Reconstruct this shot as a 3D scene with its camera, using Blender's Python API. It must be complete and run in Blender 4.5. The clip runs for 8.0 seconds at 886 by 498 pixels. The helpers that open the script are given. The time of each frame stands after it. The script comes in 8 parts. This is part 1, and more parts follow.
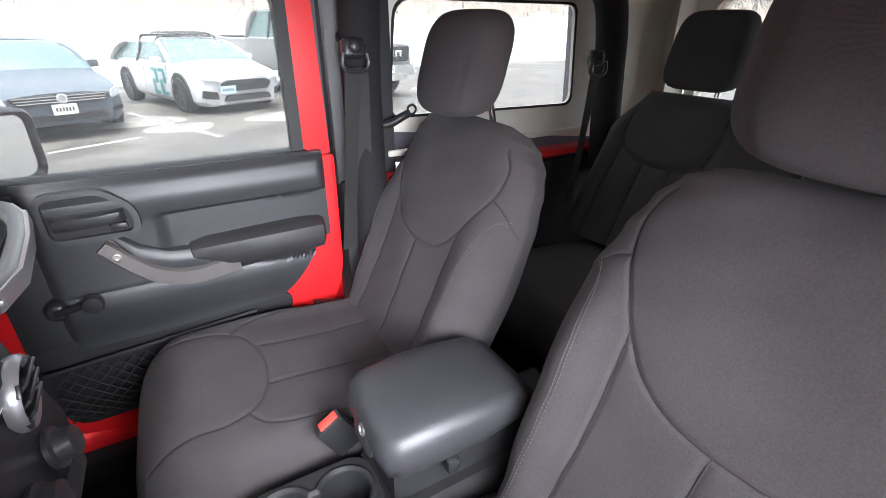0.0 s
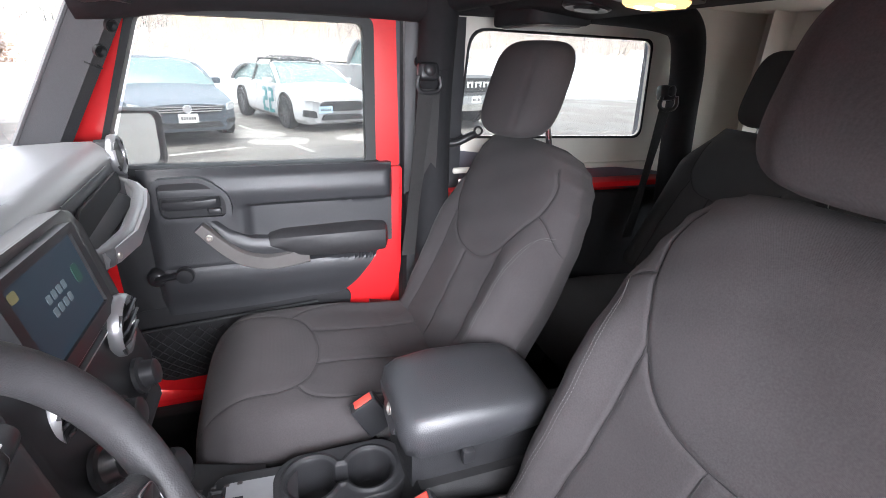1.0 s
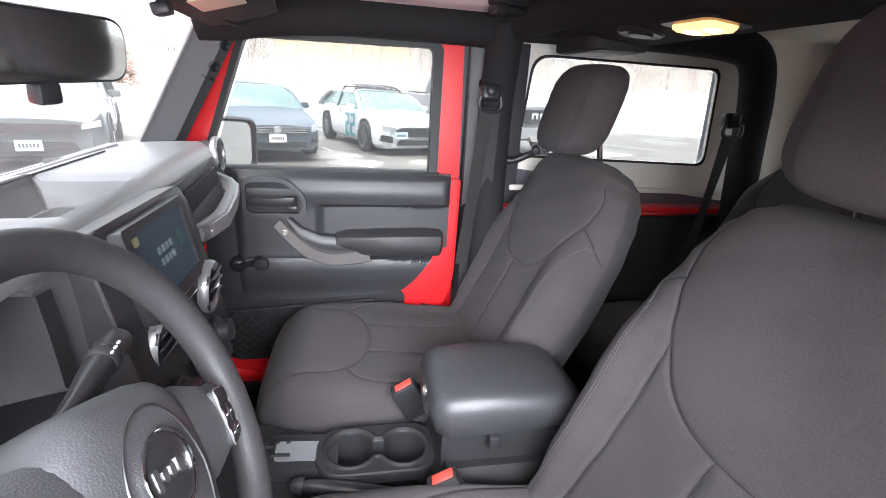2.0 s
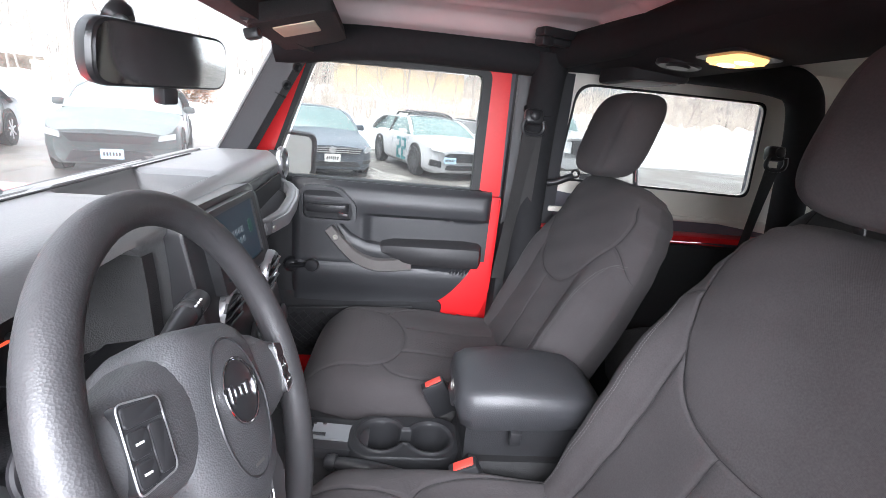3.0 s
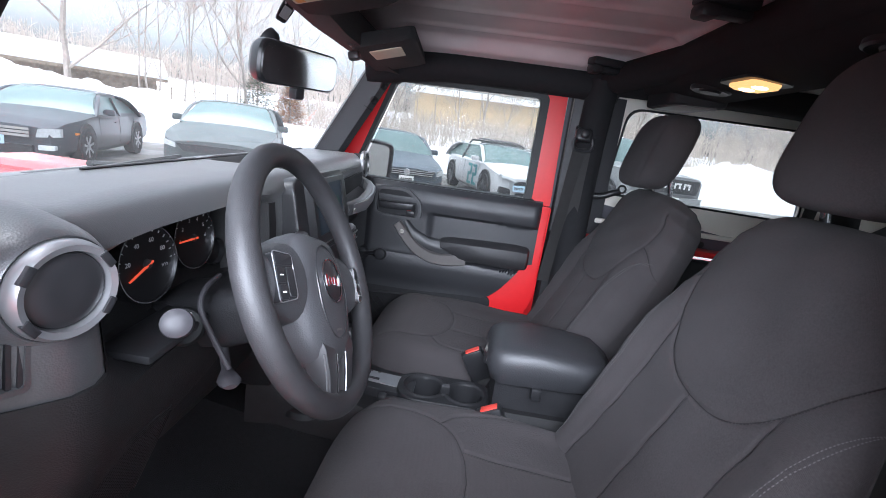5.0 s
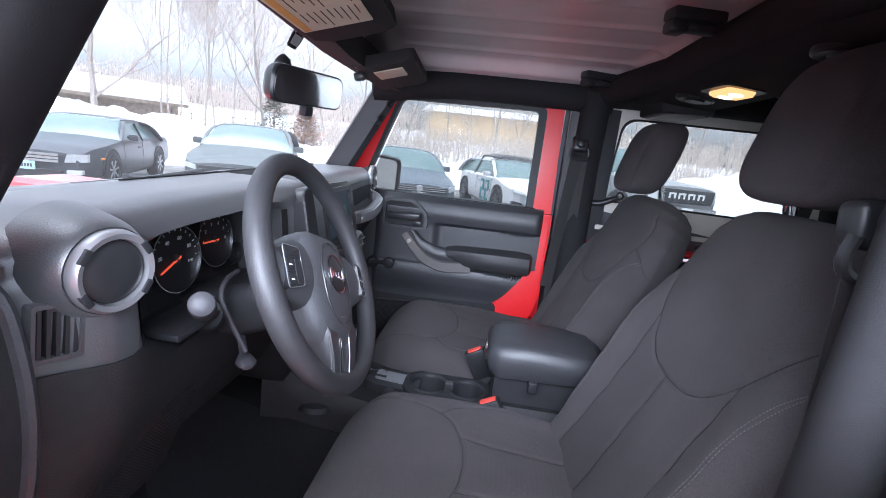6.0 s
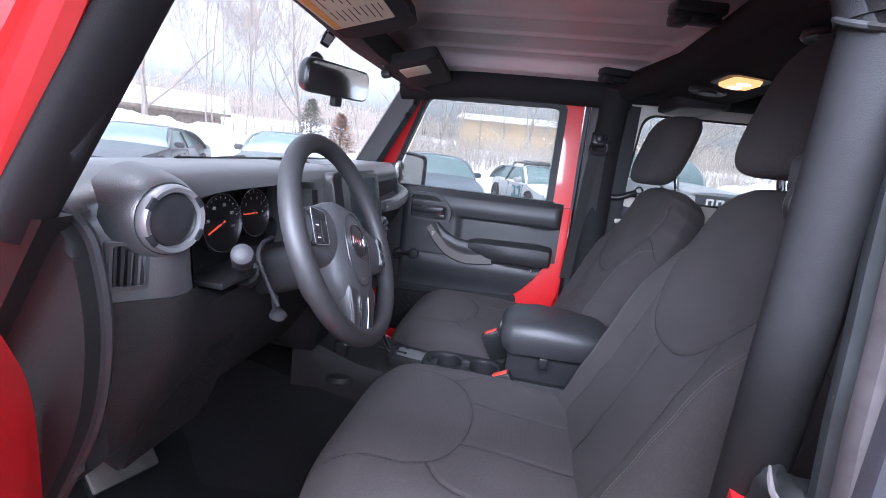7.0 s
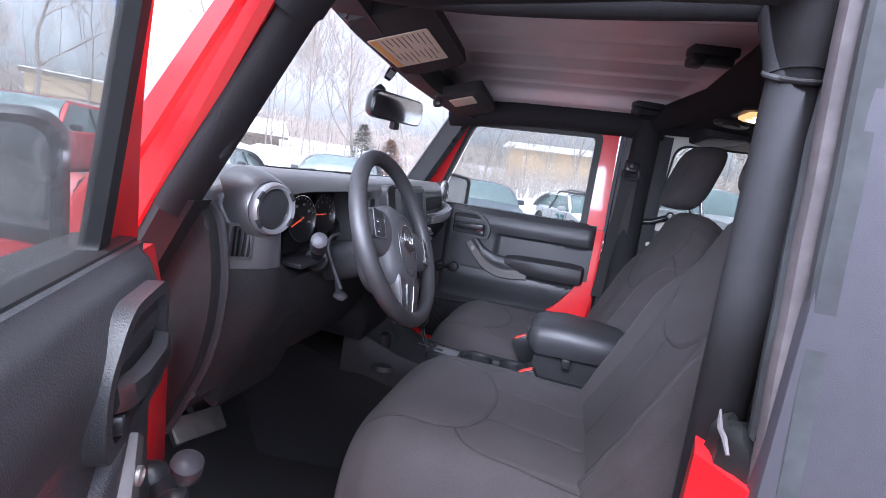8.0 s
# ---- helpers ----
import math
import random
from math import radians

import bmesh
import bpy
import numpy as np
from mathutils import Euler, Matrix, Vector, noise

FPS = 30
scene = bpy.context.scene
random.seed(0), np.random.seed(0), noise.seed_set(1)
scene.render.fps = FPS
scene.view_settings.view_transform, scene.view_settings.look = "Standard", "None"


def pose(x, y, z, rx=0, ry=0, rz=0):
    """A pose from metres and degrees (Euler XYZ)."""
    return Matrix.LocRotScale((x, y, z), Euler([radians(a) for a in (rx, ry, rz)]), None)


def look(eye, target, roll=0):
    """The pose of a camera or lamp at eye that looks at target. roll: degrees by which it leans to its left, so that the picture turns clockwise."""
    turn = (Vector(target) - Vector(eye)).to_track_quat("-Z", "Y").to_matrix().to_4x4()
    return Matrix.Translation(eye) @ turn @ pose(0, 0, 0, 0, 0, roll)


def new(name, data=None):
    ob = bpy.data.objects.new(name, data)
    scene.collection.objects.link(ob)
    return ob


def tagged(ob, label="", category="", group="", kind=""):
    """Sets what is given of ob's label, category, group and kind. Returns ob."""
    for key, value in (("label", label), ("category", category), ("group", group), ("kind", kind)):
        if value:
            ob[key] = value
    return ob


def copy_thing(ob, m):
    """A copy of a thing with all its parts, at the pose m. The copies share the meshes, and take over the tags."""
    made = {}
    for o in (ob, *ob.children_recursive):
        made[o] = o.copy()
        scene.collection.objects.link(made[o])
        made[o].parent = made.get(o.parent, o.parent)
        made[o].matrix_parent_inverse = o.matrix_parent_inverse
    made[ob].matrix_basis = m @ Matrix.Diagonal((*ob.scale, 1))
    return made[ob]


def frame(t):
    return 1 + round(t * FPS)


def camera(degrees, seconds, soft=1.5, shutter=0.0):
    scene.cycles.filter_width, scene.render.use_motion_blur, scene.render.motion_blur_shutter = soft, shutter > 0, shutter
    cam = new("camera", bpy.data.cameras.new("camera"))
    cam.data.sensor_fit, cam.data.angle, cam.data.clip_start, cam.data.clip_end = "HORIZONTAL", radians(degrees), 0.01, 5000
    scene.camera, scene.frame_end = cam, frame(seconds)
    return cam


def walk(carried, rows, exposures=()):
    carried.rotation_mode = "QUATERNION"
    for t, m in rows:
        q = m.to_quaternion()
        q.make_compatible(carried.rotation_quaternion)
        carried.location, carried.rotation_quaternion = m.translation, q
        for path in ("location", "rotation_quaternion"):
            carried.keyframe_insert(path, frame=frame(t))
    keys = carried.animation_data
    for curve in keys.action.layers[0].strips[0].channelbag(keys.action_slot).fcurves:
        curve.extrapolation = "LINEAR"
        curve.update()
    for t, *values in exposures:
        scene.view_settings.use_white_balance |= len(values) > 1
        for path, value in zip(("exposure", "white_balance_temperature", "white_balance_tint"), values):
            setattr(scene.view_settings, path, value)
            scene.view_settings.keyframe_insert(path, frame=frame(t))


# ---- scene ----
cam = camera(87.8, 8.0, soft=0.8)
PATH = [
    (0, (-0.476, 0.124, 1.526), (1.095, -0.76, 0.661), 0.0),
    (0.5, (-0.523, 0.125, 1.517), (1.131, -0.636, 0.69), 0.8),
    (1, (-0.564, 0.11, 1.515), (1.178, -0.514, 0.754), 2.2),
    (1.5, (-0.608, 0.099, 1.505), (1.196, -0.383, 0.788), 3.0),
    (2.8, (-0.721, 0.098, 1.475), (1.183, -0.112, 0.898), 4.9),
    (3, (-0.735, 0.097, 1.475), (1.175, -0.082, 0.909), 5.5),
    (3.5, (-0.781, 0.096, 1.463), (1.144, -0.003, 0.929), 6.4),
    (4, (-0.835, 0.082, 1.457), (1.097, 0.064, 0.942), 7.2),
    (4.5, (-0.887, 0.074, 1.437), (1.049, 0.122, 0.937), 7.8),
    (5, (-0.937, 0.056, 1.432), (1.001, 0.169, 0.951), 7.9),
    (5.2, (-0.956, 0.038, 1.424), (0.984, 0.197, 0.963), 7.4),
    (6.3, (-1.024, 0.004, 1.423), (0.925, 0.205, 1.018), 6.3),
    (6.5, (-1.036, -0.009, 1.421), (0.911, 0.224, 1.027), 6.2),
    (7, (-1.086, -0.035, 1.383), (0.846, 0.29, 0.982), 6.4),
    (7.5, (-1.145, -0.059, 1.366), (0.774, 0.364, 0.995), 7.1),
    (8, (-1.232, -0.079, 1.363), (0.675, 0.437, 1.049), 8.2),
]
walk(cam, [(t, look(eye, target, roll)) for t, eye, target, roll in PATH],
     [(0, 3.4, 6200, 13), (1.5, 3.42, 6200, 13), (3.5, 2.92, 6100, 12), (5, 2.42, 5750, 12), (6.5, 2.48, 5500, 16), (8, 2.4, 5550, 19)])

# ---- light ----
world = bpy.data.worlds.new("overcast_sky")
scene.world = world
world.use_nodes = True
wn, wl = world.node_tree.nodes, world.node_tree.links
sky = wn.new("ShaderNodeTexSky")
sky.sky_type = 'NISHITA'
sky.sun_disc = False
sky.sun_elevation, sky.sun_rotation = radians(74), radians(286)
sky.air_density, sky.dust_density, sky.ozone_density = 1.0, 6.0, 0.4
pale = wn.new("ShaderNodeHueSaturation")
pale.inputs["Saturation"].default_value = 0.22
wl.new(sky.outputs[0], pale.inputs["Color"])
wl.new(pale.outputs[0], wn["Background"].inputs["Color"])
wn["Background"].inputs["Strength"].default_value = 0.15
sun = new("sun", bpy.data.lights.new("sun", 'SUN'))
sun.data.energy, sun.data.angle, sun.data.color = 0.65, radians(45), (1.0, 0.97, 0.93)
sun.matrix_world = look((0, 0, 20), (2.65, -0.75, 10.4))
# fill lamp added in the open driver's doorway, on top of the sky
door_fill = new("doorway_fill", bpy.data.lights.new("doorway_fill", 'AREA'))
door_fill.data.shape, door_fill.data.size, door_fill.data.size_y = 'RECTANGLE', 0.62, 0.36
door_fill.data.energy, door_fill.data.spread, door_fill.data.color = 1.0, radians(75), (0.96, 0.98, 1.0)
door_fill.matrix_world = look((-0.72, 0.05, 1.45), (0.6, 0.0, 1.0))


# ---- materials ----
def material(name, color, rough=0.5, metal=0.0, grain=0.0, scale=60.0, vary=0.15, coat=0.0, detail=400.0, spec=0.5, sheen=0.0, big=6.0):
    """A surface with fine relief (grain) and tone that varies at two scales."""
    m = bpy.data.materials.new(name)
    m.use_nodes = True
    n, l = m.node_tree.nodes, m.node_tree.links
    b = n["Principled BSDF"]
    b.inputs["Roughness"].default_value = rough
    b.inputs["Metallic"].default_value = metal
    b.inputs["Coat Weight"].default_value = coat
    b.inputs["Coat Roughness"].default_value = 0.06
    b.inputs["Specular IOR Level"].default_value = spec
    b.inputs["Sheen Weight"].default_value = sheen
    b.inputs["Sheen Roughness"].default_value = 0.6
    tc = n.new("ShaderNodeTexCoord")
    fine, broad = n.new("ShaderNodeTexNoise"), n.new("ShaderNodeTexNoise")
    fine.inputs["Scale"].default_value, fine.inputs["Detail"].default_value = scale, 6
    broad.inputs["Scale"].default_value, broad.inputs["Detail"].default_value = big, 3
    for t in (fine, broad):
        l.new(tc.outputs["Object"], t.inputs["Vector"])
    mean = n.new("ShaderNodeMath")
    mean.operation = 'ADD'
    l.new(fine.outputs[0], mean.inputs[0])
    l.new(broad.outputs[0], mean.inputs[1])
    ramp = n.new("ShaderNodeMapRange")
    ramp.inputs["From Min"].default_value, ramp.inputs["From Max"].default_value = 0.6, 1.4
    ramp.inputs["To Min"].default_value, ramp.inputs["To Max"].default_value = 1 - vary, 1 + vary
    l.new(mean.outputs[0], ramp.inputs[0])
    mul = n.new("ShaderNodeVectorMath")
    mul.operation = 'SCALE'
    mul.inputs[0].default_value = color
    l.new(ramp.outputs[0], mul.inputs["Scale"])
    l.new(mul.outputs[0], b.inputs["Base Color"])
    rr = n.new("ShaderNodeMapRange")
    rr.inputs["To Min"].default_value, rr.inputs["To Max"].default_value = max(rough - 0.08, 0.02), min(rough + 0.08, 1)
    l.new(broad.outputs[0], rr.inputs[0])
    l.new(rr.outputs[0], b.inputs["Roughness"])
    if grain:
        v = n.new("ShaderNodeTexVoronoi")
        v.inputs["Scale"].default_value = detail
        l.new(tc.outputs["Object"], v.inputs["Vector"])
        bump = n.new("ShaderNodeBump")
        bump.inputs["Strength"].default_value, bump.inputs["Distance"].default_value = grain, 0.001
        l.new(v.outputs["Distance"], bump.inputs["Height"])
        l.new(bump.outputs[0], b.inputs["Normal"])
    return m


def woven(name, color, pitch=2300.0, strength=0.22):
    """Dark upholstery cloth: a fine weave with soft blotches and a slight nap."""
    m = material(name, color, rough=0.92, vary=0.26, scale=420, big=7, sheen=0.04, spec=0.2)
    n, l = m.node_tree.nodes, m.node_tree.links
    tc = n.new("ShaderNodeTexCoord")
    w1, w2 = n.new("ShaderNodeTexWave"), n.new("ShaderNodeTexWave")
    w1.bands_direction, w2.bands_direction = 'X', 'Z'
    add = n.new("ShaderNodeMath")
    for k, w in enumerate((w1, w2)):
        w.inputs["Scale"].default_value = pitch / 6.28
        w.inputs["Distortion"].default_value = 1.5
        l.new(tc.outputs["Object"], w.inputs["Vector"])
        l.new(w.outputs["Color"], add.inputs[k])
    bump = n.new("ShaderNodeBump")
    bump.inputs["Strength"].default_value, bump.inputs["Distance"].default_value = strength, 0.0006
    l.new(add.outputs[0], bump.inputs["Height"])
    l.new(bump.outputs[0], n["Principled BSDF"].inputs["Normal"])
    return m


def pane_material(name, tint=(1, 1, 1), dust=0.04, gloss=0.05, edge=0.7):
    """Thin window glass: clear, with mirror gloss at glancing angles and a film of dust."""
    m = bpy.data.materials.new(name)
    m.use_nodes = True
    n, l = m.node_tree.nodes, m.node_tree.links
    n.remove(n["Principled BSDF"])
    clear, glossy, film = n.new("ShaderNodeBsdfTransparent"), n.new("ShaderNodeBsdfGlossy"), n.new("ShaderNodeBsdfTranslucent")
    clear.inputs[0].default_value = (*tint, 1)
    glossy.inputs["Roughness"].default_value = 0.02
    film.inputs[0].default_value = (0.8, 0.8, 0.8, 1)
    lw, fr, fr2 = n.new("ShaderNodeLayerWeight"), n.new("ShaderNodeMath"), n.new("ShaderNodeMath")
    lw.inputs[0].default_value = 0.5
    fr.operation, fr2.operation = 'POWER', 'MULTIPLY_ADD'
    fr.inputs[1].default_value = 4.5
    fr2.inputs[1].default_value, fr2.inputs[2].default_value = edge, gloss * 0.6
    l.new(lw.outputs["Facing"], fr.inputs[0])
    l.new(fr.outputs[0], fr2.inputs[0])
    fr = fr2
    a, b = n.new("ShaderNodeMixShader"), n.new("ShaderNodeMixShader")
    noise_n, span = n.new("ShaderNodeTexNoise"), n.new("ShaderNodeMapRange")
    noise_n.inputs["Scale"].default_value = 7
    span.inputs["To Min"].default_value, span.inputs["To Max"].default_value = dust * 0.5, dust * 1.5
    l.new(noise_n.outputs[0], span.inputs[0])
    l.new(span.outputs[0], a.inputs[0])
    l.new(clear.outputs[0], a.inputs[1])
    l.new(film.outputs[0], a.inputs[2])
    l.new(fr.outputs[0], b.inputs[0])
    l.new(a.outputs[0], b.inputs[1])
    l.new(glossy.outputs[0], b.inputs[2])
    l.new(b.outputs[0], n["Material Output"].inputs[0])
    return m


def glow(name, color, strength):
    m = bpy.data.materials.new(name)
    m.use_nodes = True
    b = m.node_tree.nodes["Principled BSDF"]
    b.inputs["Base Color"].default_value = (*[c * 0.3 for c in color], 1)
    b.inputs["Emission Color"].default_value = (*color, 1)
    b.inputs["Emission Strength"].default_value = strength
    return m


CLOTH = woven("seat_cloth", (0.059, 0.053, 0.0548))
CLOTH_REAR = woven("rear_seat_cloth", (0.055, 0.052, 0.053))
SEAM = material("dark_seam", (0.02, 0.018, 0.019), rough=0.9)
THREAD = material("grey_thread", (0.12, 0.115, 0.115), rough=0.8)
DASH = material("dash_plastic", (0.042, 0.0425, 0.046), rough=0.36, grain=0.14, detail=560, vary=0.16, spec=1.0, scale=220, sheen=0.12)
TRIM = material("door_trim_plastic", (0.034, 0.0345, 0.038), rough=0.42, spec=0.6, scale=200, grain=0.28, detail=600, vary=0.12)
BLACK = material("smooth_black_plastic", (0.022, 0.022, 0.024), rough=0.35, vary=0.1)
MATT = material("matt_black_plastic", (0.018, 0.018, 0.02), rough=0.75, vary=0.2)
LEATHER = material("wheel_leather", (0.03, 0.029, 0.031), rough=0.52, spec=0.5, grain=0.18, detail=620, vary=0.2, scale=90)
PADDING = material("roll_bar_padding", (0.018, 0.0178, 0.0195), rough=0.85, grain=0.2, detail=900, spec=0.25)
HEADLINE = material("black_headliner", (0.022, 0.022, 0.023), rough=0.9, grain=0.5, detail=500)
CARPET = material("black_carpet", (0.008, 0.008, 0.009), rough=1.0, grain=1.0, detail=700, vary=0.5, scale=140)
RED = material("red_paint", (0.80, 0.016, 0.02), rough=0.35, coat=0.8, vary=0.04)
SILVER = material("silver_plastic", (0.33, 0.33, 0.34), rough=0.36, metal=0.7, vary=0.06)
GREY_SATIN = material("graphite_satin", (0.14, 0.13, 0.126), rough=0.45, metal=0.35, vary=0.08)
CHROME = material("chrome", (0.75, 0.75, 0.77), rough=0.12, metal=1.0, vary=0.04)
STEEL = material("brushed_steel", (0.5, 0.48, 0.45), rough=0.45, metal=0.9, vary=0.3, scale=30)
HARDTOP = material("cream_hardtop_lining", (0.8, 0.76, 0.69), rough=0.8, grain=0.25, detail=240, vary=0.07, scale=8)
ROOF = material("fibreglass_roof_lining", (0.74, 0.63, 0.63), rough=0.38, vary=0.12, scale=10, big=3)
SHELL = material("dark_grey_textured_hardtop", (0.085, 0.085, 0.103), rough=0.55, grain=0.15, detail=700, vary=0.08)
RUBBER = material("black_rubber", (0.012, 0.013, 0.014), rough=0.55, vary=0.2)
CONSOLE = material("console_plastic", (0.022, 0.022, 0.024), rough=0.5, grain=0.3, detail=500, vary=0.2, spec=0.3)
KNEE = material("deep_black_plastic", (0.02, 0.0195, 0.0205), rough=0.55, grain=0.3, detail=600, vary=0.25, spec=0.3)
HUB = material("airbag_plastic", (0.06, 0.06, 0.064), rough=0.5, grain=0.3, detail=600, vary=0.12, spec=0.45)
SPOKE = material("dark_satin_spoke", (0.05, 0.048, 0.05), rough=0.35, metal=0.2, vary=0.1)
PALE_CAP = material("pale_stalk_end", (0.04, 0.038, 0.043), rough=0.5, vary=0.1)
REDTAB = material("red_button_plastic", (0.75, 0.07, 0.05), rough=0.4)
WEBBING = material("seat_belt_webbing", (0.028, 0.027, 0.027), rough=0.7, grain=0.6, detail=1300)
WHITE_INK = material("white_print", (0.75, 0.75, 0.75), rough=0.5)
DIAL_INK = material("dial_print", (0.4, 0.4, 0.4), rough=0.5)
LABEL = material("cream_label", (0.72, 0.66, 0.5), rough=0.5, vary=0.06)
INK = material("dark_ink", (0.06, 0.05, 0.05), rough=0.6)
MIRROR = material("mirror_glass", (0.85, 0.86, 0.87), rough=0.02, metal=1.0, vary=0.01)
PANE = pane_material("window_glass", tint=(0.6, 0.62, 0.61), dust=0.03, gloss=0.004)
GAUGE_GLASS = pane_material("gauge_glass", dust=0.004, gloss=0.02, edge=0.12)
DIAL = material("dial_black", (0.006, 0.006, 0.007), rough=0.5)
DOME = glow("lamp_glow", (1.0, 0.48, 0.16), 0.28)
BULB = glow("bulb_glow", (1.0, 0.78, 0.5), 1.1)
GREEN = glow("green_display", (0.1, 0.9, 0.45), 0.55)
NEEDLE = glow("red_needle", (1.0, 0.12, 0.05), 0.12)
SCREEN_GLOW = glow("screen_blue", (0.04, 0.07, 0.1), 0.03)
SCREEN_ICON = glow("screen_icon", (0.25, 0.32, 0.36), 0.025)
SCREEN_YELLOW = glow("screen_yellow", (0.4, 0.36, 0.18), 0.025)
SCREEN_GREEN = glow("screen_green", (0.05, 0.16, 0.12), 0.02)


# ---- helpers of the scene ----
def finish(name, bm, mat, parent=None, label="", sharp=38):
    bmesh.ops.recalc_face_normals(bm, faces=bm.faces)
    me = bpy.data.meshes.new(name)
    bm.to_mesh(me)
    bm.free()
    me.materials.append(mat)
    me.shade_smooth()
    me.set_sharp_from_angle(angle=radians(sharp))
    ob = new(name, me)
    if parent is not None:
        ob.parent = parent
        ob.matrix_parent_inverse = parent.matrix_basis.inverted()
    if label:
        ob["label"] = label
    return ob


def part(name, bm, mat, parent, label="", sharp=38):
    return finish(name, bm, mat, parent, label, sharp)


def thing(name, label, category, at=(0, 0, 0), group="", kind=""):
    ob = new(name)
    ob.empty_display_size = 0.05
    ob.matrix_basis = Matrix.Translation(at)
    return tagged(ob, label, category, group, kind)


def solid(name, bm, mat, label, category="", kind="", group="", sharp=38):
    return tagged(finish(name, bm, mat, sharp=sharp), label, category, group, kind)


def block(x0, x1, y0, y1, z0, z1, bevel=0.0, segs=2, bm=None, m=None):
    """A box with rounded edges."""
    bm = bm or bmesh.new()
    mid = Matrix.Translation(((x0 + x1) / 2, (y0 + y1) / 2, (z0 + z1) / 2)) @ Matrix.Diagonal((abs(x1 - x0), abs(y1 - y0), abs(z1 - z0), 1))
    g = bmesh.ops.create_cube(bm, size=1, matrix=mid)
    vs = g["verts"]
    if bevel:
        es = list({e for v in vs for e in v.link_edges})
        r = bmesh.ops.bevel(bm, geom=es, offset=bevel, segments=segs, profile=0.5, affect='EDGES')
        vs = list({v for f in r["faces"] for v in f.verts} | {v for v in vs if v.is_valid})
    if m is not None:
        bmesh.ops.transform(bm, matrix=m, verts=vs)
    return bm


def ring_loft(rings, caps=True, bm=None, closed=False):
    """Skin between rings of points, each ring a closed loop of the same count."""
    bm = bm or bmesh.new()
    loops = [[bm.verts.new(p) for p in r] for r in rings]
    k = len(loops[0])
    pairs = list(zip(loops, loops[1:])) + ([(loops[-1], loops[0])] if closed else [])
    for a, b in pairs:
        for i in range(k):
            bm.faces.new((a[i], a[(i + 1) % k], b[(i + 1) % k], b[i]))
    if caps and not closed:
        bm.faces.new(loops[0][::-1])
        bm.faces.new(loops[-1])
    return bm


def spline(pts, n=8):
    """Points along a smooth curve through pts."""
    P = [Vector(p) for p in pts]
    P = [P[0] * 2 - P[1]] + P + [P[-1] * 2 - P[-2]]
    out = []
    for i in range(1, len(P) - 2):
        a, b, c, d = P[i - 1:i + 3]
        for j in range(n):
            t = j / n
            out.append(0.5 * ((2 * b) + (c - a) * t + (2 * a - 5 * b + 4 * c - d) * t * t + (3 * b - a - 3 * c + d) * t ** 3))
    out.append(P[-2])
    return out


def tube(pts, r, sides=10, bm=None, flat=1.0, up=None, closed=False):
    """A bar swept along pts; r a radius or one for each point; flat squeezes it along its second axis."""
    bm = bm or bmesh.new()
    P = [Vector(p) for p in pts]
    rr = r if isinstance(r, (list, tuple)) else [r] * len(P)
    rings, side = [], None
    for i, p in enumerate(P):
        if closed:
            d = P[(i + 1) % len(P)] - P[i - 1]
        else:
            d = P[min(i + 1, len(P) - 1)] - P[max(i - 1, 0)]
        d.normalize()
        if side is None:
            ref = Vector(up) if up else (Vector((0, 0, 1)) if abs(d.z) < 0.9 else Vector((1, 0, 0)))
            side = d.cross(ref).normalized()
        side = (side - d * side.dot(d)).normalized()
        other = side.cross(d)
        rings.append([p + rr[i] * (math.cos(a) * side + flat * math.sin(a) * other) for a in (2 * math.pi * k / sides for k in range(sides))])
    return ring_loft(rings, caps=not closed, bm=bm, closed=closed)


def lathe(center, normal, profile, n=36, bm=None):
    """A turned body: profile of (radius, height along normal)."""
    z = Vector(normal).normalized()
    q = z.to_track_quat('Z', 'Y').to_matrix()
    rings = [[Vector(center) + z * h + q @ Vector((r * math.cos(t), r * math.sin(t), 0)) for t in (2 * math.pi * k / n for k in range(n))] for r, h in profile]
    return ring_loft(rings, bm=bm)


def plate(outline, frame_m, d0, d1, bevel=0.0, bm=None, segs=2):
    """An outline of (a, b) points pushed out from depth d0 to d1 in the axes of frame_m (a, b, depth)."""
    bm = bm or bmesh.new()
    va = [bm.verts.new(frame_m @ Vector((a, b, d0))) for a, b in outline]
    vb = [bm.verts.new(frame_m @ Vector((a, b, d1))) for a, b in outline]
    k = len(va)
    fs = [bm.faces.new(va[::-1]), bm.faces.new(vb)]
    for i in range(k):
        fs.append(bm.faces.new((va[i], va[(i + 1) % k], vb[(i + 1) % k], vb[i])))
    if bevel:
        bmesh.ops.bevel(bm, geom=list(fs[1].edges), offset=bevel, segments=segs, profile=0.5, affect='EDGES')
    return bm


def rounded(pts, r, n=5):
    """The outline pts with each corner rounded by r (or by its own radius)."""
    out, k = [], len(pts)
    for i in range(k):
        p, a, b = Vector(pts[i][:2]), Vector(pts[i - 1][:2]), Vector(pts[(i + 1) % k][:2])
        rad = pts[i][2] if len(pts[i]) > 2 else r
        u, v = (a - p), (b - p)
        s = min(rad, u.length * 0.49, v.length * 0.49)
        p0, p1 = p + u.normalized() * s, p + v.normalized() * s
        for j in range(n + 1):
            t = j / n
            out.append(tuple(p0 * (1 - t) ** 2 + p * 2 * t * (1 - t) + p1 * t * t))
    return out


def hole_plate(outer, inner, frame_m, d0, d1, bm=None):
    """A frame: outer and inner outlines of the same count, pushed out from d0 to d1."""
    bm = bm or bmesh.new()
    rings = []
    for o, d in ((outer, d0), (outer, d1), (inner, d1), (inner, d0)):
        rings.append([frame_m @ Vector((a, b, d)) for a, b in o])
    return ring_loft(rings, bm=bm, closed=True)


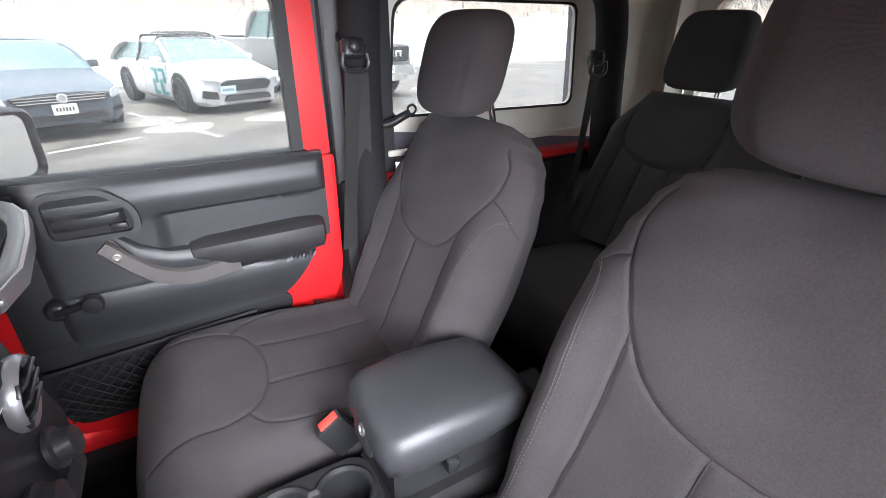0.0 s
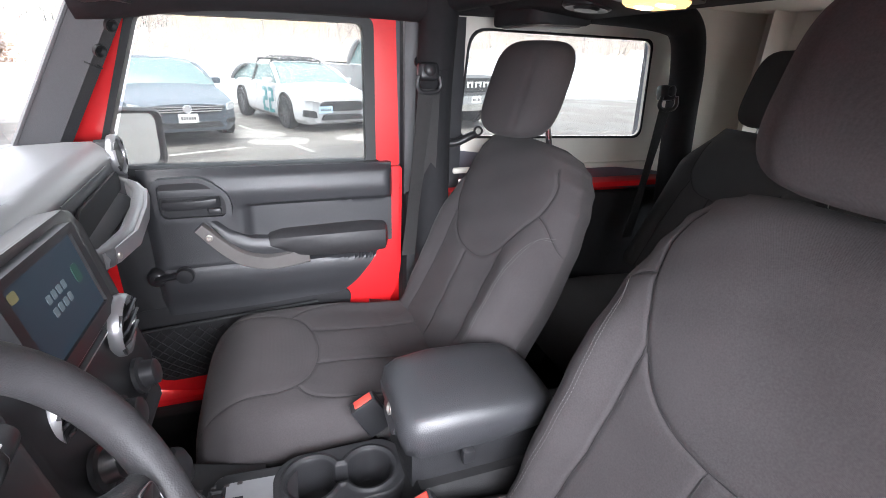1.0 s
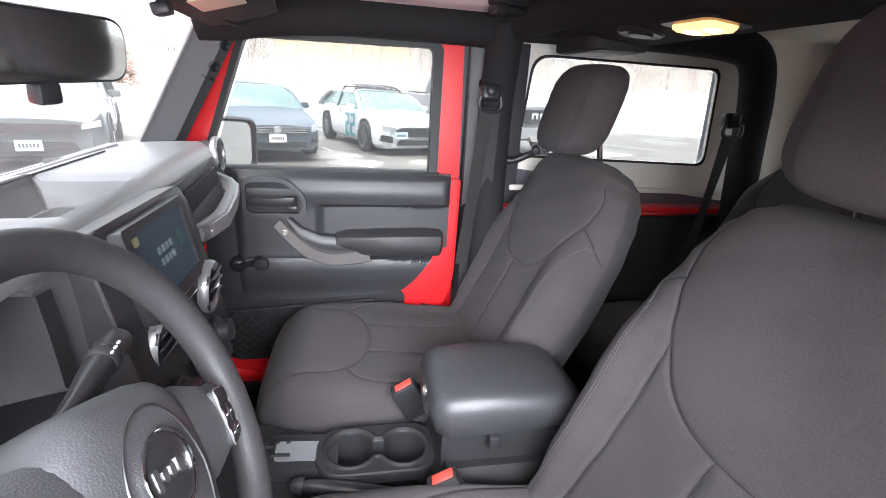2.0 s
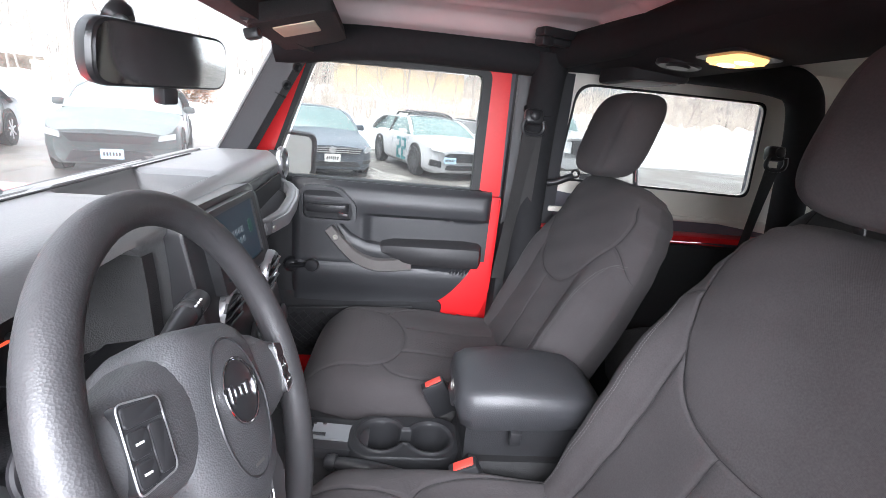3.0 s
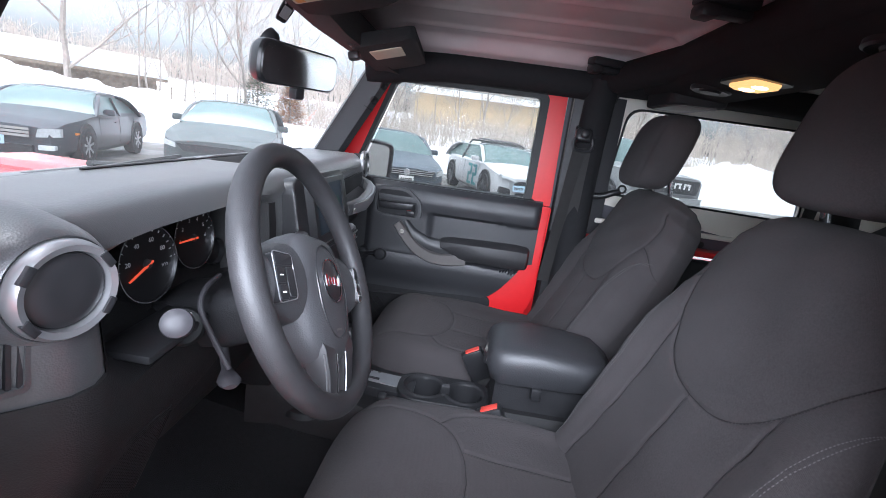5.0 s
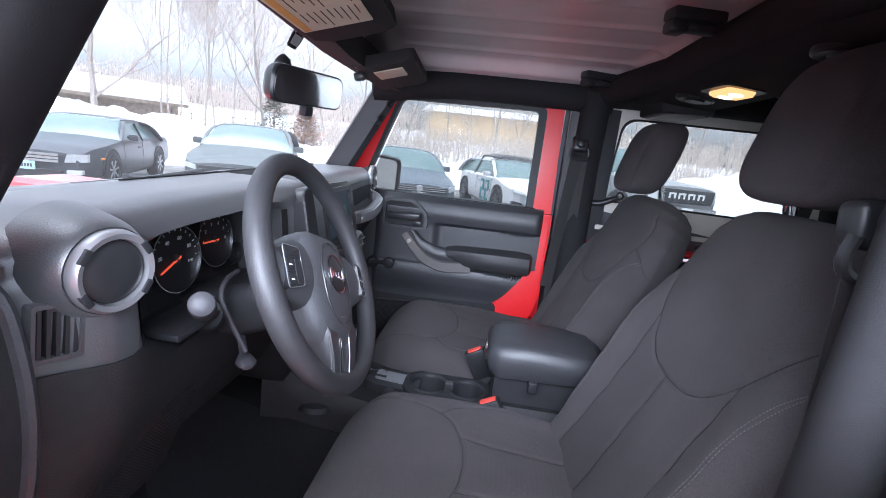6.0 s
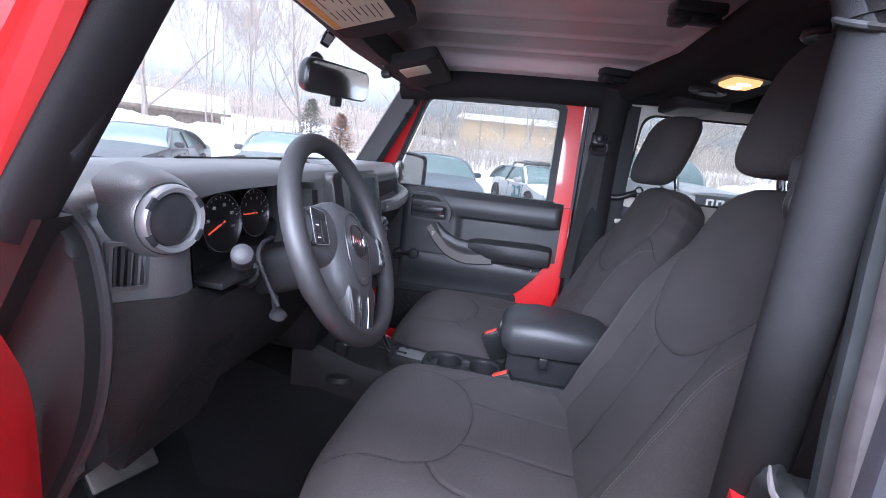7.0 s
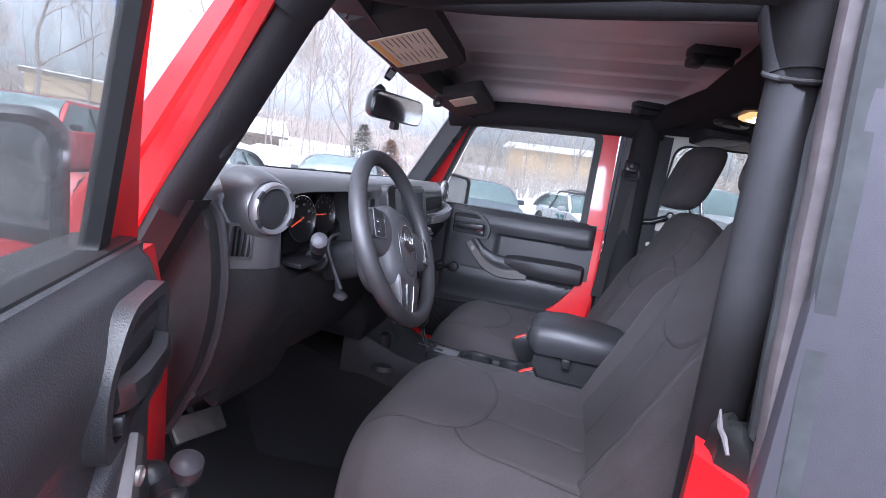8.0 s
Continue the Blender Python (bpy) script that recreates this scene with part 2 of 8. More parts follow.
def sheet(fn, nu, nv, bm=None):
    """A surface fn(u, v) over the unit square."""
    bm = bm or bmesh.new()
    g = [[bm.verts.new(fn(i / nu, j / nv)) for j in range(nv + 1)] for i in range(nu + 1)]
    for i in range(nu):
        for j in range(nv):
            bm.faces.new((g[i][j], g[i + 1][j], g[i + 1][j + 1], g[i][j + 1]))
    return bm


def axes(origin, a, b):
    """A frame whose first two axes are a and b."""
    a, b = Vector(a).normalized(), Vector(b)
    c = a.cross(b).normalized()
    b = c.cross(a)
    m = Matrix((a, b, c)).transposed().to_4x4()
    m.translation = Vector(origin)
    return m


def smooth(t):
    t = min(max(t, 0.0), 1.0)
    return t * t * (3 - 2 * t)

# ---- the vehicle's shell: x to its right, y ahead, z up ----
LEAN_Y = 0.07          # the front end stands slightly askew to the doors


def sk(x, y, z):
    return Vector((x, y + LEAN_Y * x, z))


# floor and tunnel
bm = sheet(lambda u, v: Vector((-0.72 + 1.44 * u, -1.5 + 2.45 * v, 0.535 + 0.02 * math.sin(9 * u) * math.sin(7 * v) + 0.33 * smooth((v - 0.87) / 0.12))), 30, 40)
floor_ob = solid("floor", bm, CARPET, "black carpeted vehicle floor rising to the footwell", "floor", "structure")
bm = ring_loft([[Vector((c + s * w, y, z)) for s, z in ((-1.5, 0.53), (-1.15, 0.6), (-0.95, h - 0.03), (-0.8, h), (0.8, h), (0.95, h - 0.03), (1.15, 0.6), (1.5, 0.53))]
                for y, w, h, c in ((-0.45, 0.11, 0.68, 0.02), (0.1, 0.12, 0.72, 0.02), (0.35, 0.14, 0.76, 0.03), (0.6, 0.17, 0.82, 0.04), (0.85, 0.2, 0.86, 0.05))])
solid("tunnel", bm, CARPET, "black carpeted hump along the floor's middle", "tunnel", "structure")

# firewall below and ahead of the dashboard
bm = block(-0.72, 0.72, 0.93, 0.95, 0.5, 1.06)
solid("wall_firewall", bm, MATT, "dark firewall behind the dashboard", "wall", "structure")

# tub sides behind the doors, with the red top rail
for s, nm in ((1, "wall_tub_passenger"), (-1, "wall_tub_driver")):
    bm = block(s * 0.655, s * 0.69, -1.5, -0.3, 0.5, 1.13, 0.008)
    tub = solid(nm, bm, MATT, "black plastic inner side of the tub", "wall", "structure")
    part("red_rail", block(s * 0.66, s * 0.73, -1.5, -0.31 if s > 0 else -0.35, 1.143, 1.163, 0.005), RED, tub, "red painted top rail")
    part("outer_skin", block(s * 0.75, s * 0.768, -1.5, -0.17 if s > 0 else -0.32, 0.55, 1.12, 0.008), RED, tub, "red painted outer skin")
    part("door_sill", block(s * 0.655, s * 0.74, -0.3, 0.75, 0.52, 0.605, 0.015), RED, tub, "red painted door sill")
    part("sill_carpet", block(s * 0.6, s * 0.655, -0.3, 0.9, 0.5, 0.592, 0.015), CARPET, tub, "black carpet along the sill")
bm = ring_loft([[Vector((-0.70 + dx, -0.315 + dy, z)) for dx, dy in ((-0.055, -0.07), (-0.05, 0.03), (0.0, 0.065), (0.06, 0.05), (0.07, -0.07))] for z in (0.55, 0.9, 1.07, 1.105)])
solid("trim_door_post", bm, RED, "red painted body post at the door's lock side", "post", "structure")

# hardtop: cream lining with window openings, dark shell outside
WIN = rounded([(-0.375, 1.312, 0.03), (-1.02, 1.302, 0.035), (-1.0, 1.59, 0.03), (-0.40, 1.592, 0.05)], 0.03, 5)


def outer_ring(inner, pad0, pad1, pz0, pz1):
    """A rectangle walked with as many points as the inner outline."""
    ys, zs = [p[0] for p in inner], [p[1] for p in inner]
    y0, y1, z0, z1 = pad0, pad1, pz0, pz1
    cy, cz = (min(ys) + max(ys)) / 2, (min(zs) + max(zs)) / 2
    out = []
    for a, b in inner:
        dy, dz = a - cy, b - cz
        k = min(((y1 if dy > 0 else y0) - cy) / dy if abs(dy) > 1e-6 else 1e9, ((z1 if dz > 0 else z0) - cz) / dz if abs(dz) > 1e-6 else 1e9)
        out.append((cy + dy * k, cz + dz * k))
    return out


for s, nm in ((1, "wall_hardtop_passenger"), (-1, "wall_hardtop_driver")):
    fm = Matrix(((0, 0, s, 0), (1, 0, 0, 0), (0, 1, 0, 0), (0, 0, 0, 1)))
    bm = hole_plate(outer_ring(WIN, -1.5, -0.33, 1.166, 1.69), WIN, fm, 0.70, 0.712)
    side = solid(nm, bm, HARDTOP, "cream moulded lining of the hardtop's side", "wall", "structure")
    big = [(a + (0.006 if a > -0.7 else -0.006), b + (0.006 if b > 1.45 else -0.006)) for a, b in WIN]
    part("window_rebate", hole_plate([(a + (0.022 if a > -0.7 else -0.022), b + (0.022 if b > 1.45 else -0.022)) for a, b in WIN], big, fm, 0.698, 0.70), HARDTOP, side)
    part("window_seal", hole_plate(big, [(a + (-0.001 if a > -0.7 else 0.001), b + (-0.001 if b > 1.45 else 0.001)) for a, b in WIN], fm, 0.6975, 0.70), RUBBER, side, "thin black rubber seal round the glass")
    part("ledge", block(s * 0.685, s * 0.70, -1.5, -0.36, 1.205, 1.222, 0.005), HARDTOP, side)
    shell_y = -0.2 if s > 0 else -0.288
    if s > 0:
        WO = [(a + (0.03 if a > -0.7 else -0.03), b + (0.02 if b > 1.45 else -0.03)) for a, b in WIN]
        part("outer_shell", hole_plate(outer_ring(WO, -1.55, shell_y, 1.085, 1.72), WO, fm, 0.737, 0.765), SHELL, side, "dark grey textured outer skin")
    else:
        part("outer_shell", block(-0.765, -0.737, -0.42, shell_y, 1.085, 1.745, 0.004), SHELL, side, "dark grey textured outer skin")
        for y0, y1, z0, z1 in ((-1.55, -1.06, 1.085, 1.745), (-1.06, -0.42, 1.085, 1.28), (-1.06, -0.42, 1.62, 1.745)):
            part("shell_panel", block(-0.764, -0.737, y0, y1, z0, z1), SHELL, side)
    glass = tagged(new("window_2" if s > 0 else "window_3", None), "clear rear side window pane", "window", "", "structure")
    pane = part("pane", plate(WIN, fm, 0.715, 0.719), PANE, glass)
    pane.visible_shadow = False
# rear wall and its glass
RW = rounded([(-0.56, 1.18), (0.56, 1.18), (0.54, 1.61), (-0.54, 1.61)], 0.05, 5)
fm = Matrix(((1, 0, 0, 0), (0, 0, -1, 0), (0, 1, 0, 0), (0, 0, 0, 1)))
bm = hole_plate(outer_ring(RW, -0.74, 0.74, 0.55, 1.7), RW, fm, 1.45, 1.5)
solid("wall_rear", bm, HARDTOP, "cream moulded rear wall of the hardtop", "wall", "structure")
glass = tagged(new("window_4", None), "clear rear window pane", "window", "", "structure")
part("pane", plate(RW, fm, 1.47, 1.474), PANE, glass).visible_shadow = False
# rear corner of the lining, rounded
bm = ring_loft([[Vector((0.70 - 0.1 * math.cos(a) - 0.001, -1.35 - 0.1 * math.sin(a), z)) for a in (0, .4, .8, 1.2, 1.57)][::-1] + [Vector((0.6, -1.452, z)), Vector((0.7, -1.452, z)), Vector((0.702, -1.35, z))] for z in (1.16, 1.69)])
solid("trim_rear_corner", bm, HARDTOP, "rounded cream corner of the hardtop lining", "trim", "structure")

# ceiling: rear lining and the two lift-off front panels with ribs
bm = block(-0.735, 0.735, -1.5, -0.5, 1.69, 1.72, 0.01)
solid("ceiling_rear", bm, HARDTOP, "cream ceiling of the hardtop behind the seats", "ceiling", "structure")


def roof_z(x, y):
    rib = max(0.0, math.cos((x + 0.02) * 2 * math.pi / 0.155)) ** 6 * 0.006
    inside = smooth((0.56 - abs(x)) / 0.05) * smooth((0.36 + LEAN_Y * x - y) / 0.06) * smooth((y + 0.40 + 0.03 * math.cos(x * 6)) / 0.05)
    return 1.705 + 0.028 * inside - rib * inside - 0.04 * (x / 0.64) ** 4


bm = sheet(lambda u, v: Vector((-0.64 + 1.28 * u, -0.5 + 0.98 * v, roof_z(-0.64 + 1.28 * u, -0.5 + 0.98 * v))), 150, 80)
front_roof = solid("ceiling_front", bm, ROOF, "pale ribbed fibreglass lift-off roof panels", "ceiling", "structure")
bm = block(-0.768, 0.768, -1.55, 0.50, 1.745, 1.77, 0.01)
solid("ceiling_outer_skin", bm, SHELL, "dark textured outer roof skin", "roof", "structure")


def roof_latch(x, y, yaw, z=1.71):
    t = thing("roof_latch", "black plastic turn latch under the roof panel", "latch", (x, y, z), "roof latches")
    m = Matrix.Translation((x, y, z)) @ Matrix.Rotation(radians(yaw), 4, 'Z')
    part("base", block(-0.022, 0.022, -0.05, 0.05, -0.018, 0.004, 0.006, m=m), BLACK, t)
    part("lever", block(-0.015, 0.015, -0.045, 0.02, -0.034, -0.018, 0.006, m=m), BLACK, t)
    part("knuckle", block(-0.02, 0.02, 0.015, 0.05, -0.04, -0.016, 0.008, m=m), BLACK, t)
    return t


roof_latch(-0.065, -0.302, 10, 1.712)
roof_latch(0.50, -0.25, 20, 1.695)
roof_latch(-0.50, -0.28, -10, 1.695)

# windshield: frame, glass, header
WB, WT = (0.62, 1.30), (0.435, 1.63)      # base and top of the glass in (y, z) at mid width


def ws(x, t, out=0.0):
    """A point of the windshield's plane: across by x, up by t."""
    y, z = WB[0] + (WT[0] - WB[0]) * t, WB[1] + (WT[1] - WB[1]) * t
    return sk(x, y - 0.05 * (x / 0.7) ** 2 + out * 0.87, z + out * 0.49)


frame_t = tagged(new("windshield_frame", None), "red painted windshield frame with black inner trim", "windshield frame", "", "structure")
def pad_y(z):
    """How far ahead the padded bar beside the open door stands at height z; it leans back to the roof."""
    return 0.36 - 0.59 * (z - 1.4)


for s in (-1, 1):
    if s > 0:
        bm = ring_loft([[ws(s * (0.645 + a), t, o) for a, o in ((0.06, 0.02), (0.10, 0.03), (0.115, 0.0), (0.1, -0.035), (0.03, -0.035), (0.035, -0.004))] for t in (-0.25, 0, 0.35, 0.7, 1.12)])
        part("red_post", bm, RED, frame_t, "red painted side post")
        bm = ring_loft([[ws(s * (0.60 + a), t, o) for a, o in ((-0.022, 0.0), (0.0, 0.012), (0.03, 0.0), (0.037, -0.045), (0.026, -0.072), (-0.002, -0.06))] for t in (-0.1, 0.2, 0.5, 0.8, 1.05)])
        post = part("inner_post_trim", bm, TRIM, frame_t, "black plastic trim on the side post")
        part("glass_border", ring_loft([[ws(s * x, t, o) for x, o in ((0.578, -0.002), (0.70, -0.002), (0.70, -0.005), (0.578, -0.005))] for t in (-0.05, 0.25, 0.5, 0.75, 1.0)]), BLACK, frame_t, "black printed border of the glass")
        part("trim_seam", tube([ws(s * (0.582 + 0.03 * k / 8), 0.645, -0.054 - 0.026 * math.sin(k / 8 * 2.6)) for k in range(9)], 0.0015, 5), RUBBER, post)
        for k, (t, w) in enumerate(((0.87, 0.602), (0.725, 0.598))):
            c = ws(s * w, t, -0.068)
            nrm = Vector((-s * 0.55, -0.7, -0.35))
            bm = lathe(c, nrm, [(0.0125, -0.006), (0.0125, 0.0015), (0.0105, 0.002), (0.0085, -0.001), (0.006, -0.004)], 20)
            part("screw_recess", bm, RUBBER, post, "round black screw recess")
        continue
    # driver's side: red post with a raised seam and a seal channel, and a padded bar behind it
    rings = []
    for z in (1.12, 1.22, 1.32, 1.42, 1.52, 1.62, 1.68):
        yc, yo = pad_y(z), 0.474 - 0.84 * (z - 1.4)
        d = yo - yc
        rings.append([Vector((x, y, z)) for x, y in ((-0.752, yc + 0.008), (-0.762, yc + 0.016), (-0.766, yc + 0.16 * d + 0.016), (-0.760, yc + 0.20 * d + 0.016), (-0.764, yc + 0.46 * d), (-0.770, yc + 0.5 * d), (-0.771, yc + 0.82 * d), (-0.765, yo - 0.008), (-0.745, yo), (-0.685, yo + 0.004), (-0.685, yc + 0.035))])
    part("red_post", ring_loft(rings), RED, frame_t, "red painted side post with pressed channels", sharp=20)
    bm = tube([(-0.731 + 0.06 * (z - 1.4), pad_y(z) - 0.003, z) for z in (1.27, 1.32, 1.4, 1.48, 1.535, 1.54, 1.60, 1.66)], [0.0245, 0.025, 0.025, 0.0245, 0.0245, 0.0285, 0.0295, 0.030], 20)
    post = part("inner_post_pad", bm, PADDING, frame_t, "black padded bar along the side post")
    part("pad_cuff", tube([(-0.7255, pad_y(1.525), 1.525), (-0.7245, pad_y(1.542), 1.542)], [0.0265, 0.0295], 20), PADDING, post)
    part("seal_strip", tube([(-0.758, pad_y(z) + 0.022, z) for z in (1.27, 1.35, 1.45, 1.55, 1.64)], 0.0045, 8), RUBBER, post, "thin black seal along the post")
    part("post_foot", ring_loft([[Vector((x, pad_y(z) + y, z)) for x, y in ((-0.762, -0.005), (-0.745, -0.035), (-0.71, -0.03), (-0.70, 0.02), (-0.75, 0.05))] for z in (1.0, 1.2, 1.285)]), RUBBER, frame_t, "black rubber corner at the post's foot")
bm = ring_loft([[ws(x, t, o) for t, o in ((0.98, 0.03), (1.16, 0.03), (1.16, -0.06), (1.02, -0.09), (0.95, -0.03))] for x in (-0.7, -0.4, 0, 0.4, 0.7)])
part("header_rail", bm, HEADLINE, frame_t, "black trimmed header rail over the windshield")
bm = ring_loft([[ws(x, t, o) for t, o in ((-0.04, 0.03), (0.02, 0.03), (0.02, -0.01), (-0.04, -0.02))] for x in (-0.7, -0.4, 0, 0.4, 0.7)])
part("cowl_rail", bm, BLACK, frame_t, "black seal at the windshield's foot")
glass = tagged(new("window_1", None), "clear windshield pane", "window", "", "structure")
bm = sheet(lambda u, v: ws(-0.71 + 1.37 * u, -0.02 + 1.04 * v), 24, 8)
part("pane", bm, PANE, glass).visible_shadow = False
# printed badge hanging under the header on the glass: a dark grille shape with pale slots
am = axes(ws(-0.083, 0.925, -0.006), ws(0.1, 0.885) - ws(0, 0.885), ws(0, 0.95) - ws(0, 0.8))
bm = plate(rounded([(-0.021, -0.02), (0.021, -0.02), (0.027, 0.004), (0.024, 0.02), (-0.024, 0.02), (-0.027, 0.004)], 0.008), am, -0.001, 0.001)
sticker = solid("windshield_sticker", bm, MATT, "small dark printed grille badge on the windshield glass", "sticker")
for k in range(7):
    x = -0.0162 + k * 0.0054
    part("slot", plate(rounded([(x - 0.0017, -0.013), (x + 0.0017, -0.013), (x + 0.0017, 0.008), (x - 0.0017, 0.008)], 0.0012, 2), am, 0.0012, 0.0022), WHITE_INK, sticker)
for x in (-0.0205, 0.0205):
    part("round_mark", lathe(am @ Vector((x, 0.0125, 0.0012)), am.to_3x3() @ Vector((0, 0, 1)), [(0.0034, 0), (0.0034, 0.001), (0.001, 0.001)], 14), WHITE_INK, sticker)

# hood and wings ahead of the glass
bm = sheet(lambda u, v: Vector(((-0.62 + 1.24 * u) * (1 - 0.2 * v), 0.74 + 1.2 * v, 1.11 + 0.045 * math.sin(u * math.pi) + 0.01 * v)), 24, 20)
hood = solid("hood", bm, RED, "red painted bonnet ahead of the windshield", "hood", "structure")
part("cowl_panel", block(-0.7, 0.7, 0.68, 0.75, 1.04, 1.115, 0.015), RED, hood)
for s in (-1, 1):
    part("hood_bumper", block(s * 0.40 - 0.03, s * 0.40 + 0.03, 0.92, 0.98, 1.14, 1.18, 0.014), RUBBER, hood, "black rubber stop on the bonnet")
    part("fender", block(s * 0.62, s * 0.9, 0.95, 1.9, 0.95, 1.02, 0.03), BLACK, hood, "black wheel-arch flare")
    part("wing", block(s * 0.52, s * 0.84, 0.78, 1.9, 0.9, 1.14, 0.04), RED, hood)


def wiper(x0, x1):
    t = thing("wiper", "black windshield wiper resting on the glass", "wiper", ws(x0, 0.06, 0.02), "wipers")
    part("blade", tube([ws(x0 + (x1 - x0) * k / 6, 0.02 + 0.008 * k, 0.012) for k in range(7)], 0.004, 6), BLACK, t)
    part("arm", tube([ws(x1, -0.08, 0.05), ws((x0 + x1) / 2, 0.03, 0.03)], 0.005, 6), BLACK, t)


wiper(-0.52, -0.12)
wiper(0.08, 0.5)

# plain outer body that closes the vehicle: engine bay sides, nose, tail, and the wheels it stands on
outer = tagged(new("outer_body", None), "plain red outer body closing the vehicle", "vehicle body", "", "structure")
for s in (-1, 1):
    part("bay_side", block(s * 0.50, s * 0.53, 0.78, 1.93, 0.55, 1.10, 0.01), RED, outer)
    part("cowl_side", block(s * 0.66, s * 0.735, 0.72, 0.79, 0.55, 1.13, 0.01), RED, outer)
part("nose_panel", block(-0.53, 0.53, 1.93, 1.97, 0.55, 1.14, 0.012), RED, outer)
part("tail_panel", block(-0.768, 0.768, -1.56, -1.505, 0.52, 1.13, 0.012), RED, outer)
part("tail_shell", block(-0.768, 0.768, -1.553, -1.545, 1.62, 1.745, 0.002), SHELL, outer)
for sx in (-1, 1):
    for y in (1.42, -0.98):
        c = Vector((sx * 0.68, y, 0.38))
        t = part("tyre", lathe(c, (sx, 0, 0), [(0.22, -0.11), (0.36, -0.11), (0.38, -0.08), (0.38, 0.09), (0.36, 0.12), (0.22, 0.12)], 36), RUBBER, outer, "black tyre")
        part("rim", lathe(c, (sx, 0, 0), [(0.22, 0.06), (0.22, 0.11), (0.2, 0.1), (0.08, 0.07), (0.03, 0.08)], 28), SILVER, t, "silver rim")

# roll bar: padded tubes
bar = thing("roll_bar", "black padded roll bar over and behind the front seats", "roll bar", (0, -0.28, 1.5))
for s in (-1, 1):
    yb = -0.278 if s > 0 else -0.30
    if s > 0:
        part("side_bar", tube(spline([(0.605, 0.465, 1.60), (0.62, 0.25, 1.635), (0.625, 0.0, 1.645), (0.625, yb, 1.64)], 6), 0.046, 14), PADDING, bar)
        part("hoop_post", tube(spline([(0.645, yb - 0.01, 0.6), (0.645, yb - 0.005, 1.1), (0.638, yb, 1.4), (0.62, yb, 1.56), (0.6, yb, 1.66)], 6), 0.047, 16), PADDING, bar)
    else:
        part("side_bar", tube(spline([(-0.70, 0.24, 1.605), (-0.668, 0.1, 1.603), (-0.66, -0.05, 1.605), (-0.66, -0.2, 1.61), (-0.655, -0.30, 1.615)], 8), 0.045, 18), PADDING, bar)
        post = [(-0.582, -0.307, 0.75), (-0.622, -0.291, 1.0), (-0.654, -0.278, 1.2), (-0.684, -0.266, 1.4), (-0.695, -0.261, 1.51)]
        part("hoop_post", tube(spline(post, 8), 0.0275, 22), PADDING, bar, "slim padded post beside the door opening")
        part("post_bell", tube(spline([(-0.694, -0.261, 1.502), (-0.690, -0.262, 1.53), (-0.677, -0.268, 1.57), (-0.662, -0.282, 1.62), (-0.65, -0.30, 1.68)], 6), [0.030, 0.0303, 0.031, 0.032, 0.033, 0.0345, 0.036, 0.038, 0.040, 0.042, 0.045, 0.048, 0.051, 0.054, 0.057, 0.06, 0.062, 0.064, 0.065, 0.066, 0.066, 0.066, 0.066, 0.066, 0.066], 22), PADDING, bar, "flared padding where post and roof bar meet")
        part("collar", tube([(-0.694 + 0.0295 * math.cos(q), -0.261 + 0.0295 * math.sin(q), 1.504 + 0.012 * math.cos(q)) for q in (2 * math.pi * k / 24 for k in range(24))], 0.0028, 8, closed=True), MATT, bar)
    part("rear_bar", tube(spline([(s * 0.61, -0.3, 1.662), (s * 0.615, -0.7, 1.665), (s * 0.615, -0.95, 1.655), (s * 0.615, -1.04, 1.62), (s * 0.615, -1.075, 1.52), (s * 0.615, -1.09, 1.38), (s * 0.615, -1.12, 1.1)], 8), 0.047, 14), PADDING, bar, "black padded rear hoop beside the window")
    if s > 0:
        part("collar", tube([(0.63, yb + 0.004, 1.50), (0.627, yb + 0.004, 1.508)], 0.05, 16), PADDING, bar)
part("cross_bar", tube([(-0.6, -0.33, 1.66), (-0.3, -0.40, 1.68), (0.3, -0.40, 1.68), (0.6, -0.30, 1.66)], 0.042, 14), PADDING, bar)
# black lining above the passenger window and behind it
bm = ring_loft([[Vector((0.60 + a, y, z)) for a, z in ((0.0, 1.71), (0.1, 1.72), (0.10, 1.605), (0.06, 1.60), (0.01, 1.64))] for y in (0.45, 0.1, -0.2, -0.34)])
solid("trim_door_rail", bm, HEADLINE, "black lining over the passenger door", "trim", "structure")
bm = ring_loft([[Vector((-0.62 - a, y, z)) for a, z in ((0.0, 1.71), (0.1, 1.72), (0.115, 1.575), (0.08, 1.565), (0.03, 1.60))] for y in (0.28, 0.1, -0.1, -0.24)])
solid("trim_door_rail_driver", bm, HEADLINE, "black lining over the driver's door opening", "trim", "structure")
bm = ring_loft([[Vector((0.645 + a, -0.25 + b, z)) for a, b in ((0.045, 0.036), (0.085, 0.038), (0.085, -0.132), (0.05, -0.132), (0.03, 0.0))] for z in (1.15, 1.3, 1.62)])
lock_post = solid("trim_lock_post", bm, TRIM, "dark trim on the post behind the passenger door", "trim", "structure")
part("post_foot", block(0.67, 0.745, -0.345, -0.215, 0.5, 1.16, 0.01), MATT, lock_post)
part("post_outer", block(0.70, 0.76, -0.345, -0.212, 0.5, 1.7, 0.01), MATT, lock_post)
# driver's side lock post: a weatherstrip with a worn lip between the padded post and the hardtop
SEAL = material("weathered_seal_rubber", (0.05, 0.056, 0.06), rough=0.5, vary=0.35, scale=55, big=14, spec=0.6)
# paler than the seal: wear, and the lip's highlight put into the colour
LIP = material("pale_worn_lip", (0.13, 0.118, 0.124), rough=0.5, vary=0.3, scale=70, big=18)
ZS = (1.06, 1.1, 1.16, 1.22, 1.28, 1.34, 1.4, 1.46, 1.52, 1.58, 1.64, 1.72)


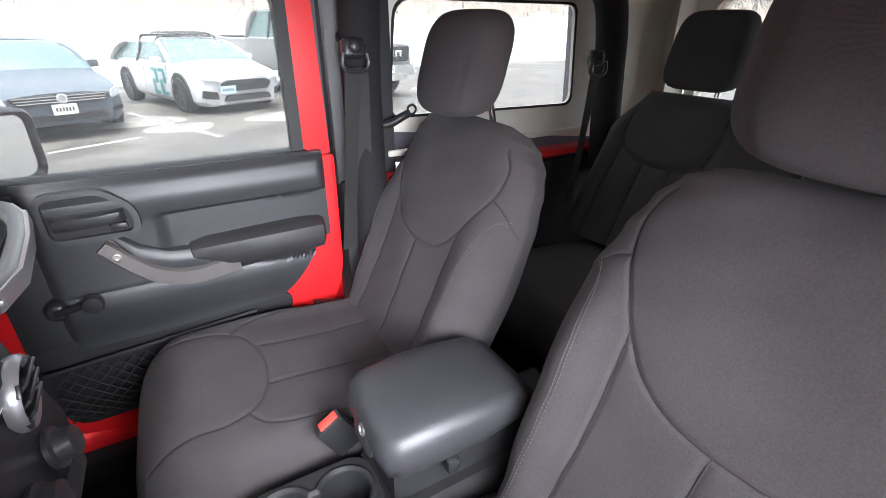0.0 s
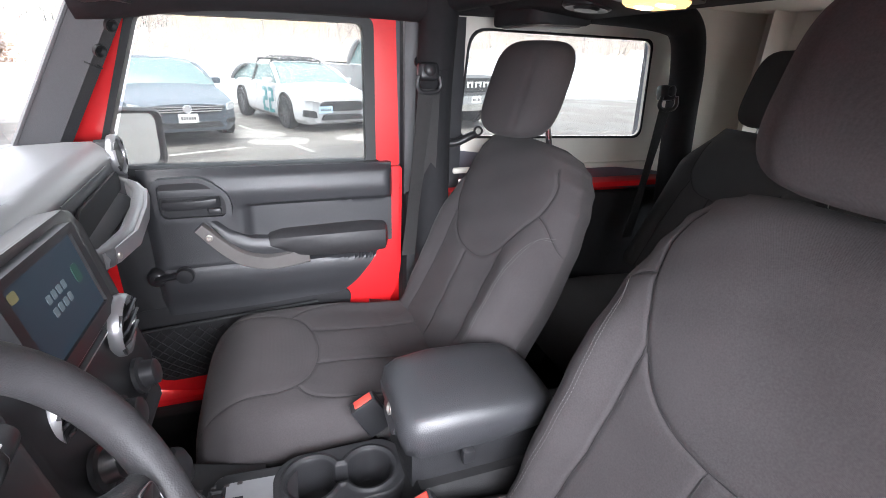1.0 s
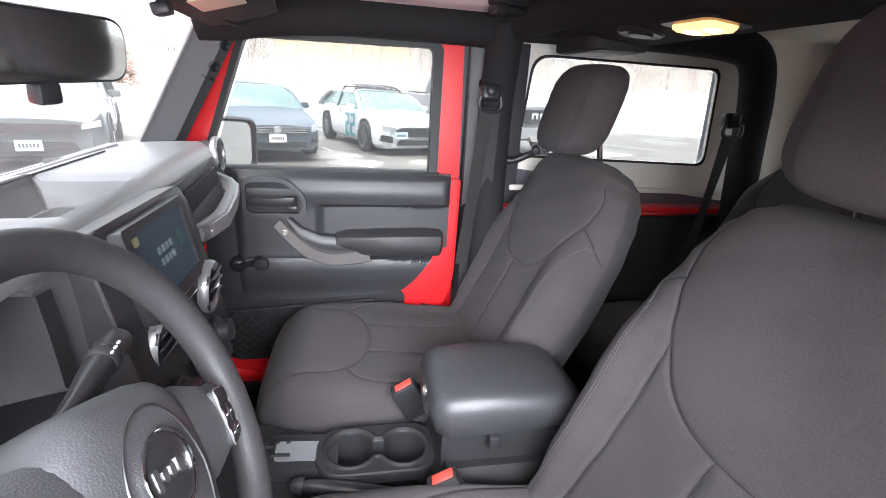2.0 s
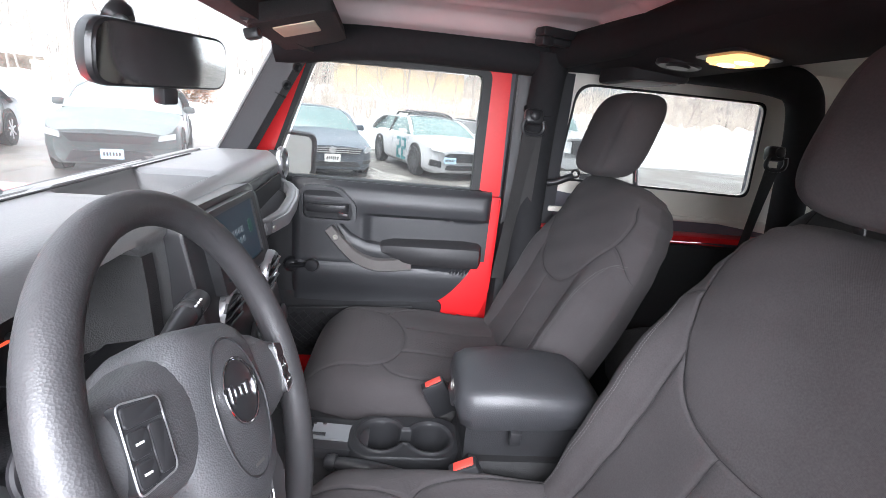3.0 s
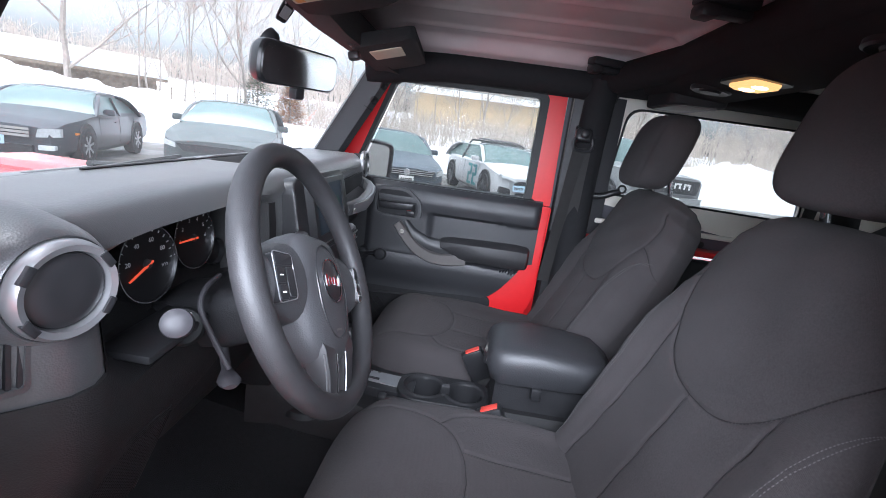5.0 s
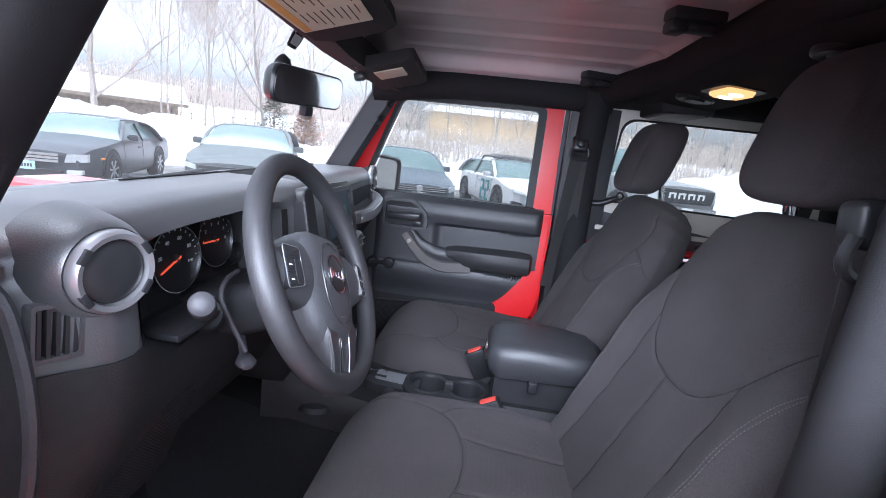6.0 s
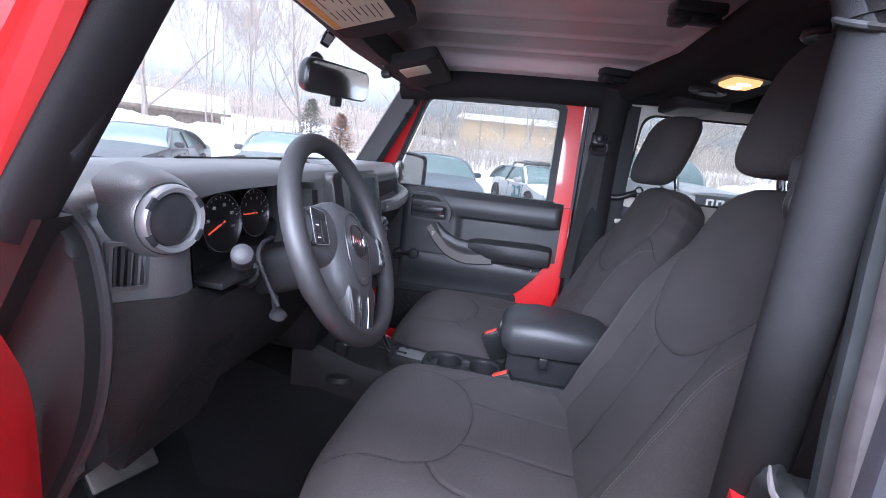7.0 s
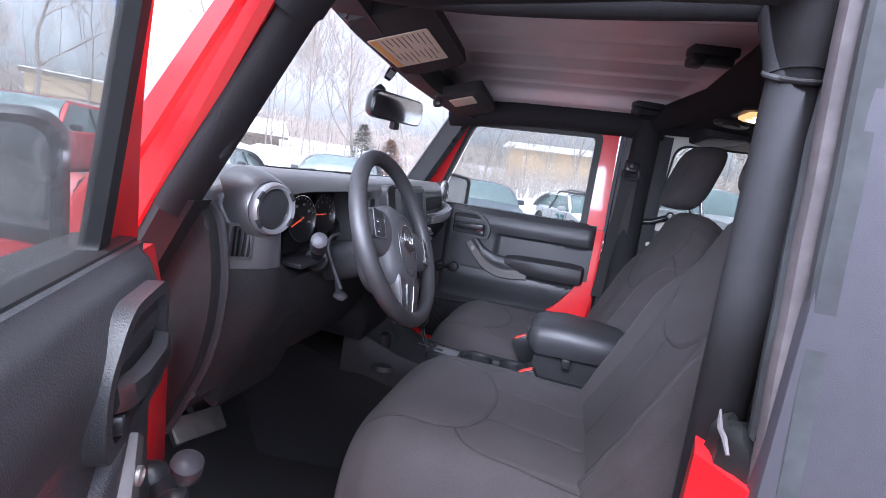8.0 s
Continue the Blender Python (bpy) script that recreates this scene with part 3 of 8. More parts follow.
def strip(profile):
    """A strip up the lock post, leaning slightly forward as it rises."""
    return ring_loft([[Vector((x + 0.0008 * math.sin(z * 31), y + 0.06 * (z - 1.35) + 0.0006 * math.sin(z * 43), z)) for x, y in profile] for z in ZS])


seal = solid("trim_lock_post_driver", strip(((-0.690, -0.300), (-0.694, -0.287), (-0.704, -0.279), (-0.716, -0.277), (-0.724, -0.283), (-0.730, -0.292), (-0.732, -0.315), (-0.69, -0.315))), SEAL, "weathered black rubber weatherstrip on the driver's lock post", "seal", "structure")
part("seal_lip", strip(((-0.728, -0.296), (-0.727, -0.283), (-0.733, -0.2755), (-0.742, -0.2735), (-0.749, -0.2765), (-0.752, -0.285), (-0.752, -0.300))), LIP, seal, "grey worn lip of the weatherstrip with its highlight in the colour")
part("seal_channel", strip(((-0.750, -0.305), (-0.751, -0.289), (-0.756, -0.2845), (-0.762, -0.285), (-0.7655, -0.2885), (-0.7655, -0.305))), SEAL, seal, "dark channel beside the hardtop")
part("lip_scar", block(-0.742, -0.736, -0.2875, -0.2865, 1.150, 1.158, 0.0003), MATT, seal)
for x, z in ((-0.712, 1.235), (-0.713, 1.18)):
    part("chip", block(x - 0.0007, x + 0.0007, -0.2785 + 0.06 * (z - 1.35), -0.2772 + 0.06 * (z - 1.35), z - 0.0008, z + 0.0012, 0.0003), LIP, seal, "pale chip in the rubber")
rings = []
for z, k, o in ((1.085, 1.0, 0.0), (1.10, 1.02, 0.0), (1.118, 0.95, 0.0), (1.132, 0.86, 0.002), (1.142, 0.7, 0.004), (1.146, 0.4, 0.006)):
    rings.append([Vector((-0.692 + k * a * (1 + 0.12 * math.sin(5 * q + z * 90)), -0.297 + o + k * b * (1 + 0.1 * math.sin(7 * q)), z + 0.006 * math.sin(3 * q))) for q, a, b in ((q, 0.046 * math.cos(q), 0.032 * math.sin(q)) for q in (2 * math.pi * j / 22 for j in range(22)))])
part("foot_boot", ring_loft(rings), RUBBER, seal, "torn black rubber boot at the post's foot")
part("torn_edge", tube([(-0.735, -0.268, 1.128), (-0.722, -0.266, 1.14), (-0.706, -0.266, 1.142), (-0.697, -0.267, 1.148), (-0.692, -0.267, 1.158)], [0.002, 0.003, 0.003, 0.0025, 0.001], 6), LIP, seal, "frayed pale edge of the boot")

# sound bar under the cross bar with lamp
sb = thing("overhead_sound_bar", "black overhead sound bar with speakers and lit lamp", "sound bar", (0, -0.5, 1.64))


def bar_ring(x):
    k = 1 - 0.25 * smooth((abs(x) - 0.35) / 0.3)
    return [Vector((x, y, z)) for y, z in ((-0.375, 1.70), (-0.37, 1.668 - 0.01 * k), (-0.395, 1.648 - 0.02 * k), (-0.44, 1.64 - 0.025 * k), (-0.54, 1.635 - 0.03 * k), (-0.6, 1.645 - 0.02 * k), (-0.63, 1.68), (-0.62, 1.70))]


part("housing", ring_loft([bar_ring(-0.6 + 1.2 * k / 16) for k in range(17)]), PADDING, sb)
for s in (-1, 1):
    m = axes((s * 0.50, -0.49, 1.606), (1, 0.05, 0.0), (0.0, 1, -0.02))
    part("speaker_pod", plate(rounded([(-0.12, -0.07), (0.12, -0.055), (0.11, 0.075), (-0.10, 0.075)], 0.035), m, 0.03, -0.012, 0.008), MATT, sb)
    part("speaker_grille", plate(rounded([(-0.10, -0.055), (0.10, -0.045), (0.09, 0.06), (-0.085, 0.06)], 0.03), m, -0.012, -0.016, 0.002), GREY_SATIN, sb, "grey speaker mesh")
    part("knob_plate", lathe((s * 0.26, -0.45, 1.617), (0, 0.1, -1), [(0.045, -0.004), (0.045, 0.004), (0.04, 0.007), (0.025, 0.004), (0.022, 0.009), (0.008, 0.01)], 28), BLACK, sb)
lm = axes((0.095, -0.462, 1.617), (1, 0.03, 0.02), (0, 1, 0.1))
lamp = part("lamp", plate(rounded([(-0.05, -0.03), (0.05, -0.03), (0.05, 0.03), (-0.05, 0.03)], 0.016), lm, 0.01, -0.014, 0.006), DOME, sb, "lit warm dome lamp lens")
for q in (-0.023, 0.023):
    part("bulb", lathe(lm @ Vector((q, 0.0, -0.0125)), lm.to_3x3() @ Vector((0, 0, -1)), [(0.016, 0), (0.014, 0.003), (0.008, 0.0045), (0.002, 0.005)], 18), BULB, lamp, "bright bulb behind the lens")
part("lamp_bezel", hole_plate(rounded([(-0.066, -0.045), (0.066, -0.045), (0.066, 0.045), (-0.066, 0.045)], 0.025), rounded([(-0.05, -0.03), (0.05, -0.03), (0.05, 0.03), (-0.05, 0.03)], 0.016), lm, 0.012, -0.006), BLACK, lamp)

# ---- doors: local axes u rearward, n inward, z up ----
def door_frame(origin, along, inward):
    m = Matrix((Vector(along), Vector(inward), Vector((0, 0, 1)))).transposed().to_4x4()
    m.translation = Vector(origin)
    return m


def build_door(name, M, label, driver):
    """A steel door with trim panel, handle, grab, crank, net pocket, window frame and mirror."""
    d = tagged(new(name, None), label, "door", "", "structure")
    FM = M @ Matrix(((1, 0, 0, 0), (0, 0, 1, 0), (0, 1, 0, 0), (0, 0, 0, 1)))    # a = u, b = z, depth = n

    def rect(u0, u1, z0, z1, r, **k):
        return rounded([(u0, z0), (u1, z0), (u1, z1), (u0, z1)], r, **k)
    # shell below the belt, red
    shell = rounded([(-0.19, 0.66, 0.08) if driver else (-0.13, 0.66, 0.08), (0.10, 0.60, 0.05), (0.50, 0.60, 0.06), (0.70, 0.86, 0.1), (0.704, 1.235, 0.005), (-0.07 if driver else -0.13, 1.235, 0.005), (-0.165 if driver else -0.131, 1.1, 0.05)], 0.03, 6)
    part("steel_shell", plate(shell, FM, -0.055, 0.012, 0.006), RED, d, "red painted steel shell")
    # window frame
    win = rounded([(-0.012, 1.25, 0.01), (0.612, 1.25, 0.02), (0.612, 1.597, 0.03), (0.118, 1.592, 0.03)], 0.03, 6)
    out = rounded([(-0.1, 1.236, 0.01), (0.70, 1.236, 0.01), (0.69, 1.655, 0.04), (0.07, 1.65, 0.04)], 0.03, 6)
    rake = 0.15 if driver else 0.0
    tip = Matrix(((1, 0, 0, 0), (0, 1, 0, 0), (0, rake, 1, -1.25 * rake), (0, 0, 0, 1)))
    if driver:
        out = rounded([(-0.078, 1.236, 0.01), (0.70, 1.236, 0.01), (0.69, 1.655, 0.04), (0.072, 1.65, 0.04), (0.018, 1.40, 0.1)], 0.03, 6)
        win = rounded([(0.05, 1.25, 0.01), (0.612, 1.25, 0.02), (0.612, 1.597, 0.03), (0.085, 1.592, 0.03), (0.066, 1.42, 0.1)], 0.03, 6)
    FT = FM @ tip
    part("window_frame", hole_plate(out, win, FT, -0.02 if driver else -0.045, -0.005), RED, d, "red painted window frame")
    seal = rounded([(-0.006, 1.252, 0.01), (0.606, 1.252, 0.015), (0.606, 1.59, 0.02), (0.121, 1.585, 0.02)], 0.02, 6)
    rim = rounded([(-0.023, 1.24, 0.01), (0.632, 1.24, 0.02), (0.633, 1.608, 0.03), (0.11, 1.603, 0.03)], 0.03, 6)
    if driver:
        seal = rounded([(0.07, 1.252, 0.01), (0.598, 1.252, 0.015), (0.598, 1.585, 0.02), (0.1, 1.58, 0.02)], 0.02, 6)
        rim = rounded([(0.044, 1.24, 0.01), (0.624, 1.24, 0.02), (0.624, 1.609, 0.03), (0.082, 1.604, 0.03)], 0.03, 6)
    part("window_seal", hole_plate(rim, seal, FT, -0.014 if driver else -0.03, 0.003 if driver else 0.006), RUBBER, d, "black rubber window channel")
    part("belt_seal", block(-0.01, 0.64, -0.048, 0.012, 1.228, 1.2535, 0.004, m=M), RUBBER, d, "black belt-line seal")
    p = part("pane", plate([(0.0, 1.235), (0.61, 1.235), (0.61, 1.6), (0.13, 1.6)], FT, -0.012 if driver else -0.022, -0.009 if driver else -0.018), PANE, d)
    p.visible_shadow = False
    MT = M @ Matrix.Translation((-0.065, 0, -0.012)) if driver else M
    FT2 = MT @ Matrix(((1, 0, 0, 0), (0, 0, 1, 0), (0, 1, 0, 0), (0, 0, 0, 1)))
    # trim panel: raised upper roll, hollow below it, lower field
    top_z = 1.262 if driver else 1.25

    def trim_n(u, z):
        top = 0.026 * smooth((top_z + 0.002 - z) / 0.02)
        roll = 0.026 * math.exp(-((z - 1.20) / 0.04) ** 2) + 0.012 * smooth((1.22 - z) / 0.1)
        hollow = -0.05 * smooth((1.162 - z) / 0.016) * smooth((z - 0.992) / 0.006) * smooth((u - 0.275) / 0.05)
        low = 0.012 * math.exp(-((z - 0.965) / 0.035) ** 2) - 0.016 * smooth((0.935 - z) / 0.06) - 0.004 * math.exp(-((z - 0.998) / 0.003) ** 2)
        edge = smooth((u - 0.06) / 0.02) * smooth((0.672 - u) / 0.015)
        return max(0.018, 0.012 + 0.62 * (top + roll + hollow + low) * (0.35 + 0.65 * edge))

    def z_low(u):
        return 0.862 + 0.012 * smooth((u - 0.2) / 0.3) + 0.15 * smooth((u - 0.50) / 0.17) ** 1.2

    def TU(a):
        return 0.062 + ((0.61 if not driver else 0.69) - 0.0) * a

    bm = bmesh.new()
    sheet(lambda a, b: MT @ Vector((TU(a), trim_n(TU(a), z_low(TU(a)) + (top_z - z_low(TU(a))) * b), z_low(TU(a)) + (top_z - z_low(TU(a))) * b)), 60, 60, bm)
    edges = [e for e in bm.edges if e.is_boundary]
    r = bmesh.ops.extrude_edge_only(bm, edges=edges)
    bmesh.ops.translate(bm, verts=[v for v in r["geom"] if isinstance(v, bmesh.types.BMVert)], vec=(MT.to_3x3() @ Vector((0, -0.03, 0))))
    trim = part("trim_panel", bm, TRIM, d, "black moulded plastic trim panel")
    bm = plate(rounded([(-0.01, 0.70, 0.05), (0.02, 0.655, 0.05), (0.48, 0.665, 0.06), (0.56, 0.88, 0.05), (0.2, 0.9, 0.02), (-0.01, 0.88, 0.02)], 0.03, 5), FT2, 0.008, 0.022, 0.004)
    part("lower_panel", bm, MATT, d, "black lower panel behind the net")
    if not driver:
        bm = plate(rounded([(-0.02, 0.72, 0.03), (0.07, 0.70, 0.02), (0.07, 1.235, 0.01), (-0.02, 1.235, 0.01)], 0.02, 4), FT2, 0.008, 0.02, 0.004)
        part("front_filler", bm, MATT, d)
    # net pocket: crossing cords on a frame
    net = bmesh.new()
    for k in range(-12, 26):
        for sgn in (1, -1):
            pts = []
            for j in range(15):
                u, z = 0.03 * k + sgn * 0.24 * j / 14 * 0.7, 0.68 + 0.15 * j / 14
                if 0.01 < u < 0.44:
                    pts.append(MT @ Vector((u, 0.045 + 0.015 * math.sin(j / 14 * math.pi), z)))
            if len(pts) > 2:
                tube(pts, 0.0018, 4, net)
    part("net", net, MATT, d, "black elastic net pocket")
    part("net_rim", tube([MT @ Vector((0.0 + 0.045 * k, 0.05, 0.835 + 0.003 * k)) for k in range(11)], 0.005, 8), MATT, d)
    # inner handle in its recess
    hb = part("handle_bezel", hole_plate(rounded([(0.093, 1.127), (0.255, 1.127), (0.262, 1.15), (0.258, 1.192), (0.207, 1.236), (0.093, 1.234)], 0.026, 6),
                                         rounded([(0.104, 1.138), (0.243, 1.138), (0.249, 1.155), (0.246, 1.186), (0.202, 1.225), (0.104, 1.223)], 0.02, 6), FT2, 0.012, 0.052 if driver else 0.058), TRIM, d, "black bezel round the inner handle")
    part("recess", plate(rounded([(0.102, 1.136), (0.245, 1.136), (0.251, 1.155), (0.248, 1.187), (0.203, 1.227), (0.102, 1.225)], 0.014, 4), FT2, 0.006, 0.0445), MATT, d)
    part("handle_lever", ring_loft([[MT @ Vector((u, n + a, z + b)) for a, b in ((-0.006, -0.014), (0.006, -0.0125), (0.009, -0.004), (0.007, 0.009), (-0.006, 0.012))] for u, n, z in ((0.112, 0.05, 1.171), (0.15, 0.057, 1.171), (0.205, 0.057, 1.173), (0.228, 0.053, 1.174), (0.236, 0.044, 1.174))]), BLACK, d, "black pull lever")
    part("lock_tab", plate(rounded([(0.205, 1.141), (0.236, 1.141), (0.236, 1.158), (0.205, 1.158)], 0.005), FT2, 0.04, 0.055, 0.003), BLACK, d)
    part("lock_mark", plate(rounded([(0.207, 1.1585), (0.222, 1.1585), (0.222, 1.163), (0.207, 1.163)], 0.002), FT2, 0.04, 0.053, 0.001), REDTAB, d, "red unlocked mark")
    # grab bar: graphite strip over the pull
    path = spline([(0.178, 1.108), (0.22, 1.062), (0.265, 1.024), (0.32, 1.004), (0.375, 1.004), (0.435, 1.012)], 5)
    wide = [0.015, 0.0175, 0.019, 0.02, 0.021, 0.023]
    rings = []
    for i, p2 in enumerate([Vector((q[0], q[1])) for q in path]):
        t = i / (len(path) - 1)
        k = wide[min(int(t * 5), 4)] + (wide[min(int(t * 5) + 1, 5)] - wide[min(int(t * 5), 4)]) * (t * 5 - min(int(t * 5), 4))
        a, b = path[max(i - 1, 0)], path[min(i + 1, len(path) - 1)]
        t2 = Vector((b[0] - a[0], b[1] - a[1])).normalized()
        nn = Vector((-t2.y, t2.x))
        n0 = 0.046 + 0.012 * math.sin(t * math.pi)
        q = [(p2 + nn * k * 1.0, n0 - 0.03), (p2 + nn * k, n0), (p2 + nn * k * 0.8, n0 + 0.007), (p2 - nn * k * 0.8, n0 + 0.007), (p2 - nn * k, n0), (p2 - nn * k, n0 - 0.03)]
        rings.append([MT @ Vector((v.x, n, v.y)) for v, n in q])
    gb = part("grab_strip", ring_loft(rings), GREY_SATIN, d, "graphite grab handle strip")
    for u, z in ((0.2, 1.083), (0.368, 1.0)):
        part("bolt", lathe(MT @ Vector((u, 0.058 if u < 0.3 else 0.056, z)), MT.to_3x3() @ Vector((0, 1, 0)), [(0.0085, -0.006), (0.0085, 0.002), (0.006, 0.0035), (0.004, 0.001)], 18), STEEL, gb, "steel bolt head")
    rings = []
    for u, z, k in ((0.2, 1.13, 0.008), (0.24, 1.078, 0.02), (0.29, 1.045, 0.026), (0.34, 1.04, 0.026), (0.39, 1.036, 0.024)):
        rings.append([MT @ Vector((u + k * 0.3 * b, 0.02 + 0.03 * a, z + k * b)) for a, b in ((0, -1), (0.7, -1), (1, -0.5), (1, 0.4), (0.7, 0.9), (0, 1))])
    part("grab_pad", ring_loft(rings), TRIM, d)
    rings = []
    for u, k, h in ((0.325, 0.2, 0.012), (0.34, 0.7, 0.028), (0.375, 0.92, 0.036), (0.5, 1.0, 0.04), (0.60, 1.0, 0.042), (0.645, 0.9, 0.038), (0.655, 0.5, 0.03)):
        rings.append([MT @ Vector((u + (0.035 if b < 0 else 0) * (1 if u < 0.4 else 0), 0.012 + 0.058 * k * a, 1.043 + h * b)) for a, b in ((0, -0.92), (0.75, -0.88), (0.95, -0.5), (1, 0.1), (0.9, 0.7), (0.6, 1.0), (0, 1.1))])
    part("armrest", ring_loft(rings), LEATHER, d, "padded black armrest")
    # window crank
    c0, c1 = MT @ Vector((0.065, 0.05, 0.98)), MT @ Vector((0.135, 0.058, 0.995))
    inw = MT.to_3x3() @ Vector((0, 1, 0))
    cr = part("crank_hub", lathe(c0 - inw * 0.03, inw, [(0.023, 0), (0.023, 0.018), (0.02, 0.028), (0.013, 0.033)], 22), BLACK, d, "black window crank")
    part("crank_arm", tube([c0 + inw * -0.004, (c0 + c1) / 2 + inw * 0.004, c1 + inw * 0.0], [0.014, 0.0125, 0.0135], 12, flat=0.6), BLACK, cr)
    part("crank_knob", lathe(c1, inw, [(0.014, 0), (0.02, 0.008), (0.021, 0.02), (0.018, 0.027), (0.007, 0.029)], 22), BLACK, cr)
    # hinge-side face details
    for z in (1.14, 1.09):
        part("hinge_bolt", lathe(M @ Vector((-0.128, -0.02, z)), M.to_3x3() @ Vector((-1, 0.3, 0)), [(0.012, -0.004), (0.012, 0.004), (0.007, 0.006), (0.007, 0.01), (0.003, 0.01)], 14), STEEL, d, "hinge bolt")
    # outside mirror: arm, housing, glass
    arm = part("mirror_arm", block(-0.05, 0.01, -0.10, -0.03, 1.19, 1.235, 0.012, m=M), BLACK, d, "black mirror arm")
    mo = M @ Vector((0.0, -0.045 if driver else -0.068, 1.285 if driver else 1.295))
    out_d = M.to_3x3() @ Vector((0.085, -0.14, 0)).normalized()
    mf = axes(mo, out_d, (0, 0, 1))
    face = rounded([(0.0, -0.092), (0.165, -0.082), (0.17, 0.074), (0.0, 0.09)], 0.035, 6)
    back = -1 if (mf.to_3x3() @ Vector((0, 0, 1))).dot(M.to_3x3() @ Vector((-1, 0, 0))) < 0 else 1

    def shrink(k):
        return [(0.083 + (a - 0.083) * k, b * k) for a, b in face]
    hs = part("mirror_housing", ring_loft([[mf @ Vector((a, b, back * q)) for a, b in shrink(k)] for q, k in ((0.012, 0.8), (-0.004, 0.81), (-0.012, 0.9), (-0.006, 0.98), (0.012, 1.0), (0.04, 0.97), (0.065, 0.82), (0.08, 0.55))]), BLACK, arm, "black mirror housing", sharp=50)
    part("mirror_glass", plate(shrink(0.81), mf, back * 0.0, back * 0.004), MIRROR, arm, "mirror glass")
    return d


door_p = build_door("door_1", door_frame((0.69, 0.50, 0), (0, -1, 0), (-1, 0, 0)), "closed red front door with black trim panel", False)
dd = Vector((-0.83, -0.56, 0)).normalized()
door_d = build_door("door_2", door_frame((-0.868, 0.363, 0), dd, Vector((-dd.y, dd.x, 0)) * 1.0), "open red driver's door with black trim panel", True)

# ---- seats ----
def seam_depth(X, Y, seams):
    """How near each point lies to a seam: 1 on it, 0 away from it."""
    best = np.full(X.shape, 9.0)
    for line in seams:
        pts = [(p[0], p[1]) for p in spline([(a, b, 0) for a, b in line], 5)]
        for (ax, ay), (bx, by) in zip(pts, pts[1:]):
            dx, dy = bx - ax, by - ay
            t = np.clip(((X - ax) * dx + (Y - ay) * dy) / (dx * dx + dy * dy + 1e-12), 0, 1)
            best = np.minimum(best, np.hypot(X - ax - t * dx, Y - ay - t * dy))
    return best


def both(lines):
    return lines + [[(-a, b) for a, b in l] for l in lines]


BACK_SEAMS = both([[(0, 0.246), (0.05, 0.25), (0.088, 0.264), (0.118, 0.287), (0.142, 0.316), (0.165, 0.355), (0.188, 0.395), (0.199, 0.43), (0.196, 0.465), (0.178, 0.497)],
                   [(0.142, 0.316), (0.137, 0.25), (0.134, 0.17), (0.136, 0.08), (0.14, -0.05)],
                   [(0.19, 0.40), (0.212, 0.392), (0.236, 0.376), (0.262, 0.352)]]) + [[(0.0, 0.246), (0.002, 0.17), (0.0, 0.08), (0.0, -0.05)]]
CUSHION_SEAMS = both([[(0.0, 0.07), (0.06, 0.078), (0.12, 0.105), (0.15, 0.155), (0.155, 0.21), (0.16, 0.27), (0.165, 0.36)],
                      [(0.07, 0.08), (0.066, 0.0), (0.07, -0.22)],
                      [(0.138, 0.125), (0.175, 0.09), (0.195, 0.0), (0.2, -0.22)]])


def lerp_table(x, table):
    for (a, va), (b, vb) in zip(table, table[1:]):
        if x <= b:
            t = smooth((x - a) / (b - a))
            return va + (vb - va) * t
    return table[-1][1]


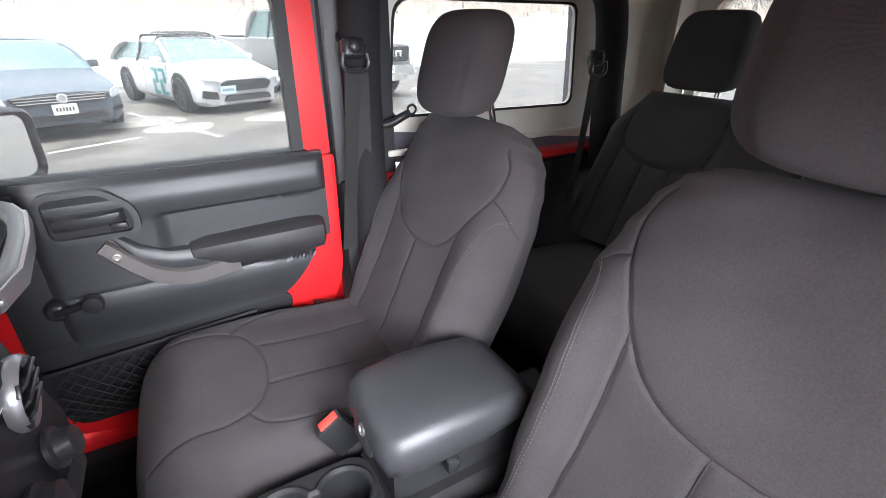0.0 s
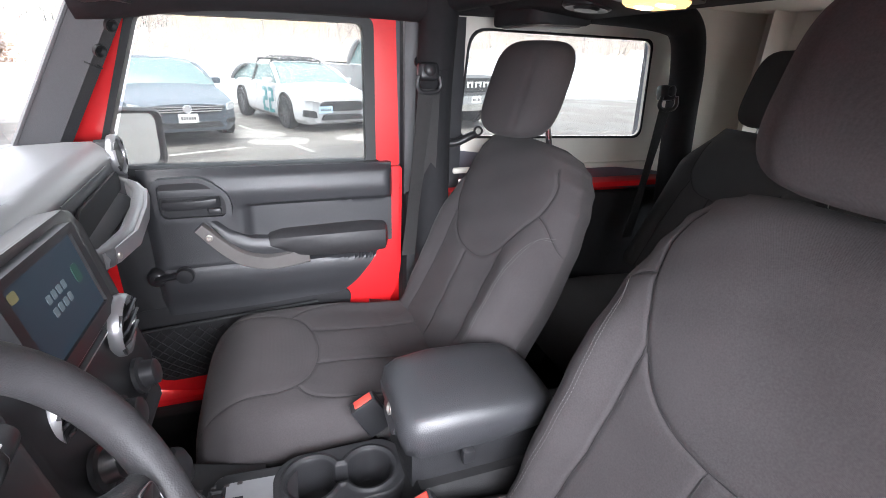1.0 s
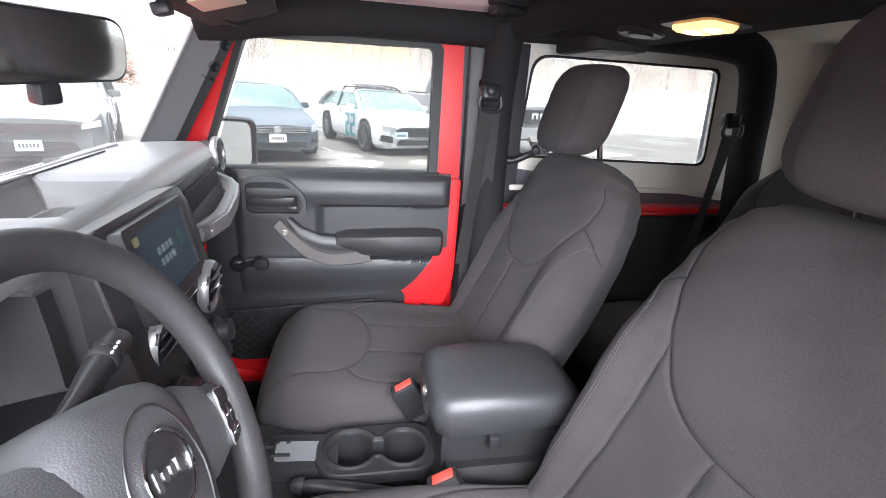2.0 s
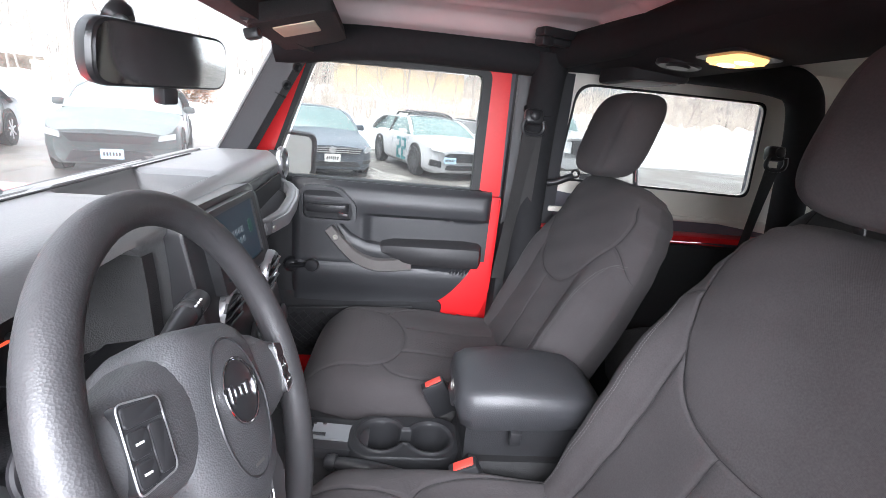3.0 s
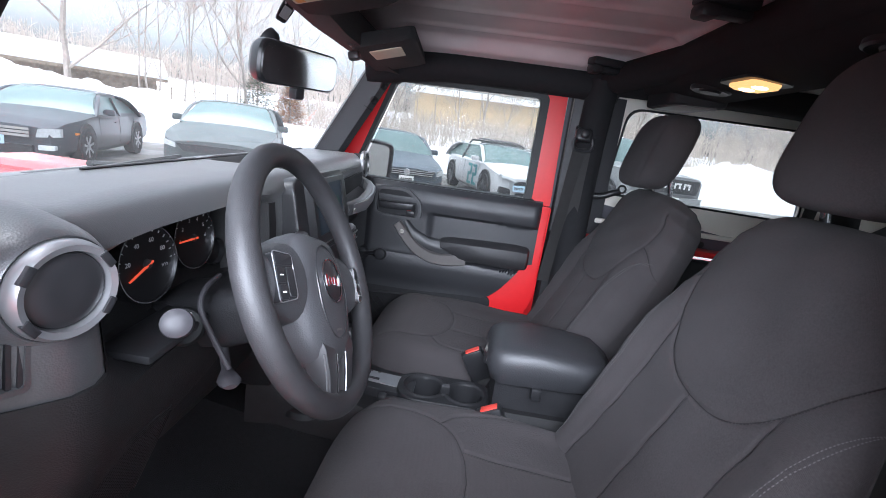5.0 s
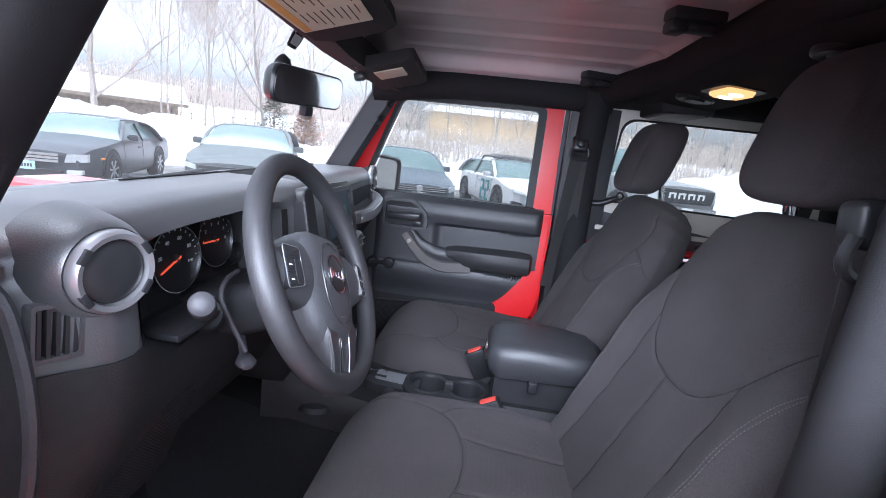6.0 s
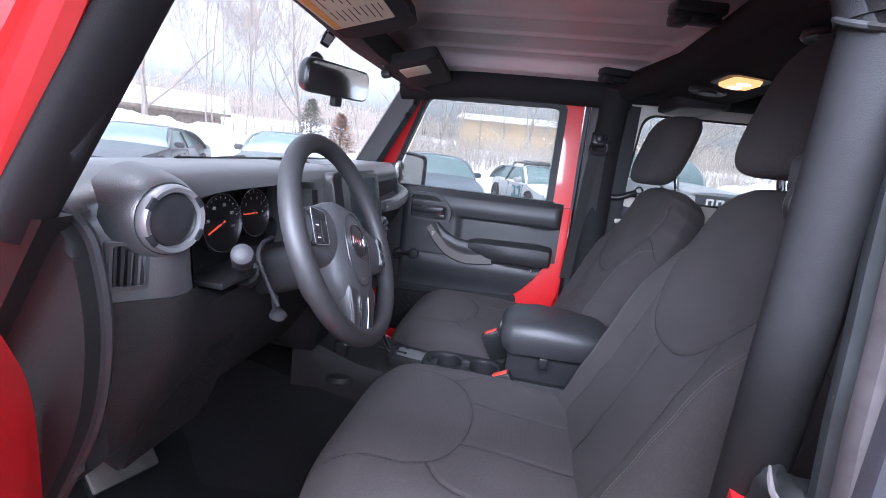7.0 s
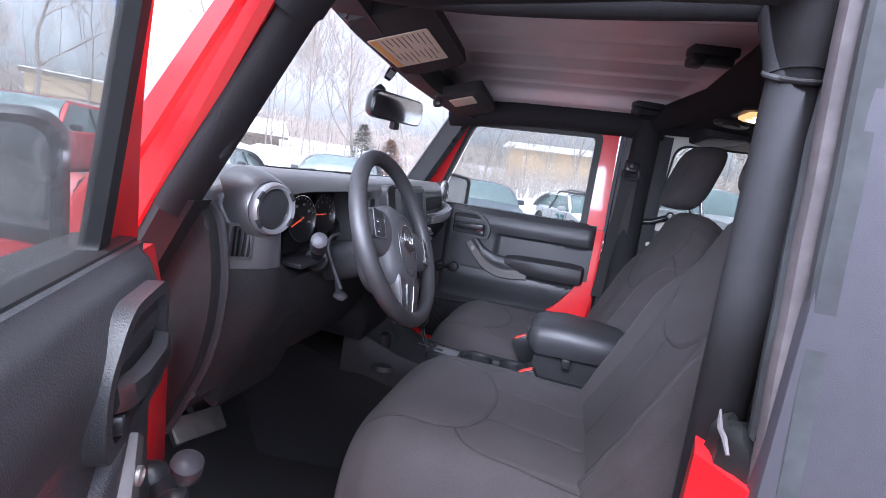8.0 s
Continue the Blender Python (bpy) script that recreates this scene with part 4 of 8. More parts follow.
def front_seat(cx, dy, dz, label, post, hr_w, hr_z, wide, cdy, hx=0.0, hy=0.0):
    s = thing("front_seat", label, "seat", (cx, dy, 0.56), "front seats")
    ang = radians(25)
    up, fw = Vector((0, -math.sin(ang), math.cos(ang))), Vector((0, math.cos(ang), math.sin(ang)))
    base = Vector((cx, -0.19 + dy, 0.87 + dz))
    W = [(-0.06, 0.21), (0.0, 0.238), (0.1, 0.258), (0.25, 0.268), (0.36, 0.262), (0.43, 0.246), (0.48, 0.225), (0.515, 0.198), (0.535, 0.165), (0.545, 0.12)]
    def bend(v):
        return 0.10 * (np.maximum(v, 0) - 0.12) ** 2 - 0.012
    W = [(a, b + wide * smooth((0.45 - a) / 0.12)) for a, b in W]
    NF, NB, NS = 190, 20, 200
    svals = [-0.06 + 0.605 * k / NS for k in range(NS + 1)]
    a = np.sin(np.linspace(-1, 1, NF) * math.pi / 2)
    A, S = np.meshgrid(a, np.array(svals))
    Wv = np.array([lerp_table(v, W) for v in svals])[:, None]
    d = seam_depth(A * Wv, S, BACK_SEAMS)
    top = np.clip((0.545 - S) / 0.07, 0, 1)
    cap = np.sqrt(np.clip(1 - (1 - top) ** 2, 0.0004, 1))
    face = 0.062 * np.sqrt(np.clip(1 - np.abs(A) ** 3.5, 0, 1)) * (0.25 + 0.75 * cap)
    bol = 0.025 * np.exp(-((np.abs(A) - 0.76) / 0.17) ** 2) * np.clip((0.40 - S) / 0.12, 0, 1)
    puff = 0.0022 * np.clip(d / 0.03, 0, 1) ** 0.6 - 0.003 * np.exp(-(d / 0.003) ** 2)
    wob = 0.0015 * np.sin(A * 9 + S * 31) * np.sin(S * 47 + cx * 9)
    F = face + (bol + puff + wob) * np.clip((1 - np.abs(A)) * 8, 0, 1) - 0.05 + bend(S)
    rings = []
    for i, sv in enumerate(svals):
        c = base + up * sv
        w = float(Wv[i, 0])
        back_bend = fw * bend(sv)
        ring = [c + Vector((float(A[i, j]) * w, 0, 0)) + fw * float(F[i, j]) for j in range(NF)]
        kcap = float(cap[i, 0])
        for j in range(NB):
            t = 1 - 2 * (j + 1) / (NB + 1)
            thick = (0.085 + 0.02 * (1 - smooth(sv / 0.4))) * (0.3 + 0.7 * kcap)
            ring.append(c + back_bend + Vector((t * w, 0, 0)) - fw * (0.05 + thick * math.sqrt(max(1 - abs(t) ** 4, 0))))
        rings.append(ring)
    part("backrest", ring_loft(rings), CLOTH, s, sharp=80)
    Fb, Sv, Wb = F.copy(), np.array(svals), Wv[:, 0].copy()

    def on_back(x, sv, lift):
        i = int(np.clip(np.searchsorted(Sv, sv), 1, NS)) - 1
        w = float(np.interp(sv, Sv, Wb))
        aa = max(-0.999, min(0.999, x / w))
        f0, f1 = np.interp(aa, a, Fb[i]), np.interp(aa, a, Fb[i + 1])
        f = f0 + (f1 - f0) * (sv - Sv[i]) / (Sv[i + 1] - Sv[i])
        return base + up * sv + Vector((aa * w, 0, 0)) + fw * (float(f) + lift)

    for line in BACK_SEAMS:
        pts = [on_back(q.x, q.y, 0.0002) for q in spline([(u, v, 0) for u, v in line], 7) if q.y > -0.05]
        part("seam", tube(pts, 0.0009, 5), SEAM, s)
    # cushion
    W2 = [(-0.24, 0.225), (-0.1, 0.25), (0.1, 0.262), (0.24, 0.258), (0.295, 0.235), (0.33, 0.185)]
    NS2 = 190
    yv = [-0.24 + 0.57 * k / NS2 for k in range(NS2 + 1)]
    A, Y = np.meshgrid(a, np.array(yv))
    Wv = np.array([lerp_table(v, W2) for v in yv])[:, None]
    d = seam_depth(A * Wv, Y, CUSHION_SEAMS)
    front = np.clip((0.33 - Y) / 0.12, 0, 1)
    round_f = np.sqrt(np.clip(1 - (1 - front) ** 2, 0.0, 1))
    zt = 0.865 + 0.03 * np.clip((Y + 0.1) / 0.3, 0, 1)
    drop = 0.12 * (1 - np.sqrt(np.clip(1 - np.abs(A) ** 5, 0, 1)))
    bol = 0.022 * np.exp(-((np.abs(A) - 0.8) / 0.14) ** 2) * np.clip((0.2 - Y) / 0.2, 0, 1)
    puff = 0.0022 * np.clip(d / 0.03, 0, 1) ** 0.6 - 0.003 * np.exp(-(d / 0.003) ** 2)
    Z = zt - drop + (bol + puff) * np.clip((1 - np.abs(A)) * 8, 0, 1) - 0.13 * (1 - round_f) + dz
    rings = []
    for i, y in enumerate(yv):
        w = float(Wv[i, 0])
        ring = [Vector((cx + float(A[i, j]) * w, y + dy + cdy, float(Z[i, j]))) for j in range(NF)]
        zb = 0.70 + dz + 0.03 * (1 - float(front[i, 0]))
        for j in range(NB):
            t = 1 - 2 * (j + 1) / (NB + 1)
            ring.append(Vector((cx + t * w * 0.96, y + dy + cdy, zb)))
        rings.append(ring)
    part("seat", ring_loft(rings), CLOTH, s, sharp=80)
    Zc, Yv, Wc = Z.copy(), np.array(yv), Wv[:, 0].copy()

    def on_seat(x, y, lift):
        i = int(np.clip(np.searchsorted(Yv, y), 1, NS2)) - 1
        w = float(np.interp(y, Yv, Wc))
        aa = max(-0.999, min(0.999, x / w))
        z0, z1 = np.interp(aa, a, Zc[i]), np.interp(aa, a, Zc[i + 1])
        z = z0 + (z1 - z0) * (y - Yv[i]) / (Yv[i + 1] - Yv[i])
        return Vector((cx + aa * w, y + dy + cdy, float(z) + lift))

    for line in CUSHION_SEAMS:
        pts = [on_seat(q.x, q.y, 0.0002) for q in spline([(u, v, 0) for u, v in line], 7) if -0.23 < q.y < 0.32]
        part("seam", tube(pts, 0.0009, 5), SEAM, s)
    part("seat_base", block(cx - 0.21, cx + 0.21, -0.22 + dy, 0.22 + dy + cdy, 0.56, 0.72 + dz, 0.02), MATT, s, "black plastic seat base")
    # twin rows of stitching down the shoulders and bolsters
    for sg in (-1, 1):
        for off in (0.0, 0.006):
            line = spline([(0.245, 0.372 + off, 0), (0.222 + off * 0.5, 0.36 + off * 0.7, 0), (0.206 + off, 0.32, 0), (0.196 + off, 0.25, 0), (0.19 + off, 0.16, 0), (0.188 + off, 0.06, 0), (0.19 + off, -0.03, 0)], 30)
            bm = bmesh.new()
            for k in range(0, len(line) - 1, 2):
                p, q = on_back(line[k].x * sg, line[k].y, 0.0006), on_back(line[k + 1].x * sg, line[k + 1].y, 0.0006)
                tube([p, q], 0.0006, 4, bm=bm)
            part("stitching", bm, THREAD, s)
    # headrest
    rings = []
    hz0, hz1, hd = hr_z[0], hr_z[1], 0.058
    NR = 26
    for k in range(NR + 1):
        t = -1 + 2 * k / NR
        t = math.sin(t * math.pi / 2)
        k4 = max(1 - abs(t) ** 3.6, 0.0) ** (1 / 3.6)
        z = (hz0 + hz1) / 2 + t * (hz1 - hz0) / 2
        yc = -0.425 + hy + dy - (z - 1.46) * 0.28
        ring = []
        for j in range(64):
            th = 2 * math.pi * j / 64
            c, sn = math.cos(th), math.sin(th)
            e = 0.52
            x = hr_w / 2 * (0.9 + 0.1 * k4) * (abs(c) ** e) * (1 if c > 0 else -1)
            y = hd * (abs(sn) ** 0.6) * (1 if sn > 0 else -1)
            g = -0.0035 * math.exp(-((abs(x) - hr_w * 0.37) / 0.004) ** 2) if abs(sn) > 0.2 else 0
            bow = -0.012 * (x / (hr_w / 2)) ** 2 if sn > 0 else 0
            ring.append(Vector((cx + hx + x * (0.12 + 0.88 * k4), yc + (y + (g if sn > 0 else -g)) * (0.15 + 0.85 * k4) + bow, z)))
        rings.append(ring)
    part("headrest", ring_loft(rings), CLOTH, s, "dark cloth headrest", sharp=80)
    for sg in (-1, 1):
        x = cx + sg * post
        z0 = 1.332 + dz
        y0 = -0.19 + dy - math.sin(ang) * 0.525 - 0.03
        p = part("headrest_post", tube([(x, y0 - 0.01, z0 - 0.02), (x, y0 + 0.012, hz0 + 0.06)], 0.0065, 12), CHROME, s, "chrome headrest post")
        part("collar", lathe((x, y0 - 0.004, z0 + 0.004), (0, -0.12, 1), [(0.019, -0.02), (0.02, 0.004), (0.017, 0.008), (0.008, 0.009)], 20), BLACK, p, "black post collar")
        part("collar_button", block(x + 0.012, x + 0.036, y0 - 0.014, y0 + 0.006, z0 - 0.006, z0 + 0.008, 0.004), CHROME if sg * cx < 0 else BLACK, p)
    # recline lever on the door side
    sd = 1 if cx > 0 else -1
    part("recline_lever", tube(spline([(cx + sd * 0.235, -0.21 + dy, 0.80), (cx + sd * 0.265, -0.17 + dy, 0.815), (cx + sd * 0.27, -0.1 + dy, 0.83)], 5), 0.012, 10, flat=0.6), BLACK, s, "black recline lever")
    return s


front_seat(0.392, 0.0, 0.0, "dark grey cloth front seat with headrest beside the closed door", 0.07, 0.24, (1.362, 1.56), 0.0, 0.0, 0.004, 0.018)
front_seat(-0.32, 0.01, 0.03, "dark grey cloth front seat with headrest behind the steering wheel", 0.072, 0.272, (1.40, 1.612), 0.008, -0.075, 0.008)


REAR_SEAMS = [[(-0.142, 0.74), (-0.128, 0.66), (-0.09, 0.595), (-0.03, 0.575), (0.03, 0.575), (0.09, 0.595), (0.128, 0.66), (0.142, 0.74), (0.145, 0.92)],
              [(-0.142, 0.74), (-0.145, 0.92)], [(-0.045, 0.58), (-0.05, 0.3), (-0.055, 0.0)], [(0.045, 0.58), (0.05, 0.3), (0.055, 0.0)],
              [(-0.13, 0.68), (-0.15, 0.4), (-0.16, 0.0)], [(0.13, 0.68), (0.15, 0.4), (0.16, 0.0)]]


def rear_bench():
    """A one-piece bench: two dished places, each with a headrest."""
    s = thing("rear_bench", "black cloth rear bench seat with two headrests", "bench", (0, -1.0, 0.6))
    places = (0.335, -0.335)
    lines = [[(cx + a, b * 0.44) for a, b in l] for cx in places for l in REAR_SEAMS] + [[(0.0, 0.0), (0.0, 0.44)]]
    NX, NV = 150, 60
    xs_, vs_ = np.sin(np.linspace(-1, 1, NX) * math.pi / 2), np.linspace(0, 1, NV)
    A, V = np.meshgrid(xs_, vs_)
    hw = np.array([0.61 - 0.045 * v - 0.07 * smooth((v - 0.72) / 0.28) for v in vs_])[:, None]
    X = A * hw
    d = seam_depth(X, V * 0.44, lines)
    cap = np.sqrt(np.clip(1 - np.clip((V - 0.88) / 0.12, 0, 1) ** 2, 0, 1))
    F = 0.07 * np.sqrt(np.clip(1 - np.abs(A) ** 9, 0, 1)) * (0.3 + 0.7 * cap) - 0.01
    near = np.minimum(np.abs(X - places[0]), np.abs(X - places[1]))
    F = F + (0.022 * np.exp(-((near - 0.19) / 0.05) ** 2) + 0.006 * np.clip(d / 0.03, 0, 1) ** 0.6 - 0.004 * np.exp(-(d / 0.005) ** 2)) * np.clip((1 - np.abs(A)) * 9, 0, 1)
    rings = []
    for i, v in enumerate(vs_):
        y, z = -0.985 - 0.16 * v, 0.93 + 0.425 * v
        ring = [Vector((float(X[i, j]), y + float(F[i, j]), z)) for j in range(NX)]
        rings.append(ring + [Vector((float(hw[i, 0]) * t, y - 0.06, z - 0.01)) for t in (0.9, 0.5, 0.0, -0.5, -0.9)])
    part("backrest", ring_loft(rings), CLOTH_REAR, s, sharp=70)
    for cx in places:
        for l in REAR_SEAMS:
            pts = []
            for q in spline([(a, b, 0) for a, b in l], 5):
                v = min(max(q.y, 0.0), 0.97)
                i = min(int(v * (NV - 1)), NV - 1)
                j = int(np.clip(np.searchsorted(X[i], cx + q.x), 0, NX - 1))
                pts.append(Vector((cx + q.x, -0.985 - 0.16 * v + float(F[i, j]) + 0.001, 0.93 + 0.425 * v)))
            part("seam", tube(pts, 0.0012, 5), SEAM, s)
    rings = []
    for k in range(41):
        x = -0.56 + 1.12 * k / 40
        g = 0.012 * math.exp(-(x / 0.02) ** 2) + 0.006 * math.exp(-((abs(abs(x) - 0.335) - 0.15) / 0.01) ** 2)
        e = 0.05 * (1 - max(1 - abs(x / 0.56) ** 8, 0.0) ** 0.5)
        rings.append([Vector((x, y, z - (g + e if z > 0.8 else 0))) for y, z in ((-1.02, 0.62), (-0.66, 0.62), (-0.60, 0.7), (-0.575, 0.80), (-0.58, 0.86), (-0.61, 0.895), (-0.66, 0.91), (-0.74, 0.918), (-0.85, 0.912), (-1.02, 0.9))])
    part("seat", ring_loft(rings), CLOTH_REAR, s)
    for cx in (0.345, -0.33):
        rings = []
        for k in range(17):
            t = math.sin((-1 + 2 * k / 16) * math.pi / 2)
            k4 = max(1 - abs(t) ** 4, 0) ** 0.25
            ring = []
            for j in range(36):
                th = 2 * math.pi * j / 36
                c, sn = math.cos(th), math.sin(th)
                ring.append(Vector((cx + 0.112 * (0.94 - 0.06 * t) * (0.15 + 0.85 * k4) * abs(c) ** 0.5 * (1 if c > 0 else -1), -1.165 - 0.02 * t + 0.05 * (0.2 + 0.8 * k4) * abs(sn) ** 0.6 * (1 if sn > 0 else -1), 1.47 + 0.1 * t)))
            rings.append(ring)
        part("headrest", ring_loft(rings), CLOTH_REAR, s, "black cloth headrest")
        for q in (-0.05, 0.05):
            part("headrest_post", tube([(cx + q, -1.155, 1.33), (cx + q, -1.165, 1.42)], 0.006, 8), CHROME, s)


rear_bench()

# ---- seat belts ----
def buckle(x, y, z, yaw, name_label):
    b = thing("seat_belt_buckle", name_label, "buckle", (x, y, z), "front belt buckles")
    m = Matrix.Translation((x, y, z)) @ Matrix.Rotation(radians(yaw), 4, 'Z') @ Matrix.Rotation(radians(-28), 4, 'X')
    part("body", block(-0.014, 0.014, -0.026, 0.026, -0.078, 0.002, 0.005, m=m), BLACK, b)
    part("release_button", block(-0.009, 0.009, -0.021, 0.015, -0.004, 0.0045, 0.002, m=m), REDTAB, b, "red release button")
    part("stalk", block(-0.009, 0.009, -0.018, 0.018, -0.17, -0.07, 0.004, m=m), WEBBING, b)


buckle(0.127, 0.012, 0.918, 4, "black belt buckle with red button beside the passenger seat")
buckle(-0.10, -0.03, 0.908, -4, "black belt buckle with red button beside the driver's seat")


def shoulder_belt(top, lower, wide, lab):
    """A belt hanging from its guide in straight runs, one to each lower point."""
    b = thing("seat_belt", lab, "seat belt", lower[0])
    t = Vector(top)
    gm = Matrix.Translation(t) @ Matrix.Rotation(radians(10), 4, 'Y')
    g = part("guide", block(-0.016, 0.016, -0.026, 0.026, -0.012, 0.03, 0.01, 3, m=gm), BLACK, b, "black belt guide")
    part("guide_cap", lathe(t + Vector((-0.015, 0, 0.014)), (-1, 0, 0.1), [(0.014, 0), (0.014, 0.006), (0.01, 0.01), (0.003, 0.011)], 20), BLACK, g)
    loop = [(0.026, 0.0), (0.03, -0.02), (0.022, -0.034), (0.0, -0.038), (-0.022, -0.034), (-0.03, -0.02), (-0.026, 0.0)]
    part("guide_loop", tube(spline([t + Vector((-0.014, a, c)) for a, c in loop], 4), 0.006, 8), BLACK, g, "worn steel-edged loop")
    for k, low in enumerate(lower):
        q0 = t + Vector((-0.016 + 0.004 * k, 0.008 - 0.016 * k, -0.03))
        q1 = Vector(low)
        rings = []
        for j in range(9):
            p = q0.lerp(q1, j / 8)
            tw = 0.35 * math.sin(j / 8 * 3.0) * (1 if k else -1)
            d = Vector((math.sin(tw), math.cos(tw), 0)) * wide * 0.5
            n = Vector((math.cos(tw), -math.sin(tw), 0)) * 0.0009
            rings.append([p - d - n, p + d - n, p + d + n, p - d + n])
        part("webbing", ring_loft(rings), WEBBING, b, "dark woven strap")
    return b


shoulder_belt((0.585, -0.245, 1.477), ((0.645, -0.215, 0.98), (0.645, -0.265, 0.98)), 0.04, "dark seat belt hanging on the post behind the passenger door")
shoulder_belt((0.55, -0.955, 1.44), ((0.565, -0.93, 1.0),), 0.042, "dark rear seat belt hanging on the padded hoop")
shoulder_belt((-0.59, -0.305, 1.392), ((-0.552, -0.335, 0.92),), 0.042, "dark seat belt hanging behind the driver's seat")
hook = thing("grab_hook", "small black hook on the post beside the window", "hook", (0.655, -0.37, 1.315))
part("arm", tube(spline([(0.665, -0.33, 1.298), (0.66, -0.36, 1.302), (0.655, -0.392, 1.318), (0.655, -0.41, 1.325)], 5), 0.011, 10), BLACK, hook)
part("ring", tube([(0.655, -0.418 + 0.012 * math.cos(k * 0.6), 1.333 + 0.012 * math.sin(k * 0.6)) for k in range(10)], 0.0035, 6), BLACK, hook)
pin = thing("trim_pin", "small black push pin in the lining", "pin", (0.69, -0.72, 1.185))
part("head", lathe((0.697, -0.72, 1.185), (-1, 0, 0), [(0.006, 0), (0.006, 0.02), (0.012, 0.022), (0.012, 0.028), (0.006, 0.03)], 14), BLACK, pin)

# ---- steering wheel ----
WC = Vector((-0.3664, 0.2516, 1.2251))
rim_m = Matrix.Translation(WC) @ Matrix.Rotation(radians(2.35), 4, 'Z') @ Matrix.Rotation(radians(-23), 4, 'X')
# the hub is turned a little to the right
wheel_m = rim_m @ Matrix.Translation((-0.010, 0, -0.007)) @ Matrix.Rotation(radians(21), 4, 'Y') @ Matrix.Scale(1.06, 4)
# local: x right, z up in the wheel's plane, -y towards the driver


def W3(x, z, n=0.0):
    return wheel_m @ Vector((x, -n, z))


wheel = thing("steering_wheel", "black grained leather steering wheel with silver spokes", "steering wheel", WC)
R = 0.1657
part("rim", tube([rim_m @ Vector((R * math.sin(t), 0, R * math.cos(t))) for t in (2 * math.pi * k / 96 for k in range(96))], [0.0155 + 0.0012 * (abs(math.sin(2 * math.pi * k / 96)) ** 2) for k in range(96)], 18, closed=True, flat=1.0), LEATHER, wheel)
hub = rounded([(-0.06, 0.066, 0.05), (0.06, 0.066, 0.05), (0.078, 0.0, 0.06), (0.052, -0.092, 0.05), (-0.052, -0.092, 0.05), (-0.078, 0.0, 0.06)], 0.05, 10)


def hub_ring(k, n):
    return [W3(a * k * 0.98 - 0.003, b * k * 1.04 - 0.006, n) for a, b in hub]


part("airbag_cover", ring_loft([hub_ring(0.86, -0.06), hub_ring(0.95, -0.045), hub_ring(1.0, -0.02), hub_ring(1.0, -0.004), hub_ring(0.97, 0.006), hub_ring(0.9, 0.0125), hub_ring(0.78, 0.0165), hub_ring(0.6, 0.0192), hub_ring(0.3, 0.0205), hub_ring(0.05, 0.0207)]), HUB, wheel, "grained black airbag cover", sharp=70)
nw = wheel_m.to_3x3() @ Vector((0, -1, 0))
part("cover_ring_groove", tube([W3(0.041 * math.sin(t), 0.058 * math.cos(t) - 0.012, 0.0203 - 0.0018 * abs(math.cos(t))) for t in (2 * math.pi * k / 48 for k in range(48))], 0.0012, 6, closed=True), BLACK, wheel)
part("badge_field", lathe(W3(0, 0, 0.0185), nw, [(0.027, 0), (0.027, 0.0028), (0.025, 0.0034)], 36), BLACK, wheel)
part("badge_ring", tube([W3(0.027 * math.sin(t), 0.027 * math.cos(t), 0.022) for t in (2 * math.pi * k / 40 for k in range(40))], 0.0012, 8, closed=True), CHROME, wheel, "chrome ring round the badge")
bm = bmesh.new()
face_m = wheel_m @ Matrix(((1, 0, 0, 0), (0, 0, -1, 0), (0, 1, 0, 0), (0, 0, 0, 1)))
for k, (x, w, h) in enumerate(((-0.019, 0.005, 0.016), (-0.0105, 0.0055, 0.0095), (-0.0015, 0.0055, 0.0095), (0.0075, 0.006, 0.0125))):
    plate(rounded([(x, -h / 2), (x + w, -h / 2), (x + w, h / 2), (x, h / 2)], 0.0022, 3), face_m, 0.0205, 0.0228, bm=bm)
part("badge_mark", bm, CHROME, wheel, "plain chrome badge bars")
bm = bmesh.new()
for dz_ in (0.003, -0.002):
    plate([(-0.008, -0.058 + dz_ - 0.0013), (0.008, -0.058 + dz_ - 0.0013), (0.008, -0.058 + dz_ + 0.0013), (-0.008, -0.058 + dz_ + 0.0013)], face_m, 0.016, 0.0195, bm=bm)
part("airbag_mark", bm, GREY_SATIN, wheel)
